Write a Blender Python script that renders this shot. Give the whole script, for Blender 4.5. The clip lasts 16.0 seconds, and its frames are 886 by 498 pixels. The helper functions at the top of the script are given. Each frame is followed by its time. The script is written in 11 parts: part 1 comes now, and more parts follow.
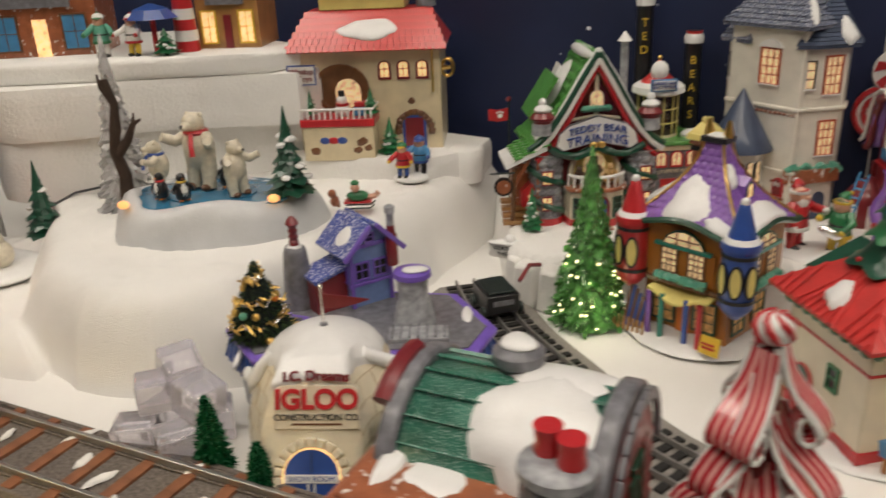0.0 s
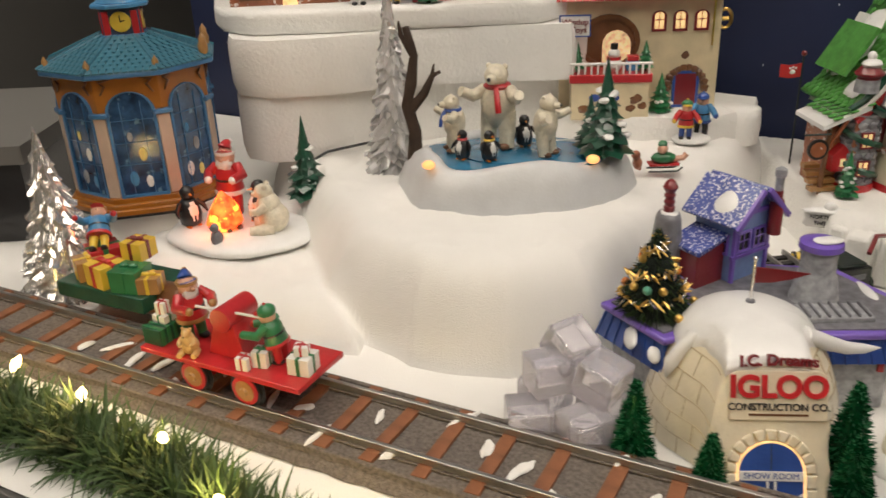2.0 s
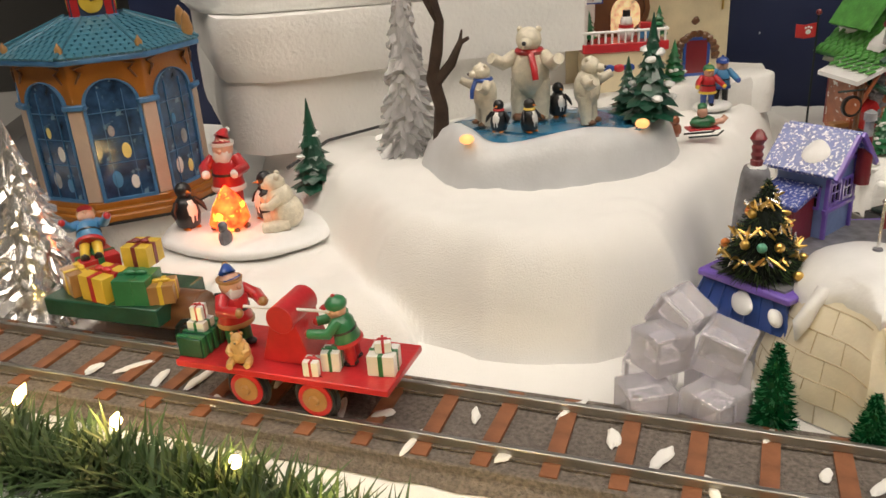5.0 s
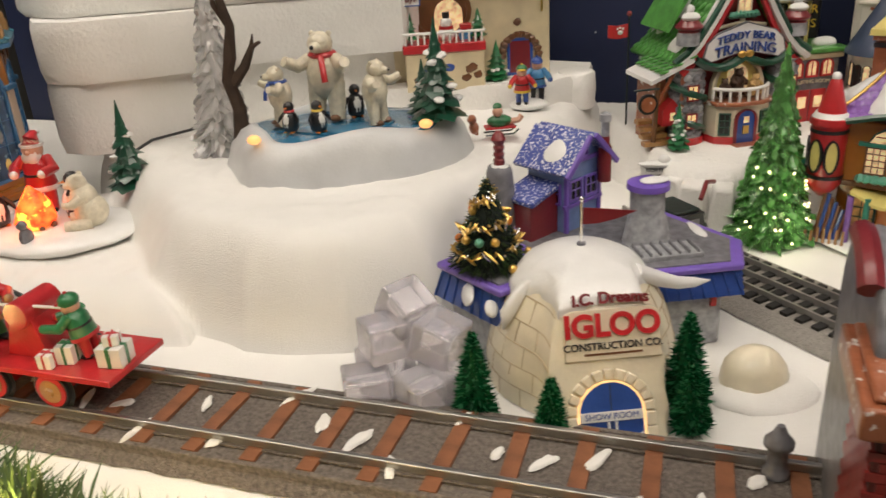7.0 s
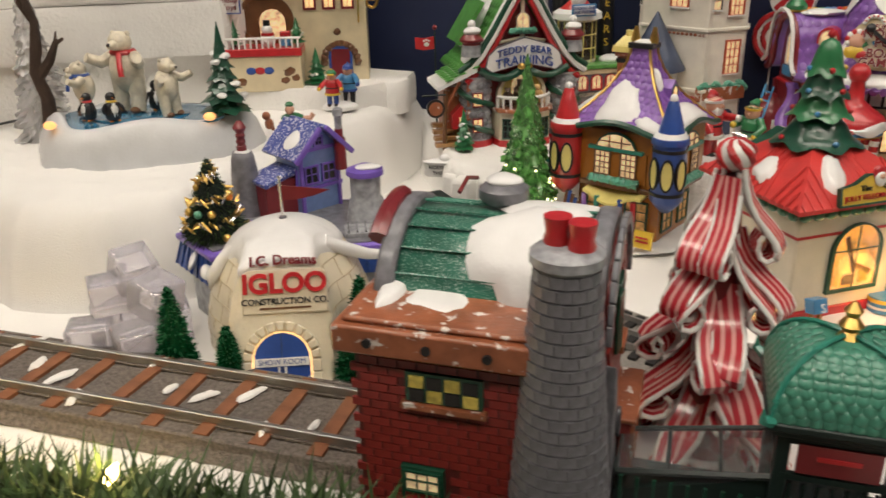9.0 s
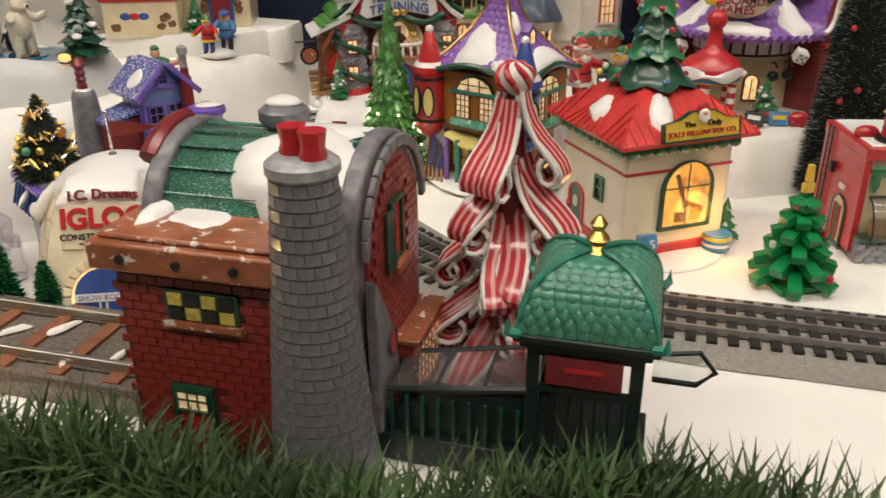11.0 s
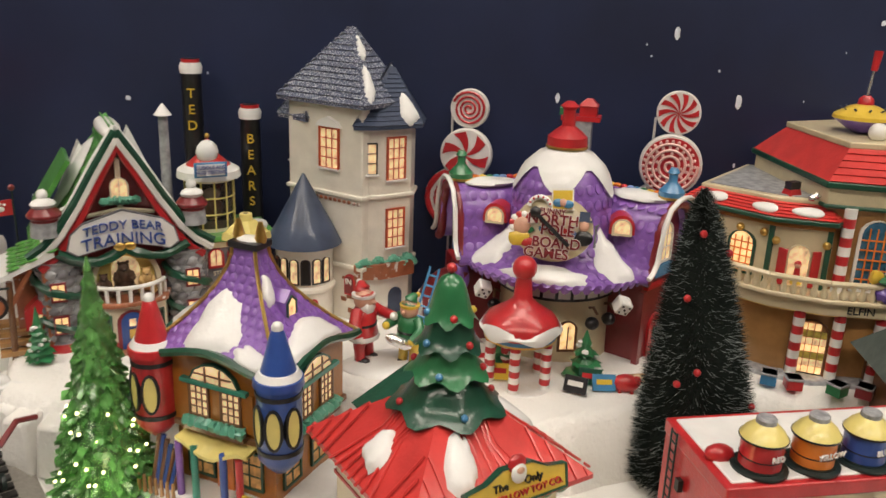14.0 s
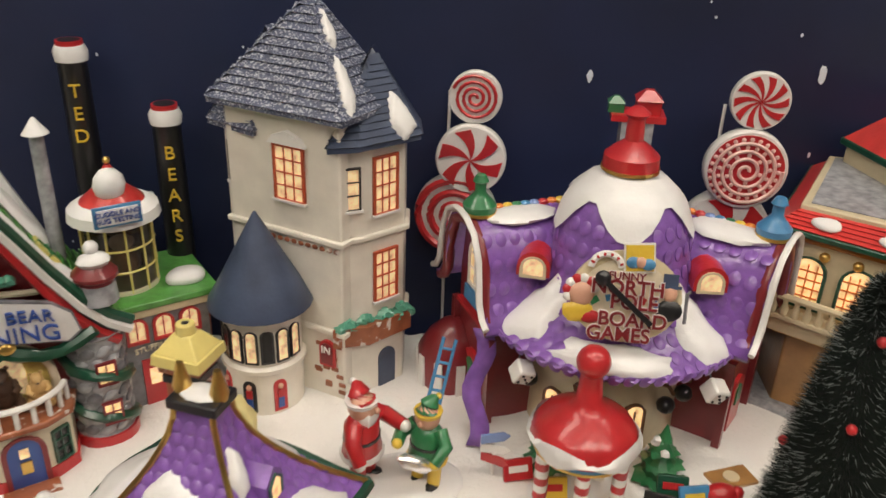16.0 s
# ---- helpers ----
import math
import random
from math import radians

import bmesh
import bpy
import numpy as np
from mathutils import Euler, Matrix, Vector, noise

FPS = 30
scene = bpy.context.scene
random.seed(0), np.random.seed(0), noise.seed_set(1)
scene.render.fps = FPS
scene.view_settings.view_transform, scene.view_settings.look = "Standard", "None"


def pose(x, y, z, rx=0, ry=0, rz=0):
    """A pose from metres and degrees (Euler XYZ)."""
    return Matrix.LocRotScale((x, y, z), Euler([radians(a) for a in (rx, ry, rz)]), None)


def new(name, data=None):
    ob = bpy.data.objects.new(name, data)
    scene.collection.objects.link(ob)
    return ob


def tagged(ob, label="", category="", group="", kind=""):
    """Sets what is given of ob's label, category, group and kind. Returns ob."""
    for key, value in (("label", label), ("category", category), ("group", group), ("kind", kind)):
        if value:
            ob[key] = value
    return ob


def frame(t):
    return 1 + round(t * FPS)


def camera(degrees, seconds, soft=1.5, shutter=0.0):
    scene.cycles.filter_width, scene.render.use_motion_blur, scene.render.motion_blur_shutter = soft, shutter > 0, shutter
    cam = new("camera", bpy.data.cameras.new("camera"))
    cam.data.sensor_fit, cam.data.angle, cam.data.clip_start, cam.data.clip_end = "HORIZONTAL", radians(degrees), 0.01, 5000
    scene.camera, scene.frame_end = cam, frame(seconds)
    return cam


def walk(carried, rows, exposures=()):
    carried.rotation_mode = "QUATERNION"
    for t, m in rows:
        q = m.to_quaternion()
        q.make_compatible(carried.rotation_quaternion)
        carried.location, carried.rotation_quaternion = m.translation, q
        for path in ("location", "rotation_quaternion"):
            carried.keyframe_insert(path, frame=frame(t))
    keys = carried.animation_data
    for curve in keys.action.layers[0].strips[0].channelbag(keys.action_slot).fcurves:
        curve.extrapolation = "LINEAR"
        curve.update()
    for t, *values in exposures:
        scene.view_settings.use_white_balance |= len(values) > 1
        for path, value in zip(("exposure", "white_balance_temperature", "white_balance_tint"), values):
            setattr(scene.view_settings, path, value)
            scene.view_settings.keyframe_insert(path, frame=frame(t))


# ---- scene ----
cam = camera(56.8, 16.0, shutter=0.35)
METRES, EYE, TILT, LEAN, TURN = 1.5, 0.355, -21.6, 2.3, 0.0
ROWS = [
    (0.0, 0.0, 0.0, 0.0, 0.0, 0.0, -0.0),
    (0.5, -0.0614, 0.0274, 0.002, 0.96, -1.87, 0.54),
    (1.0, -0.1132, 0.0392, -0.003, 0.7, -3.04, 0.59),
    (1.5, -0.1495, 0.0393, -0.0004, 1.25, -3.12, 0.12),
    (2.0, -0.1788, 0.0416, -0.001, 1.76, -2.39, -0.7),
    (2.5, -0.2236, 0.0645, -0.006, -0.79, -1.84, 0.58),
    (3.0, -0.2579, 0.0942, -0.0064, -3.6, -0.74, 2.12),
    (5.5, -0.2502, 0.0872, -0.0219, -5.44, -1.55, 3.38),
    (6.0, -0.2262, 0.0837, -0.0232, -6.48, -1.96, 3.68),
    (6.5, -0.1914, 0.0742, -0.0232, -6.67, -2.07, 3.75),
    (7.0, -0.154, 0.0594, -0.023, -6.58, -1.96, 3.66),
    (7.5, -0.1255, 0.0444, -0.027, -6.35, -1.81, 3.2),
    (8.0, -0.0961, 0.025, -0.0382, -6.18, -1.78, 2.35),
    (8.5, -0.0692, 0.0066, -0.044, -6.92, -1.52, 2.08),
    (9.0, -0.0343, -0.0093, -0.0494, -7.71, -0.72, 2.0),
    (11.5, 0.0423, -0.0197, -0.0693, -12.23, -3.06, 2.43),
    (12.0, 0.0621, -0.0054, -0.0481, -15.06, -1.73, 3.33),
    (12.5, 0.0657, 0.0098, -0.0161, -17.44, 1.21, 3.49),
    (13.0, 0.0719, 0.032, 0.0119, -19.12, 3.28, 3.18),
    (13.5, 0.0869, 0.0573, 0.0238, -20.47, 3.91, 3.13),
    (14.0, 0.0907, 0.091, 0.0326, -22.87, 3.21, 4.31),
    (14.5, 0.0768, 0.1326, 0.0594, -26.5, 1.99, 5.64),
    (15.0, 0.074, 0.1722, 0.0878, -29.07, 0.15, 6.29),
    (15.5, 0.0774, 0.1979, 0.1066, -30.41, -3.34, 6.92),
    (16.0, 0.1113, 0.2269, 0.1197, -29.11, -5.96, 6.85),
]
walk(cam, [(t, pose(0, 0, EYE, TILT, LEAN, TURN) @ pose(METRES * x, METRES * y, METRES * z, 90 + pitch, roll, yaw)) for t, x, y, z, yaw, pitch, roll in ROWS],
     exposures=((0.0, -0.30), (1.0, -0.29), (2.0, -0.17), (3.0, -0.06), (5.5, -0.05), (7.0, -0.14), (9.0, -0.06), (11.5, 0.04), (12.0, -0.12), (13.5, 0.0), (14.5, 0.12), (16.0, 0.04)))

# ---- world, lights ----
world = bpy.data.worlds.new("room_dim")
scene.world = world
world.use_nodes = True
world.node_tree.nodes["Background"].inputs[0].default_value = (0.9, 0.92, 1.0, 1)
world.node_tree.nodes["Background"].inputs[1].default_value = 0.005
TABLE = -25.3  # the table runs along this heading


def at(u, v, z=0.0, turn=0.0):
    """A pose in the table's own axes: u along its front, v towards the wall."""
    return pose(0, 0, 0, 0, 0, TABLE) @ pose(u, v, z, 0, 0, turn)


def ceiling_lamp(u, v, w, d, watts):
    lamp = bpy.data.lights.new("ceiling_lamp", "AREA")
    lamp.shape, lamp.size, lamp.size_y, lamp.energy, lamp.color = "RECTANGLE", w, d, watts, (1.0, 0.885, 0.755)
    ob = new("ceiling_lamp_light", lamp)
    ob.matrix_world = at(u, v, 1.86)
    return ob


for lamp_u in (-1.3, 0.1, 1.5):
    for lamp_v in (-0.75, 0.45):
        ceiling_lamp(lamp_u, lamp_v, 1.2, 0.3, 7.6 if lamp_v < 0 else 4.8)


# ---- materials ----
def mat(name, col, rough=0.5, metal=0.0, var=0.10, scale=60.0, bump=0.15, bscale=400.0, coat=0.0, trans=0.0, glow=0.0, dots=None, sss=0.0):
    m = bpy.data.materials.new(name)
    m.use_nodes = True
    nt = m.node_tree
    p = nt.nodes["Principled BSDF"]
    p.inputs["Roughness"].default_value = rough
    p.inputs["Metallic"].default_value = metal
    p.inputs["Coat Weight"].default_value = coat
    p.inputs["Coat Roughness"].default_value = 0.12
    p.inputs["Transmission Weight"].default_value = trans
    if sss:
        p.inputs["Subsurface Weight"].default_value = sss
        p.inputs["Subsurface Radius"].default_value = (0.01, 0.008, 0.006)
        p.inputs["Subsurface Scale"].default_value = 0.4
    tc = nt.nodes.new("ShaderNodeTexCoord")
    big = nt.nodes.new("ShaderNodeTexNoise")
    big.inputs["Scale"].default_value, big.inputs["Detail"].default_value = scale, 4
    fine = nt.nodes.new("ShaderNodeTexNoise")
    fine.inputs["Scale"].default_value, fine.inputs["Detail"].default_value = bscale, 3
    for n in (big, fine):
        nt.links.new(tc.outputs["Object"], n.inputs["Vector"])
    ramp = nt.nodes.new("ShaderNodeMapRange")
    ramp.inputs["From Min"].default_value, ramp.inputs["From Max"].default_value = 0.3, 0.7
    ramp.inputs["To Min"].default_value, ramp.inputs["To Max"].default_value = 1 - var, 1 + var
    nt.links.new(big.outputs["Fac"], ramp.inputs["Value"])
    hsv = nt.nodes.new("ShaderNodeHueSaturation")
    hsv.inputs["Color"].default_value = (*col, 1)
    nt.links.new(ramp.outputs["Result"], hsv.inputs["Value"])
    out = hsv.outputs["Color"]
    if dots:
        dcol, amount, dscale = dots
        dn = nt.nodes.new("ShaderNodeTexNoise")
        dn.inputs["Scale"].default_value, dn.inputs["Detail"].default_value = dscale, 5
        nt.links.new(tc.outputs["Object"], dn.inputs["Vector"])
        dr = nt.nodes.new("ShaderNodeMapRange")
        dr.inputs["From Min"].default_value, dr.inputs["From Max"].default_value = 0.62 - amount, 0.68 - amount
        nt.links.new(dn.outputs["Fac"], dr.inputs["Value"])
        mx = nt.nodes.new("ShaderNodeMix")
        mx.data_type = "RGBA"
        nt.links.new(dr.outputs["Result"], mx.inputs["Factor"])
        nt.links.new(out, mx.inputs[6])
        mx.inputs[7].default_value = (*dcol, 1)
        out = mx.outputs[2]
    nt.links.new(out, p.inputs["Base Color"])
    if bump:
        b = nt.nodes.new("ShaderNodeBump")
        b.inputs["Strength"].default_value, b.inputs["Distance"].default_value = bump, 0.002
        nt.links.new(fine.outputs["Fac"], b.inputs["Height"])
        nt.links.new(b.outputs["Normal"], p.inputs["Normal"])
    if glow:
        nt.links.new(out, p.inputs["Emission Color"])
        p.inputs["Emission Strength"].default_value = glow
    return m


def glaze(name, col, rough=0.28, **k):
    return mat(name, col, rough, coat=0.35, bump=k.pop("bump", 0.12), **k)


SNOWW = (0.84, 0.83, 0.80)
SNOW = mat("cotton_snow", SNOWW, 0.9, var=0.02, scale=15, bump=0.35, bscale=900)
FOAM = mat("white_foam", (0.83, 0.82, 0.79), 0.85, var=0.03, scale=25, bump=0.5, bscale=260)
CSNOW = glaze("painted_snow", (0.82, 0.82, 0.81), 0.4, var=0.04)
PONDRIM = glaze("pond_rim_glaze", (0.60, 0.61, 0.62), 0.35, var=0.08, scale=30)
WHITE = glaze("white_glaze", (0.8, 0.79, 0.76), var=0.05)
CREAM = glaze("cream_glaze", (0.68, 0.58, 0.38), var=0.08)
PALE = glaze("pale_stone_glaze", (0.78, 0.74, 0.65), var=0.07)
IVORY = glaze("ivory_glaze", (0.74, 0.66, 0.50), var=0.05)
RED = glaze("red_glaze", (0.50, 0.025, 0.03), var=0.15)
ROOFRED = glaze("red_roof_glaze", (0.62, 0.05, 0.045), var=0.12)
MAROON = glaze("maroon_glaze", (0.2, 0.02, 0.025))
GREEN = glaze("green_glaze", (0.03, 0.18, 0.07), var=0.2)
DKGREEN = glaze("dark_green_glaze", (0.012, 0.07, 0.04), var=0.25)
ROOFGREEN = glaze("green_roof_glaze", (0.10, 0.32, 0.07), var=0.25, scale=120)
TEAL = glaze("teal_glaze", (0.03, 0.22, 0.16), var=0.25)
COPPER = glaze("verdigris_glaze", (0.10, 0.34, 0.24), var=0.2)
BLUE = glaze("blue_glaze", (0.03, 0.08, 0.32), var=0.15)
SKYBLUE = glaze("sky_blue_glaze", (0.07, 0.25, 0.48), var=0.2)
ROOFBLUE = glaze("blue_slate_glaze", (0.05, 0.17, 0.24), var=0.25, scale=120)
PONDBLUE = mat("pond_ice", (0.04, 0.19, 0.34), 0.12, var=0.2, scale=40, bump=0.05, coat=0.6)
NAVY = glaze("navy_glaze", (0.045, 0.065, 0.12), 0.5, var=0.2)
SLATE = glaze("frosted_slate", (0.075, 0.09, 0.15), var=0.25, dots=((0.5, 0.53, 0.6), 0.09, 700), bump=0.3)
PURPLE = glaze("purple_glaze", (0.24, 0.11, 0.42), var=0.2, scale=130)
LILAC = glaze("lilac_glaze", (0.17, 0.26, 0.52), var=0.2)
PURPLEFROST = glaze("frosted_purple", (0.05, 0.08, 0.34), var=0.2, dots=((0.7, 0.7, 0.8), 0.08, 500))
VIOLET = glaze("violet_trim", (0.19, 0.11, 0.52))
OCHRE = glaze("ochre_glaze", (0.36, 0.13, 0.016), var=0.12)
GOLDY = glaze("yellow_glaze", (0.75, 0.52, 0.06), var=0.1)
PALEYEL = glaze("pale_yellow_glaze", (0.78, 0.66, 0.22), var=0.08)
GOLD = mat("gold_metal", (0.75, 0.5, 0.15), 0.3, metal=1.0)
TERRA = glaze("terracotta_glaze", (0.33, 0.11, 0.05), var=0.25, scale=90, dots=((0.75, 0.7, 0.66), 0.02, 160))
BROWN = glaze("brown_glaze", (0.16, 0.07, 0.03), var=0.25)
DKBROWN = mat("dark_bark", (0.05, 0.03, 0.02), 0.8, var=0.3, bump=0.5)
TAN = glaze("tan_glaze", (0.38, 0.20, 0.07), var=0.2)
BRICK = glaze("red_brick_glaze", (0.26, 0.03, 0.025), 0.4, var=0.25, scale=150)
MORTAR = glaze("brick_joint", (0.10, 0.018, 0.016), 0.5, var=0.2)
STONE = glaze("grey_stone_glaze", (0.17, 0.17, 0.19), 0.45, var=0.3, scale=140)
DKSTONE = glaze("stone_joint", (0.07, 0.07, 0.08), 0.5)
LTSTONE = glaze("light_stone_glaze", (0.33, 0.34, 0.36), 0.45, var=0.35, scale=160)
BLACK = glaze("black_glaze", (0.012, 0.012, 0.014), 0.35)
IRON = mat("black_iron", (0.01, 0.02, 0.018), 0.4, var=0.2)
SKIN = glaze("doll_skin", (0.65, 0.36, 0.25), 0.4)
FUR = glaze("cream_fur", (0.72, 0.66, 0.52), 0.45, var=0.12, scale=200, bump=0.4)
TEDDY = glaze("brown_fur", (0.07, 0.035, 0.02), 0.6, bump=0.5)
TEDDYTAN = glaze("tan_fur", (0.62, 0.40, 0.16), 0.5, bump=0.4)
ORANGE = glaze("orange_glaze", (0.75, 0.22, 0.03))
RAIL = mat("steel_rail", (0.45, 0.44, 0.42), 0.35, metal=0.9, var=0.15)
TIE = mat("brown_tie", (0.23, 0.09, 0.04), 0.7, var=0.25, scale=80)
GRAVEL = mat("grey_gravel", (0.17, 0.145, 0.125), 0.95, var=0.35, scale=350, bump=1.0, bscale=700)
ROADBED = mat("grey_roadbed", (0.30, 0.28, 0.255), 0.95, var=0.12, scale=300, bump=0.8, bscale=800)
BLACKTIE = mat("black_tie", (0.018, 0.017, 0.016), 0.6)
RAILDK = mat("grey_rail", (0.36, 0.35, 0.33), 0.4, metal=0.7)
NEEDLE = mat("garland_needle", (0.045, 0.085, 0.025), 0.6, var=0.5, scale=30, bump=0)
BRISTLE = mat("bottle_brush", (0.005, 0.012, 0.009), 0.85, var=0.3, bump=0)
FROSTBRISTLE = mat("frosted_bristle", (0.42, 0.47, 0.47), 0.7, var=0.3, bump=0)
TINSEL = mat("green_tinsel", (0.003, 0.085, 0.03), 0.22, metal=0.5, var=0.4, scale=400, bump=0)
SILVER = mat("silver_foil", (0.90, 0.89, 0.88), 0.24, metal=0.85, var=0.1, bump=0)
GREENGLASS = mat("green_glass", (0.24, 0.58, 0.18), 0.08, var=0.45, scale=90, trans=0.62, bump=0.1)
CLEAR = mat("clear_plastic", (0.99, 0.98, 0.98), 0.07, var=0.02, trans=0.72, bump=0.08, bscale=120)
ICE = mat("ice_plastic", (0.95, 0.93, 1.0), 0.06, var=0.02, trans=0.74, bump=0.1, bscale=150)
IGLOO = glaze("igloo_glaze", (0.76, 0.69, 0.53), 0.3, var=0.08, sss=0.2)
WALLBLUE = mat("night_blue_paint", (0.013, 0.021, 0.064), 0.5, var=0.3, scale=5, bump=0.05)
FLAKE = mat("flake_paint", (0.75, 0.80, 0.88), 0.6)
ROOMWALL = mat("room_wall", (0.16, 0.155, 0.145), 0.8, scale=3, var=0.05)
FLOORM = mat("room_floor", (0.30, 0.27, 0.24), 0.5, scale=5, var=0.15)
PANEL = mat("lamp_diffuser", (1.0, 0.9, 0.78), 0.6, glow=6.0, bump=0)
LIT = mat("lit_window", (1.0, 0.66, 0.30), 0.5, var=0.5, scale=160, glow=0.75, bump=0)
LITSOFT = mat("soft_lit_window", (0.92, 0.66, 0.36), 0.4, var=0.5, scale=160, glow=0.38, bump=0)
LITORANGE = mat("orange_lit_room", (0.9, 0.36, 0.05), 0.5, var=0.6, scale=70, glow=0.9, bump=0)
FIRE = mat("lit_flame", (1.0, 0.09, 0.015), 0.5, var=0.8, scale=110, glow=2.6, bump=0, dots=((1.0, 0.45, 0.05), 0.06, 90))
FROSTTEAL = glaze("frosted_green_metal", (0.02, 0.15, 0.10), 0.4, var=0.3, scale=60, dots=((0.45, 0.58, 0.52), 0.05, 1300))
KIOSKROOF = glaze("verdigris_scale", (0.06, 0.23, 0.16), 0.3, var=0.3, scale=90)
BULB = mat("warm_bulb", (1.0, 0.62, 0.20), 0.3, glow=22.0, var=0, bump=0)
TREEBULB = mat("tree_bulb", (1.0, 0.85, 0.45), 0.3, glow=5.0, var=0, bump=0)
DULLPANE = mat("dull_yellow_pane", (0.55, 0.45, 0.10), 0.3, var=0.4, scale=200)
DARKPANE = mat("dark_pane", (0.02, 0.02, 0.02), 0.15)
PANEBLUE = mat("blue_tinted_pane", (0.05, 0.16, 0.28), 0.1, var=0.6, scale=90, coat=0.5, bump=0.05)
GLASS = mat("thin_glass", (0.9, 0.92, 0.92), 0.05, var=0.02, trans=0.95, bump=0)


# ---- mesh helpers ----
class B:
    """Gathers the faces of one mesh, with a material each."""

    def __init__(self):
        self.v, self.f, self.m, self.mats = [], [], [], []

    def slot(self, material):
        if material not in self.mats:
            self.mats.append(material)
        return self.mats.index(material)

    def put(self, verts, faces, material, m=None):
        n, s = len(self.v), self.slot(material)
        self.v += [tuple(m @ Vector(p)) if m else tuple(p) for p in verts]
        self.f += [[n + i for i in f] for f in faces]
        self.m += [s] * len(faces)
        return self

    def box(self, size, place, material, rz=0.0, rx=0.0, ry=0.0, taper=1.0):
        """size; place of the base's centre."""
        x, y, z = size[0] / 2, size[1] / 2, size[2]
        v = [(-x, -y, 0), (x, -y, 0), (x, y, 0), (-x, y, 0)] + [(a * taper, b * taper, z) for a, b in ((-x, -y), (x, -y), (x, y), (-x, y))]
        f = [(0, 3, 2, 1), (4, 5, 6, 7), (0, 1, 5, 4), (1, 2, 6, 5), (2, 3, 7, 6), (3, 0, 4, 7)]
        return self.put(v, f, material, pose(*place, rx, ry, rz))

    def lathe(self, profile, place, material, seg=20, rx=0.0, ry=0.0, rz=0.0, sx=1.0, sy=1.0):
        v, f = [], []
        for r, z in profile:
            v += [(r * sx * math.cos(2 * math.pi * i / seg), r * sy * math.sin(2 * math.pi * i / seg), z) for i in range(seg)]
        for k in range(len(profile) - 1):
            for i in range(seg):
                j = (i + 1) % seg
                f.append((k * seg + i, k * seg + j, (k + 1) * seg + j, (k + 1) * seg + i))
        f.append(tuple(range(seg - 1, -1, -1)))
        f.append(tuple((len(profile) - 1) * seg + i for i in range(seg)))
        return self.put(v, f, material, pose(*place, rx, ry, rz))

    def cyl(self, r1, r2, h, place, material, seg=16, rx=0.0, ry=0.0, rz=0.0):
        return self.lathe([(r1, 0), (max(r2, 1e-5), h)], place, material, seg, rx, ry, rz)

    def ball(self, r, place, material, sx=1.0, sy=1.0, sz=1.0, seg=12, rx=0.0, ry=0.0, rz=0.0, lump=0.0):
        v, f, rings = [], [], max(5, seg * 2 // 3)
        for k in range(rings + 1):
            a = math.pi * k / rings
            for i in range(seg):
                b = 2 * math.pi * i / seg
                p = Vector((math.sin(a) * math.cos(b), math.sin(a) * math.sin(b), -math.cos(a)))
                g = r * (1 + lump * noise.noise(p * 2.1 + Vector((place[0] * 90, place[1] * 70, place[2] * 50)))) if lump else r
                v.append((p.x * g * sx, p.y * g * sy, p.z * g * sz))
        for k in range(rings):
            for i in range(seg):
                j = (i + 1) % seg
                f.append((k * seg + i, k * seg + j, (k + 1) * seg + j, (k + 1) * seg + i))
        return self.put(v, f, material, pose(*place, rx, ry, rz))

    def tube(self, pts, r, material, seg=8, m=None):
        v, f = [], []
        pts = [Vector(p) for p in pts]
        rs = r if isinstance(r, (list, tuple)) else [r] * len(pts)
        up = Vector((0.13, 0.21, 0.97)).normalized()
        for k, p in enumerate(pts):
            d = (pts[min(k + 1, len(pts) - 1)] - pts[max(k - 1, 0)]).normalized()
            a = d.cross(up)
            a = a.normalized() if a.length > 1e-4 else d.cross(Vector((1, 0, 0))).normalized()
            b = d.cross(a)
            v += [tuple(p + rs[k] * (math.cos(2 * math.pi * i / seg) * a + math.sin(2 * math.pi * i / seg) * b)) for i in range(seg)]
        for k in range(len(pts) - 1):
            for i in range(seg):
                j = (i + 1) % seg
                f.append((k * seg + i, k * seg + j, (k + 1) * seg + j, (k + 1) * seg + i))
        f += [tuple(range(seg - 1, -1, -1)), tuple((len(pts) - 1) * seg + i for i in range(seg))]
        return self.put(v, f, material, m)

    def prism(self, poly, h, material, m=None):
        n = len(poly)
        v = [(x, y, 0) for x, y in poly] + [(x, y, h) for x, y in poly]
        f = [tuple(range(n - 1, -1, -1)), tuple(range(n, 2 * n))]
        f += [(i, (i + 1) % n, n + (i + 1) % n, n + i) for i in range(n)]
        return self.put(v, f, material, m)

    def upright(self, poly, depth, place, material, rz=0.0):
        """A shape drawn in x and z, facing -y, with its depth towards the back."""
        n = len(poly)
        v = [(x, 0, z) for x, z in poly] + [(x, depth, z) for x, z in poly]
        f = [tuple(range(n)), tuple(range(2 * n - 1, n - 1, -1))]
        f += [(i, n + i, n + (i + 1) % n, (i + 1) % n) for i in range(n)]
        return self.put(v, f, material, pose(*place, 0, 0, rz))

    def ring(self, poly, wide, depth, place, material, rz=0.0):
        """A frame round an upright shape."""
        cx = sum(p[0] for p in poly) / len(poly)
        cz = sum(p[1] for p in poly) / len(poly)
        hw = max(abs(p[0] - cx) for p in poly)
        hz = max(abs(p[1] - cz) for p in poly)
        out = [(cx + (x - cx) * (1 + wide / hw), cz + (z - cz) * (1 + wide / hz)) for x, z in poly]
        n = len(poly)
        v = [(x, 0, z) for x, z in out] + [(x, 0, z) for x, z in poly] + [(x, depth, z) for x, z in out] + [(x, depth, z) for x, z in poly]
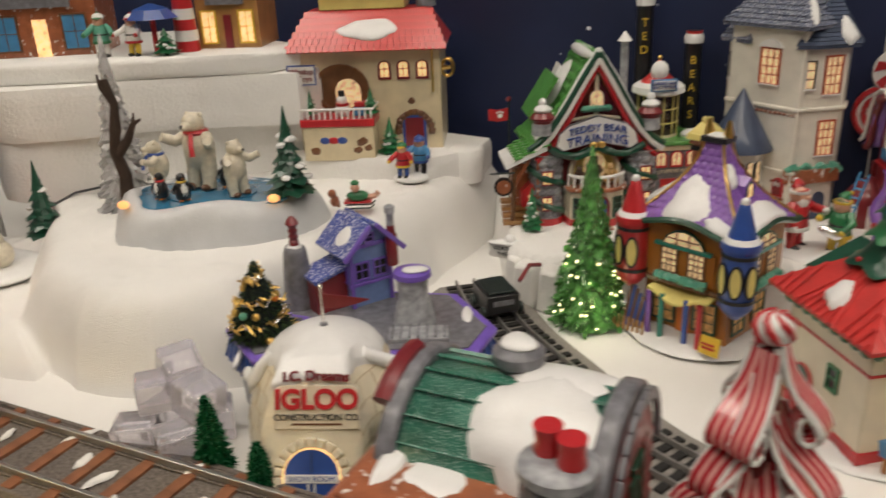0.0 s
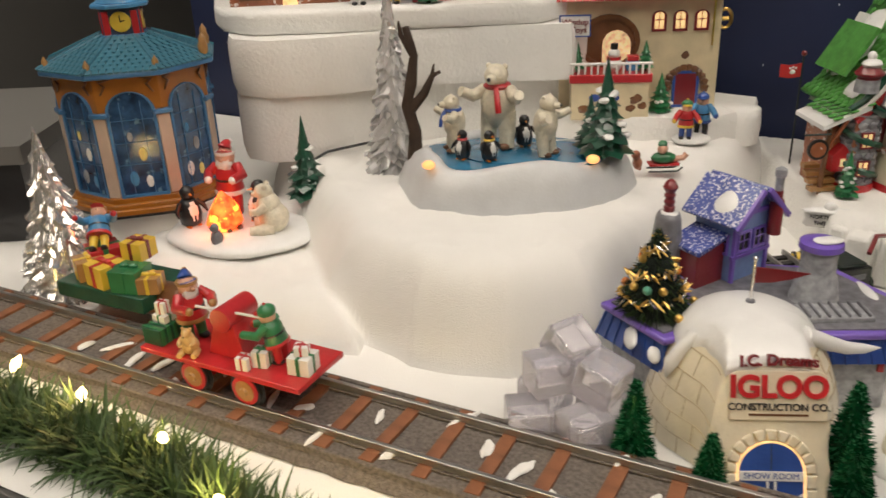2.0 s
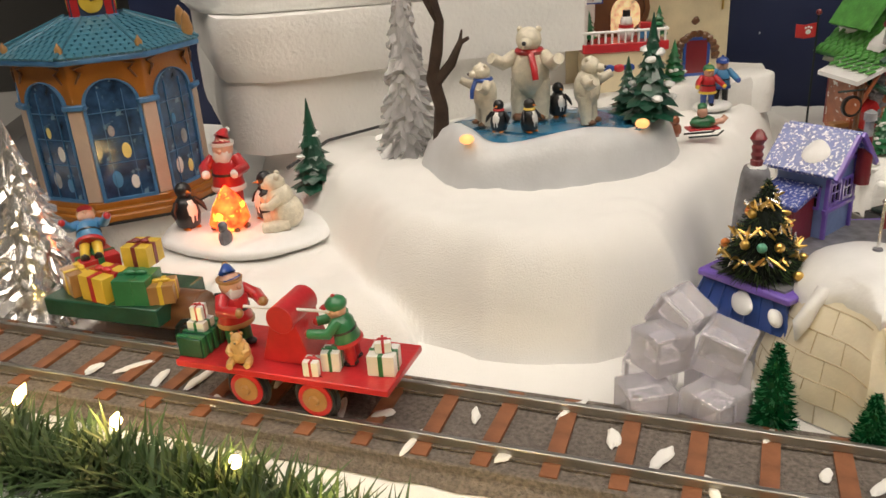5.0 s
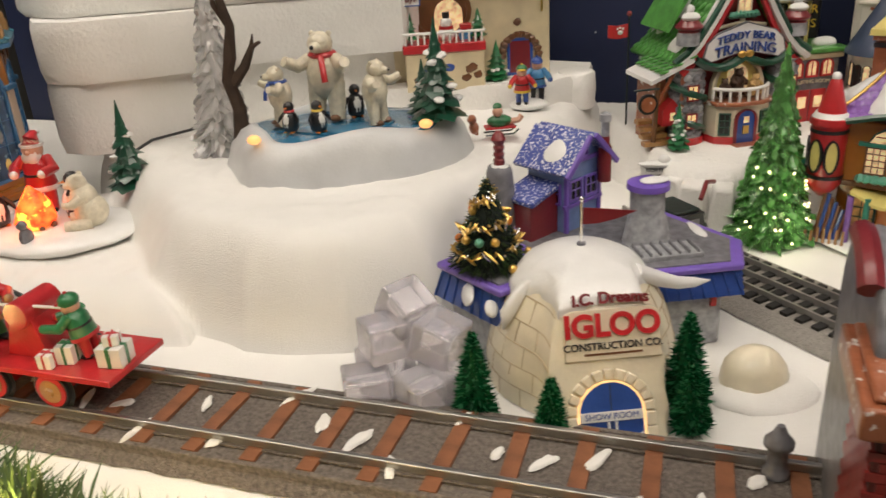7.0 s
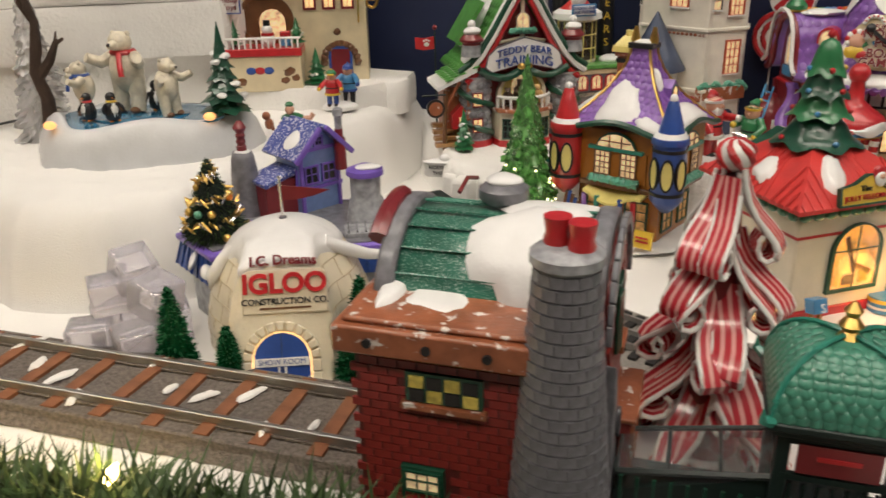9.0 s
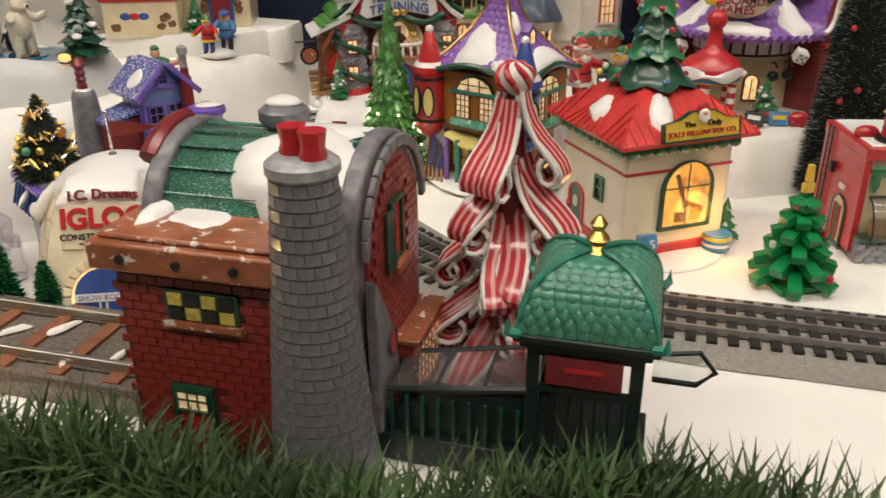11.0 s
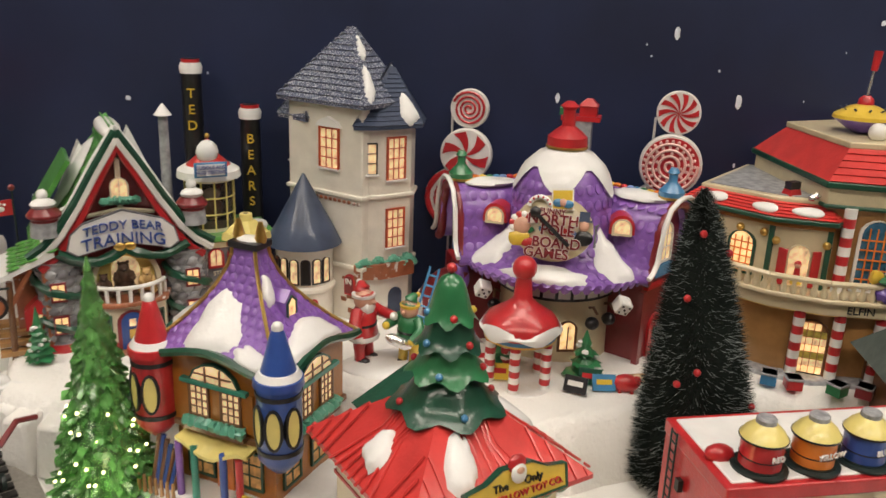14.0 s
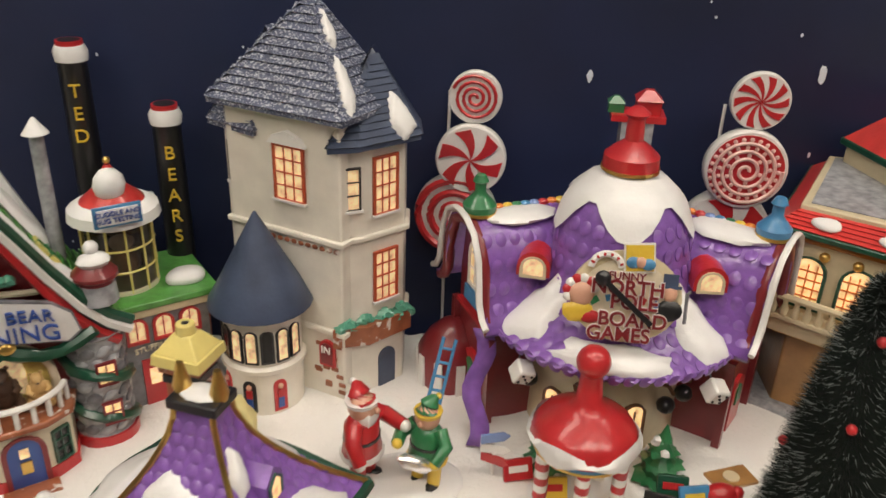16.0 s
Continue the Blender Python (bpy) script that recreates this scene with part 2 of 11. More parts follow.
        f = []
        for i in range(n):
            j = (i + 1) % n
            f += [(i, j, n + j, n + i), (n + i, n + j, 3 * n + j, 3 * n + i), (i, 2 * n + i, 2 * n + j, j), (2 * n + i, 3 * n + i, 3 * n + j, 2 * n + j)]
        return self.put(v, f, material, pose(*place, 0, 0, rz))

    def done(self, name, smooth=38):
        me = bpy.data.meshes.new(name)
        me.from_pydata(self.v, [], self.f)
        for material in self.mats:
            me.materials.append(material)
        me.polygons.foreach_set("material_index", self.m)
        if len(self.f) < 20000:
            bm = bmesh.new()
            bm.from_mesh(me)
            bmesh.ops.recalc_face_normals(bm, faces=bm.faces)
            bm.to_mesh(me)
            bm.free()
        if smooth:
            me.polygons.foreach_set("use_smooth", [True] * len(me.polygons))
            me.set_sharp_from_angle(angle=radians(smooth))
        me.update()
        return me


def soften(ob, width):
    if width:
        bev = ob.modifiers.new("bevel", "BEVEL")
        bev.width, bev.segments, bev.limit_method, bev.angle_limit = width, 2, "ANGLE", radians(40)
    return ob


def part(name, b, parent, label="", bevel=0.0, smooth=38, m=None):
    ob = new(name, b.done(name, smooth))
    ob.parent = parent
    if m is not None:
        ob.matrix_local = m
    soften(ob, bevel)
    return tagged(ob, label=label)


def thing(name, label, category, m, group="", kind=""):
    ob = new(name)
    ob.empty_display_size = 0.01
    ob.matrix_world = m
    return tagged(ob, label, category, group, kind)


def solid(name, b, label, category, m, group="", kind="", bevel=0.0, smooth=38):
    ob = new(name, b.done(name, smooth))
    ob.matrix_world = m
    soften(ob, bevel)
    return tagged(ob, label, category, group, kind)


def words(text, size, m, parent, material, depth=0.0006, name="lettering", bend=0.0, bold=0.0):
    cu = bpy.data.curves.new(name, "FONT")
    cu.body, cu.size, cu.extrude, cu.align_x, cu.align_y = text, size, depth, "CENTER", "CENTER"
    cu.offset = bold * size
    tmp = new(name, cu)
    dg = bpy.context.evaluated_depsgraph_get()
    me = bpy.data.meshes.new_from_object(tmp.evaluated_get(dg))
    bpy.data.objects.remove(tmp)
    if bend:
        for p in me.vertices:
            p.co.y -= bend * p.co.x * p.co.x
    me.materials.clear()
    me.materials.append(material)
    ob = new(name, me)
    ob.parent = parent
    ob.matrix_local = m
    return ob


def facing(x, y, z, rz=0.0):
    """The pose of lettering on an upright face that looks towards -y."""
    return pose(x, y, z, 0, 0, rz) @ pose(0, 0, 0, 90, 0, 0)


def arch(w, h, n=8):
    """An opening with a round head, in x and z, from its foot."""
    r = w / 2
    return [(-r, 0), (r, 0)] + [(r * math.cos(math.pi * i / n), h - r + r * math.sin(math.pi * i / n)) for i in range(n + 1)]


def rect(w, h):
    return [(-w / 2, 0), (w / 2, 0), (w / 2, h), (-w / 2, h)]


def oval(w, h, n=16):
    return [(w / 2 * math.cos(2 * math.pi * i / n), h / 2 + h / 2 * math.sin(2 * math.pi * i / n)) for i in range(n)]


def window(parent, x, y, z, shape, frame_mat, pane_mat, rz=0.0, bars=(1, 2), wide=0.0012, sill=None, label=""):
    """A small window: frame with glazing bars, and its pane, on a face that looks towards -y turned by rz."""
    hw = max(abs(p[0]) for p in shape)
    hz = max(p[1] for p in shape)
    b = B()
    b.ring(shape, wide, 0.0022, (0, -0.0016, 0), frame_mat)
    for i in range(bars[0]):
        b.box((0.0007, 0.001, hz), (-hw + 2 * hw * (i + 1) / (bars[0] + 1), -0.0006, 0), frame_mat)
    for i in range(bars[1]):
        b.box((2 * hw, 0.001, 0.0007), (0, -0.0006, hz * (i + 1) / (bars[1] + 1)), frame_mat)
    if sill:
        b.box((2 * hw + 0.005, 0.003, 0.0016), (0, -0.0012, -0.002), sill)
    ob = part("window", b, parent, label, m=pose(x, y, z, 0, 0, rz))
    part("pane", B().upright(shape, 0.0008, (0, -0.0002, 0), pane_mat), ob)
    return ob


def rough(b, amount, scale=60.0, seed=0.0):
    """Uneven surfaces: moves what was gathered by a smooth noise."""
    b.v = [tuple(Vector(p) + amount * noise.noise_vector(Vector(p) * scale + Vector((seed, seed, seed)))) for p in b.v]
    return b


def snow_lump(parent, place, size, rx=0.0, ry=0.0, rz=0.0, name="snow_patch", seg=18):
    b = B().ball(1.0, (0, 0, 0), CSNOW, size[0], size[1], size[2], seg, lump=0.0)
    b.v = [(x * (1 + 0.3 * noise.noise(Vector((x, y, 0.3)) * 55 + Vector(place) * 40)), y * (1 + 0.35 * noise.noise(Vector((y, x, 0.7)) * 60 + Vector(place) * 40)), z) for x, y, z in b.v]
    return part(name, b, parent, m=pose(*place, rx, ry, rz))


def drift(parent, surf, u0, v0, du, dv, thick=0.003, seed=0.0, name="snow_patch", material=None):
    """A patch of snow with an uneven outline that lies on the surface surf(u, v)."""
    n, rings, v = 22, 5, []
    for j in range(rings + 1):
        q = j / rings
        for i in range(n):
            a = 2 * math.pi * i / n
            w = 1 + 0.42 * noise.noise(Vector((math.cos(a) * 1.3 + seed * 7.1, math.sin(a) * 1.3, seed))) + 0.16 * noise.noise(Vector((math.cos(a) * 3.5, math.sin(a) * 3.5, seed + 4)))
            u, t = u0 + du * q * w * math.cos(a), v0 + dv * q * w * math.sin(a)
            p = Vector(surf(u, t))
            nrm = (Vector(surf(u + 0.01, t)) - p).cross(Vector(surf(u, t + 0.01)) - p).normalized()
            v.append(tuple(p + nrm * (0.0004 + thick * math.sqrt(max(0.0, 1 - q * q)) if j < rings else -0.0008)))
    f = [((j + 1) * n + i, (j + 1) * n + (i + 1) % n, j * n + (i + 1) % n, j * n + i) for j in range(1, rings) for i in range(n)]
    f += [(n + i, n + (i + 1) % n, 0) for i in range(n)]
    return part(name, B().put(v, f, material or CSNOW), parent, smooth=70)


# ---- table, wall and room ----
def inside_dist(px, py, poly):
    """Distance to the outline, positive inside."""
    inside, best = False, 9.0
    n = len(poly)
    for i in range(n):
        (x1, y1), (x2, y2) = poly[i], poly[(i + 1) % n]
        if (y1 > py) != (y2 > py) and px < (x2 - x1) * (py - y1) / (y2 - y1) + x1:
            inside = not inside
        dx, dy = x2 - x1, y2 - y1
        t = max(0.0, min(1.0, ((px - x1) * dx + (py - y1) * dy) / (dx * dx + dy * dy)))
        best = min(best, math.hypot(px - x1 - t * dx, py - y1 - t * dy))
    return best if inside else -best


def mound(name, lobes, x0, x1, y0, y1, step, material, label, lump=0.003):
    """Soft snow over rounded forms: each lobe is an outline, a height and the width of its shoulder."""
    nx, ny = int((x1 - x0) / step) + 1, int((y1 - y0) / step) + 1
    v, f = [], []
    for j in range(ny):
        for i in range(nx):
            x, y = x0 + i * step, y0 + j * step
            wob = 0.006 * noise.noise(Vector((x * 14, y * 14, 1.0)))
            z = -0.014
            for poly, h, w in lobes:
                k = max(0.0, min(1.0, (inside_dist(x, y, poly) + wob) / w))
                foot = min(1.0, k / 0.24)
                zz = h * (1 - (1 - k) ** 3.0) * foot * (2 - foot) - 0.014 if w > 0.03 else h * math.sqrt(max(0.0, 1 - (1 - k) ** 2.2)) - 0.014
                d = abs(z - zz)
                z = max(z, zz) + max(0.0, 0.035 - d) ** 2 / 0.14 * (1 if min(z, zz) > 0.002 else 0)
            if z > 0:
                z += lump * (noise.noise(Vector((x * 25, y * 25, 0))) + 0.5 * noise.noise(Vector((x * 70, y * 70, 3))))
            v.append((x, y, z))
    for j in range(ny - 1):
        for i in range(nx - 1):
            a = j * nx + i
            if max(v[q][2] for q in (a, a + 1, a + nx, a + nx + 1)) > -0.0135:
                f.append((a, a + 1, a + nx + 1, a + nx))
    b = B().put(v, f, material)
    return solid(name, b, label, "snow", pose(0, 0, 0), kind="structure", smooth=80)


b = B()
nu, nv = 110, 40
grid = []
for j in range(nv + 1):
    for i in range(nu + 1):
        u, v = -1.5 + 3.2 * i / nu, 0.175 + 0.805 * j / nv
        grid.append((u, v, 0.0015 * noise.noise(Vector((u * 18, v * 18, 0))) - 0.001))
b.put(grid, [(j * (nu + 1) + i, j * (nu + 1) + i + 1, (j + 1) * (nu + 1) + i + 1, (j + 1) * (nu + 1) + i) for j in range(nv) for i in range(nu)], SNOW)
solid("ground", b, "white cotton snow blanket spread over the display table", "snow blanket", pose(0, 0, 0, 0, 0, TABLE), kind="structure")
b = B().box((3.2, 0.81, 0.04), (0.1, 0.578, -0.045), ROOMWALL).box((3.1, 0.02, 0.7), (0.1, 0.2, -0.745), ROOMWALL)
solid("table_top", b, "pale display table under the snow blanket", "table", pose(0, 0, 0, 0, 0, TABLE), kind="structure")
b = B().box((3.6, 0.05, 2.6), (0.52, 1.01, -0.75), WALLBLUE)
solid("wall_north", b, "dark blue night-sky backdrop wall behind the village", "wall", pose(0, 0, 0, 0, 0, TABLE), kind="structure")
b = B()
rnd = random.Random(5)
for k in range(110):
    u, z, s = rnd.uniform(-0.4, 1.3), rnd.uniform(0.1, 0.75), rnd.choice((0.0006, 0.0007, 0.0009, 0.0009, 0.0012, 0.0024))
    b.ball(s, (u, 0.984, z), FLAKE, 0.8 + 0.4 * rnd.random(), 0.15, 1.0 + rnd.random(), 8, lump=0.4)
for place, s in (((0.246, 0.984, 0.314), 0.0038), ((0.311, 0.984, 0.253), 0.0042), ((0.14, 0.984, 0.25), 0.003)):
    b.ball(s, place, FLAKE, 0.7, 0.12, 1.5, 10, lump=0.5)
solid("painted_snowflakes", b, "small pale snowflakes painted on the backdrop", "snowflakes", pose(0, 0, 0, 0, 0, TABLE), kind="stuff")
solid("floor", B().box((6, 6, 0.05), (0, -0.6, -0.80), FLOORM), "dull brown shop floor", "floor", pose(0, 0, 0, 0, 0, TABLE), kind="structure")
solid("ceiling", B().box((6, 6, 0.05), (0, -0.6, 1.9), ROOMWALL), "pale shop ceiling", "ceiling", pose(0, 0, 0, 0, 0, TABLE), kind="structure")
solid("wall_south", B().box((6, 0.05, 2.7), (0, -2.8, -0.78), ROOMWALL), "beige shop wall", "wall", pose(0, 0, 0, 0, 0, TABLE), kind="structure")
solid("wall_west", B().box((0.05, 6, 2.7), (-2.4, -0.6, -0.78), ROOMWALL), "grey shop wall", "wall", pose(0, 0, 0, 0, 0, TABLE), kind="structure")
solid("wall_east", B().box((0.05, 6, 2.7), (2.4, -0.6, -0.78), ROOMWALL), "beige shop wall", "wall", pose(0, 0, 0, 0, 0, TABLE), kind="structure")
for lamp_u in (-1.3, 0.1, 1.5):
    for lamp_v in (-0.75, 0.45):
        lampbox = thing("ceiling_light", "bright rectangular ceiling light panel", "lamp", at(lamp_u, lamp_v, 1.87), group="ceiling lights")
        part("frame", B().box((1.26, 0.36, 0.03), (0, 0, 0), WHITE), lampbox)
        part("diffuser", B().box((1.2, 0.3, 0.004), (0, 0, -0.005), PANEL), lampbox)

mound("snow_mound", (
    ([(-0.52, 0.97), (-0.455, 0.80), (-0.405, 0.67), (-0.33, 0.60), (-0.25, 0.578), (-0.175, 0.60), (-0.115, 0.69), (-0.02, 0.80), (0.045, 0.92), (0.08, 1.0), (0.05, 1.06), (-0.5, 1.1)], 0.097, 0.055),
    ([(-0.64, 0.74), (-0.52, 0.665), (-0.43, 0.632), (-0.36, 0.61), (-0.36, 0.8), (-0.42, 0.95), (-0.62, 0.95)], 0.048, 0.06),
), -0.68, 0.10, 0.56, 1.12, 0.0035, SNOW, "smooth white cotton snow hill with rounded shoulders")
mound("snow_platform", (
    ([(0.045, 0.765), (0.10, 0.722), (0.17, 0.745), (0.24, 0.745), (0.30, 0.69), (0.375, 0.605), (0.43, 0.578), (0.49, 0.575), (0.56, 0.61), (0.62, 0.56), (0.9, 0.44), (1.1, 0.56), (0.3, 0.94), (0.05, 1.05)], 0.066, 0.016),
), 0.02, 1.06, 0.42, 1.06, 0.007, FOAM, "low white foam platform under the back row of houses", 0.002)

# ---- foam terrace behind the pond ----
def slab(name, poly, z, h, label):
    n, v, f, rows = len(poly), [], [], 7
    for k in range(rows + 1):
        q = k / rows
        inset = 0.0025 * (abs(2 * q - 1) ** 6)
        cx, cy = sum(p[0] for p in poly) / n, sum(p[1] for p in poly) / n
        for x, y in poly:
            d = math.hypot(x - cx, y - cy)
            g = 1 - inset / d + 0.004 * noise.noise(Vector((x * 30, y * 30, z * 40 + q)))
            v.append((cx + (x - cx) * g, cy + (y - cy) * g, z + h * q))
    for k in range(rows):
        f += [(k * n + i, k * n + (i + 1) % n, (k + 1) * n + (i + 1) % n, (k + 1) * n + i) for i in range(n)]
    f += [tuple(range(n - 1, -1, -1)), tuple(rows * n + i for i in range(n))]
    return solid(name, B().put(v, f, FOAM), label, "foam slab", pose(0, 0, 0), group="stacked foam slabs", smooth=60)


def dense(pts, step=0.02):
    out = []
    for i, (x, y) in enumerate(pts):
        x2, y2 = pts[(i + 1) % len(pts)]
        k = max(1, int(math.hypot(x2 - x, y2 - y) / step))
        out += [(x + (x2 - x) * j / k, y + (y2 - y) * j / k) for j in range(k)]
    return out


low = dense([(-0.53, 0.93), (-0.52, 0.905), (-0.49, 0.888), (-0.44, 0.892), (-0.38, 0.918), (-0.30, 0.955), (-0.16, 0.97), (-0.05, 1.02), (-0.35, 1.2), (-0.60, 1.2)])
up = dense([(-0.532, 0.93), (-0.52, 0.90), (-0.48, 0.880), (-0.42, 0.888), (-0.36, 0.912), (-0.28, 0.925), (-0.17, 0.925), (-0.14, 0.98), (-0.35, 1.2), (-0.60, 1.2)])
slab("foam_slab", low, 0.078, 0.07, "thick white foam slab with a rough cut face")
slab("foam_slab", up, 0.149, 0.058, "thick white foam slab stacked on another")
slab("foam_slab", dense([(-0.56, 0.99), (-0.54, 0.945), (-0.5, 0.91), (-0.42, 0.91), (-0.2, 0.93), (-0.16, 0.98), (-0.35, 1.2), (-0.62, 1.2)]), 0.208, 0.022, "thin white foam slab on top of the terrace")
slab("foam_slab", dense([(-0.72, 0.92), (-0.70, 0.835), (-0.62, 0.815), (-0.55, 0.825), (-0.535, 0.87), (-0.56, 0.96), (-0.66, 0.98)]), 0.0, 0.054, "white foam slab carrying the blue pavilion")
b = B().tube([(-0.33, 0.895, 0.092), (-0.38, 0.905, 0.094), (-0.43, 0.892, 0.088), (-0.47, 0.87, 0.07)], 0.0016, BLACK, 6)
solid("black_cable", b, "thin black power cord lying on the snow", "cord", pose(0, 0, 0))
wh = slab("foam_slab", dense([(-0.2, 0.94), (-0.03, 0.90), (0.035, 0.945), (0.05, 0.99), (-0.03, 1.05), (-0.2, 1.03)]), 0.07, 0.038, "low white foam base under the wind-up toy house")

# ---- front track ----
VF, GAUGE = 0.317, 0.049
U0, U1 = -1.3, -0.13
bed = B()
prof = [(-0.046, 0.0), (-0.036, 0.011), (0.036, 0.011), (0.046, 0.0)]
n = 160
vv = [(U0 + (U1 - U0) * i / n, VF + a + 0.002 * noise.noise(Vector((i * 0.7, a * 50, 0))), c + (0.0008 * noise.noise(Vector((i * 1.7, a * 90, 5))) if c else 0)) for i in range(n + 1) for a, c in prof]
bed.put(vv, [(i * 4 + k, i * 4 + k + 1, i * 4 + k + 5, i * 4 + k + 4) for i in range(n) for k in range(3)], GRAVEL)
track = thing("toy_railway_track", "straight toy railway track on gravel with brown ties", "railway track", at(0, 0))
part("gravel_bed", bed, track, "grey-brown gravel bed")
for side in (-1, 1):
    r = B()
    r.box((U1 - U0, 0.0035, 0.0025), ((U0 + U1) / 2, VF + side * GAUGE / 2, 0.0165), RAIL)
    part("rail_web", B().box((U1 - U0, 0.0015, 0.004), ((U0 + U1) / 2, VF + side * GAUGE / 2, 0.0125), RAIL), track)
    part("rail_foot", B().box((U1 - U0, 0.006, 0.0012), ((U0 + U1) / 2, VF + side * GAUGE / 2, 0.0118), GRAVEL), track)
    part("rail", r, track, "dull steel rail", bevel=0.0006)
    part("bed_edge", B().box((U1 - U0, 0.004, 0.0125), ((U0 + U1) / 2, VF + side * 0.038, 0.0), GRAVEL), track, bevel=0.001)
tie_mesh = B().box((0.0095, 0.074, 0.0028), (0, 0, 0), TIE).done("tie")
rnd = random.Random(3)
u = U0 + 0.02
while u < U1:
    ob = new("tie", tie_mesh)
    ob.parent = track
    ob.matrix_local = pose(u, VF, 0.0105, 0, 0, rnd.uniform(-2, 2))
    u += 0.0365
for k in range(24):
    side = rnd.choice((-1, 1, 0.3, -0.4, 0))
    uu, vv_ = U0 + 0.5 + k * 0.027, VF + side * 0.024 + rnd.uniform(-0.005, 0.005)
    turn, su, sv = radians(rnd.uniform(-50, 20)), rnd.uniform(0.0022, 0.0042), rnd.uniform(0.006, 0.015)
    drift(track, lambda x, y: (uu + x * math.cos(turn) - y * math.sin(turn), vv_ + x * math.sin(turn) + y * math.cos(turn), 0.0133), 0, 0, su, sv, 0.0007, k * 1.37, material=SNOW)

# ---- small kinds ----
def pine(name, label, m, h, r, green=None, group="", kind_snow=6, tiers=7, seed=1):
    """A moulded pine: trunk and tiers of drooping boughs."""
    green = green or DKGREEN
    rn = random.Random(seed)
    t = thing(name, label, "tree", m, group)
    part("trunk", B().cyl(r * 0.16, r * 0.1, h * 0.35, (0, 0, 0), DKBROWN, 10), t)
    b = B()
    for k in range(tiers):
        q = k / tiers
        z, rr = h * (0.14 + 0.80 * q), r * (1 - q) ** 0.85 + 0.0012
        cnt = max(5, int(11 - 5 * q))
        b.cyl(rr * 0.75, 0.0004, h * 0.26, (0, 0, z), green, 10)
        for i in range(cnt):
            a = 360 * (i + 0.5 * (k % 2)) / cnt + rn.uniform(-10, 10)
            L = rr * rn.uniform(0.85, 1.12)
            c, s = math.cos(radians(a)), math.sin(radians(a))
            w = L * 0.42
            px, py = -s * w, c * w
            z0, z1 = z + h * 0.10, z - h * 0.02 * rn.uniform(0.4, 1.5)
            b.put([(0, 0, z0 + h * 0.04), (c * L * 0.6 + px, s * L * 0.6 + py, z + h * 0.02), (c * L, s * L, z1), (c * L * 0.6 - px, s * L * 0.6 - py, z + h * 0.02), (c * L * 0.5, s * L * 0.5, z + h * 0.055), (c * L * 0.5, s * L * 0.5, z - h * 0.01)],
                  [(0, 1, 4), (1, 2, 4), (2, 3, 4), (3, 0, 4), (0, 5, 1), (1, 5, 2), (2, 5, 3), (3, 5, 0)], green)
    part("crown", b, t, smooth=25)
    if kind_snow:
        sn = B()
        for i in range(kind_snow):
            q = rn.uniform(0.05, 0.75)
            a, rr = rn.uniform(0, 6.28), r * (1 - q) * 0.86
            sn.ball(r * 0.2, (math.cos(a) * rr, math.sin(a) * rr, h * (0.16 + 0.8 * q)), CSNOW, 1, 1, 0.6, 8, lump=0.4)
        part("snow_dusting", sn, t, "white snow on the boughs")
    return t


def brush_tree(name, label, m, h, r, mat_a, mat_b, count, seed, length=0.012, width=0.0006, share=0.3, group="", stem=None, droop=0.2, power=0.8, core=0.72, low=0.75):
    """A bottle-brush tree: wire stem and thousands of bristles."""
    rn = random.Random(seed)
    t = thing(name, label, "tree", m, group)
    part("stem", B().cyl(0.002, 0.001, h, (0, 0, 0), DKBROWN, 6), t)
    if stem:
        part("base", B().lathe([(0.012, 0), (0.012, 0.004), (0.004, 0.006)], (0, 0, 0), stem, 14), t)
    v, f, mi = [], [], []
    b = B()
    b.slot(mat_a), b.slot(mat_b)
    for k in range(count):
        q = rn.random() ** 1.35
        z = h * (0.05 + 0.95 * q)
        rr = r * (1 - q) ** power + 0.002
        a = rn.uniform(0, 6.2832)
        L = rr * rn.uniform(low, 1.08)
        c, s = math.cos(a), math.sin(a)
        inner = max(0.0, L - length * rn.uniform(0.7, 1.4))
        zz = z - droop * (L - inner) + rn.uniform(-1, 1) * length * 0.35
        tx, ty = -s * width, c * width
        n = len(v)
        v += [(c * inner + tx, s * inner + ty, z), (c * inner - tx, s * inner - ty, z), (c * L, s * L, zz), (c * inner, s * inner, z + width * 2)]
        f += [(n, n + 1, n + 2), (n + 1, n + 3, n + 2), (n + 3, n, n + 2)]
        mi += [1 if rn.random() < share else 0] * 3
    b.v, b.f, b.m = v, f, mi
    # a dark core behind the bristles
    b.lathe([(r * core * (1 - i / 8) ** power + 0.001, h * (0.05 + 0.93 * i / 8)) for i in range(9)], (0, 0, 0), mat_a, 14)
    part("bristles", b, t, smooth=0)
    return t


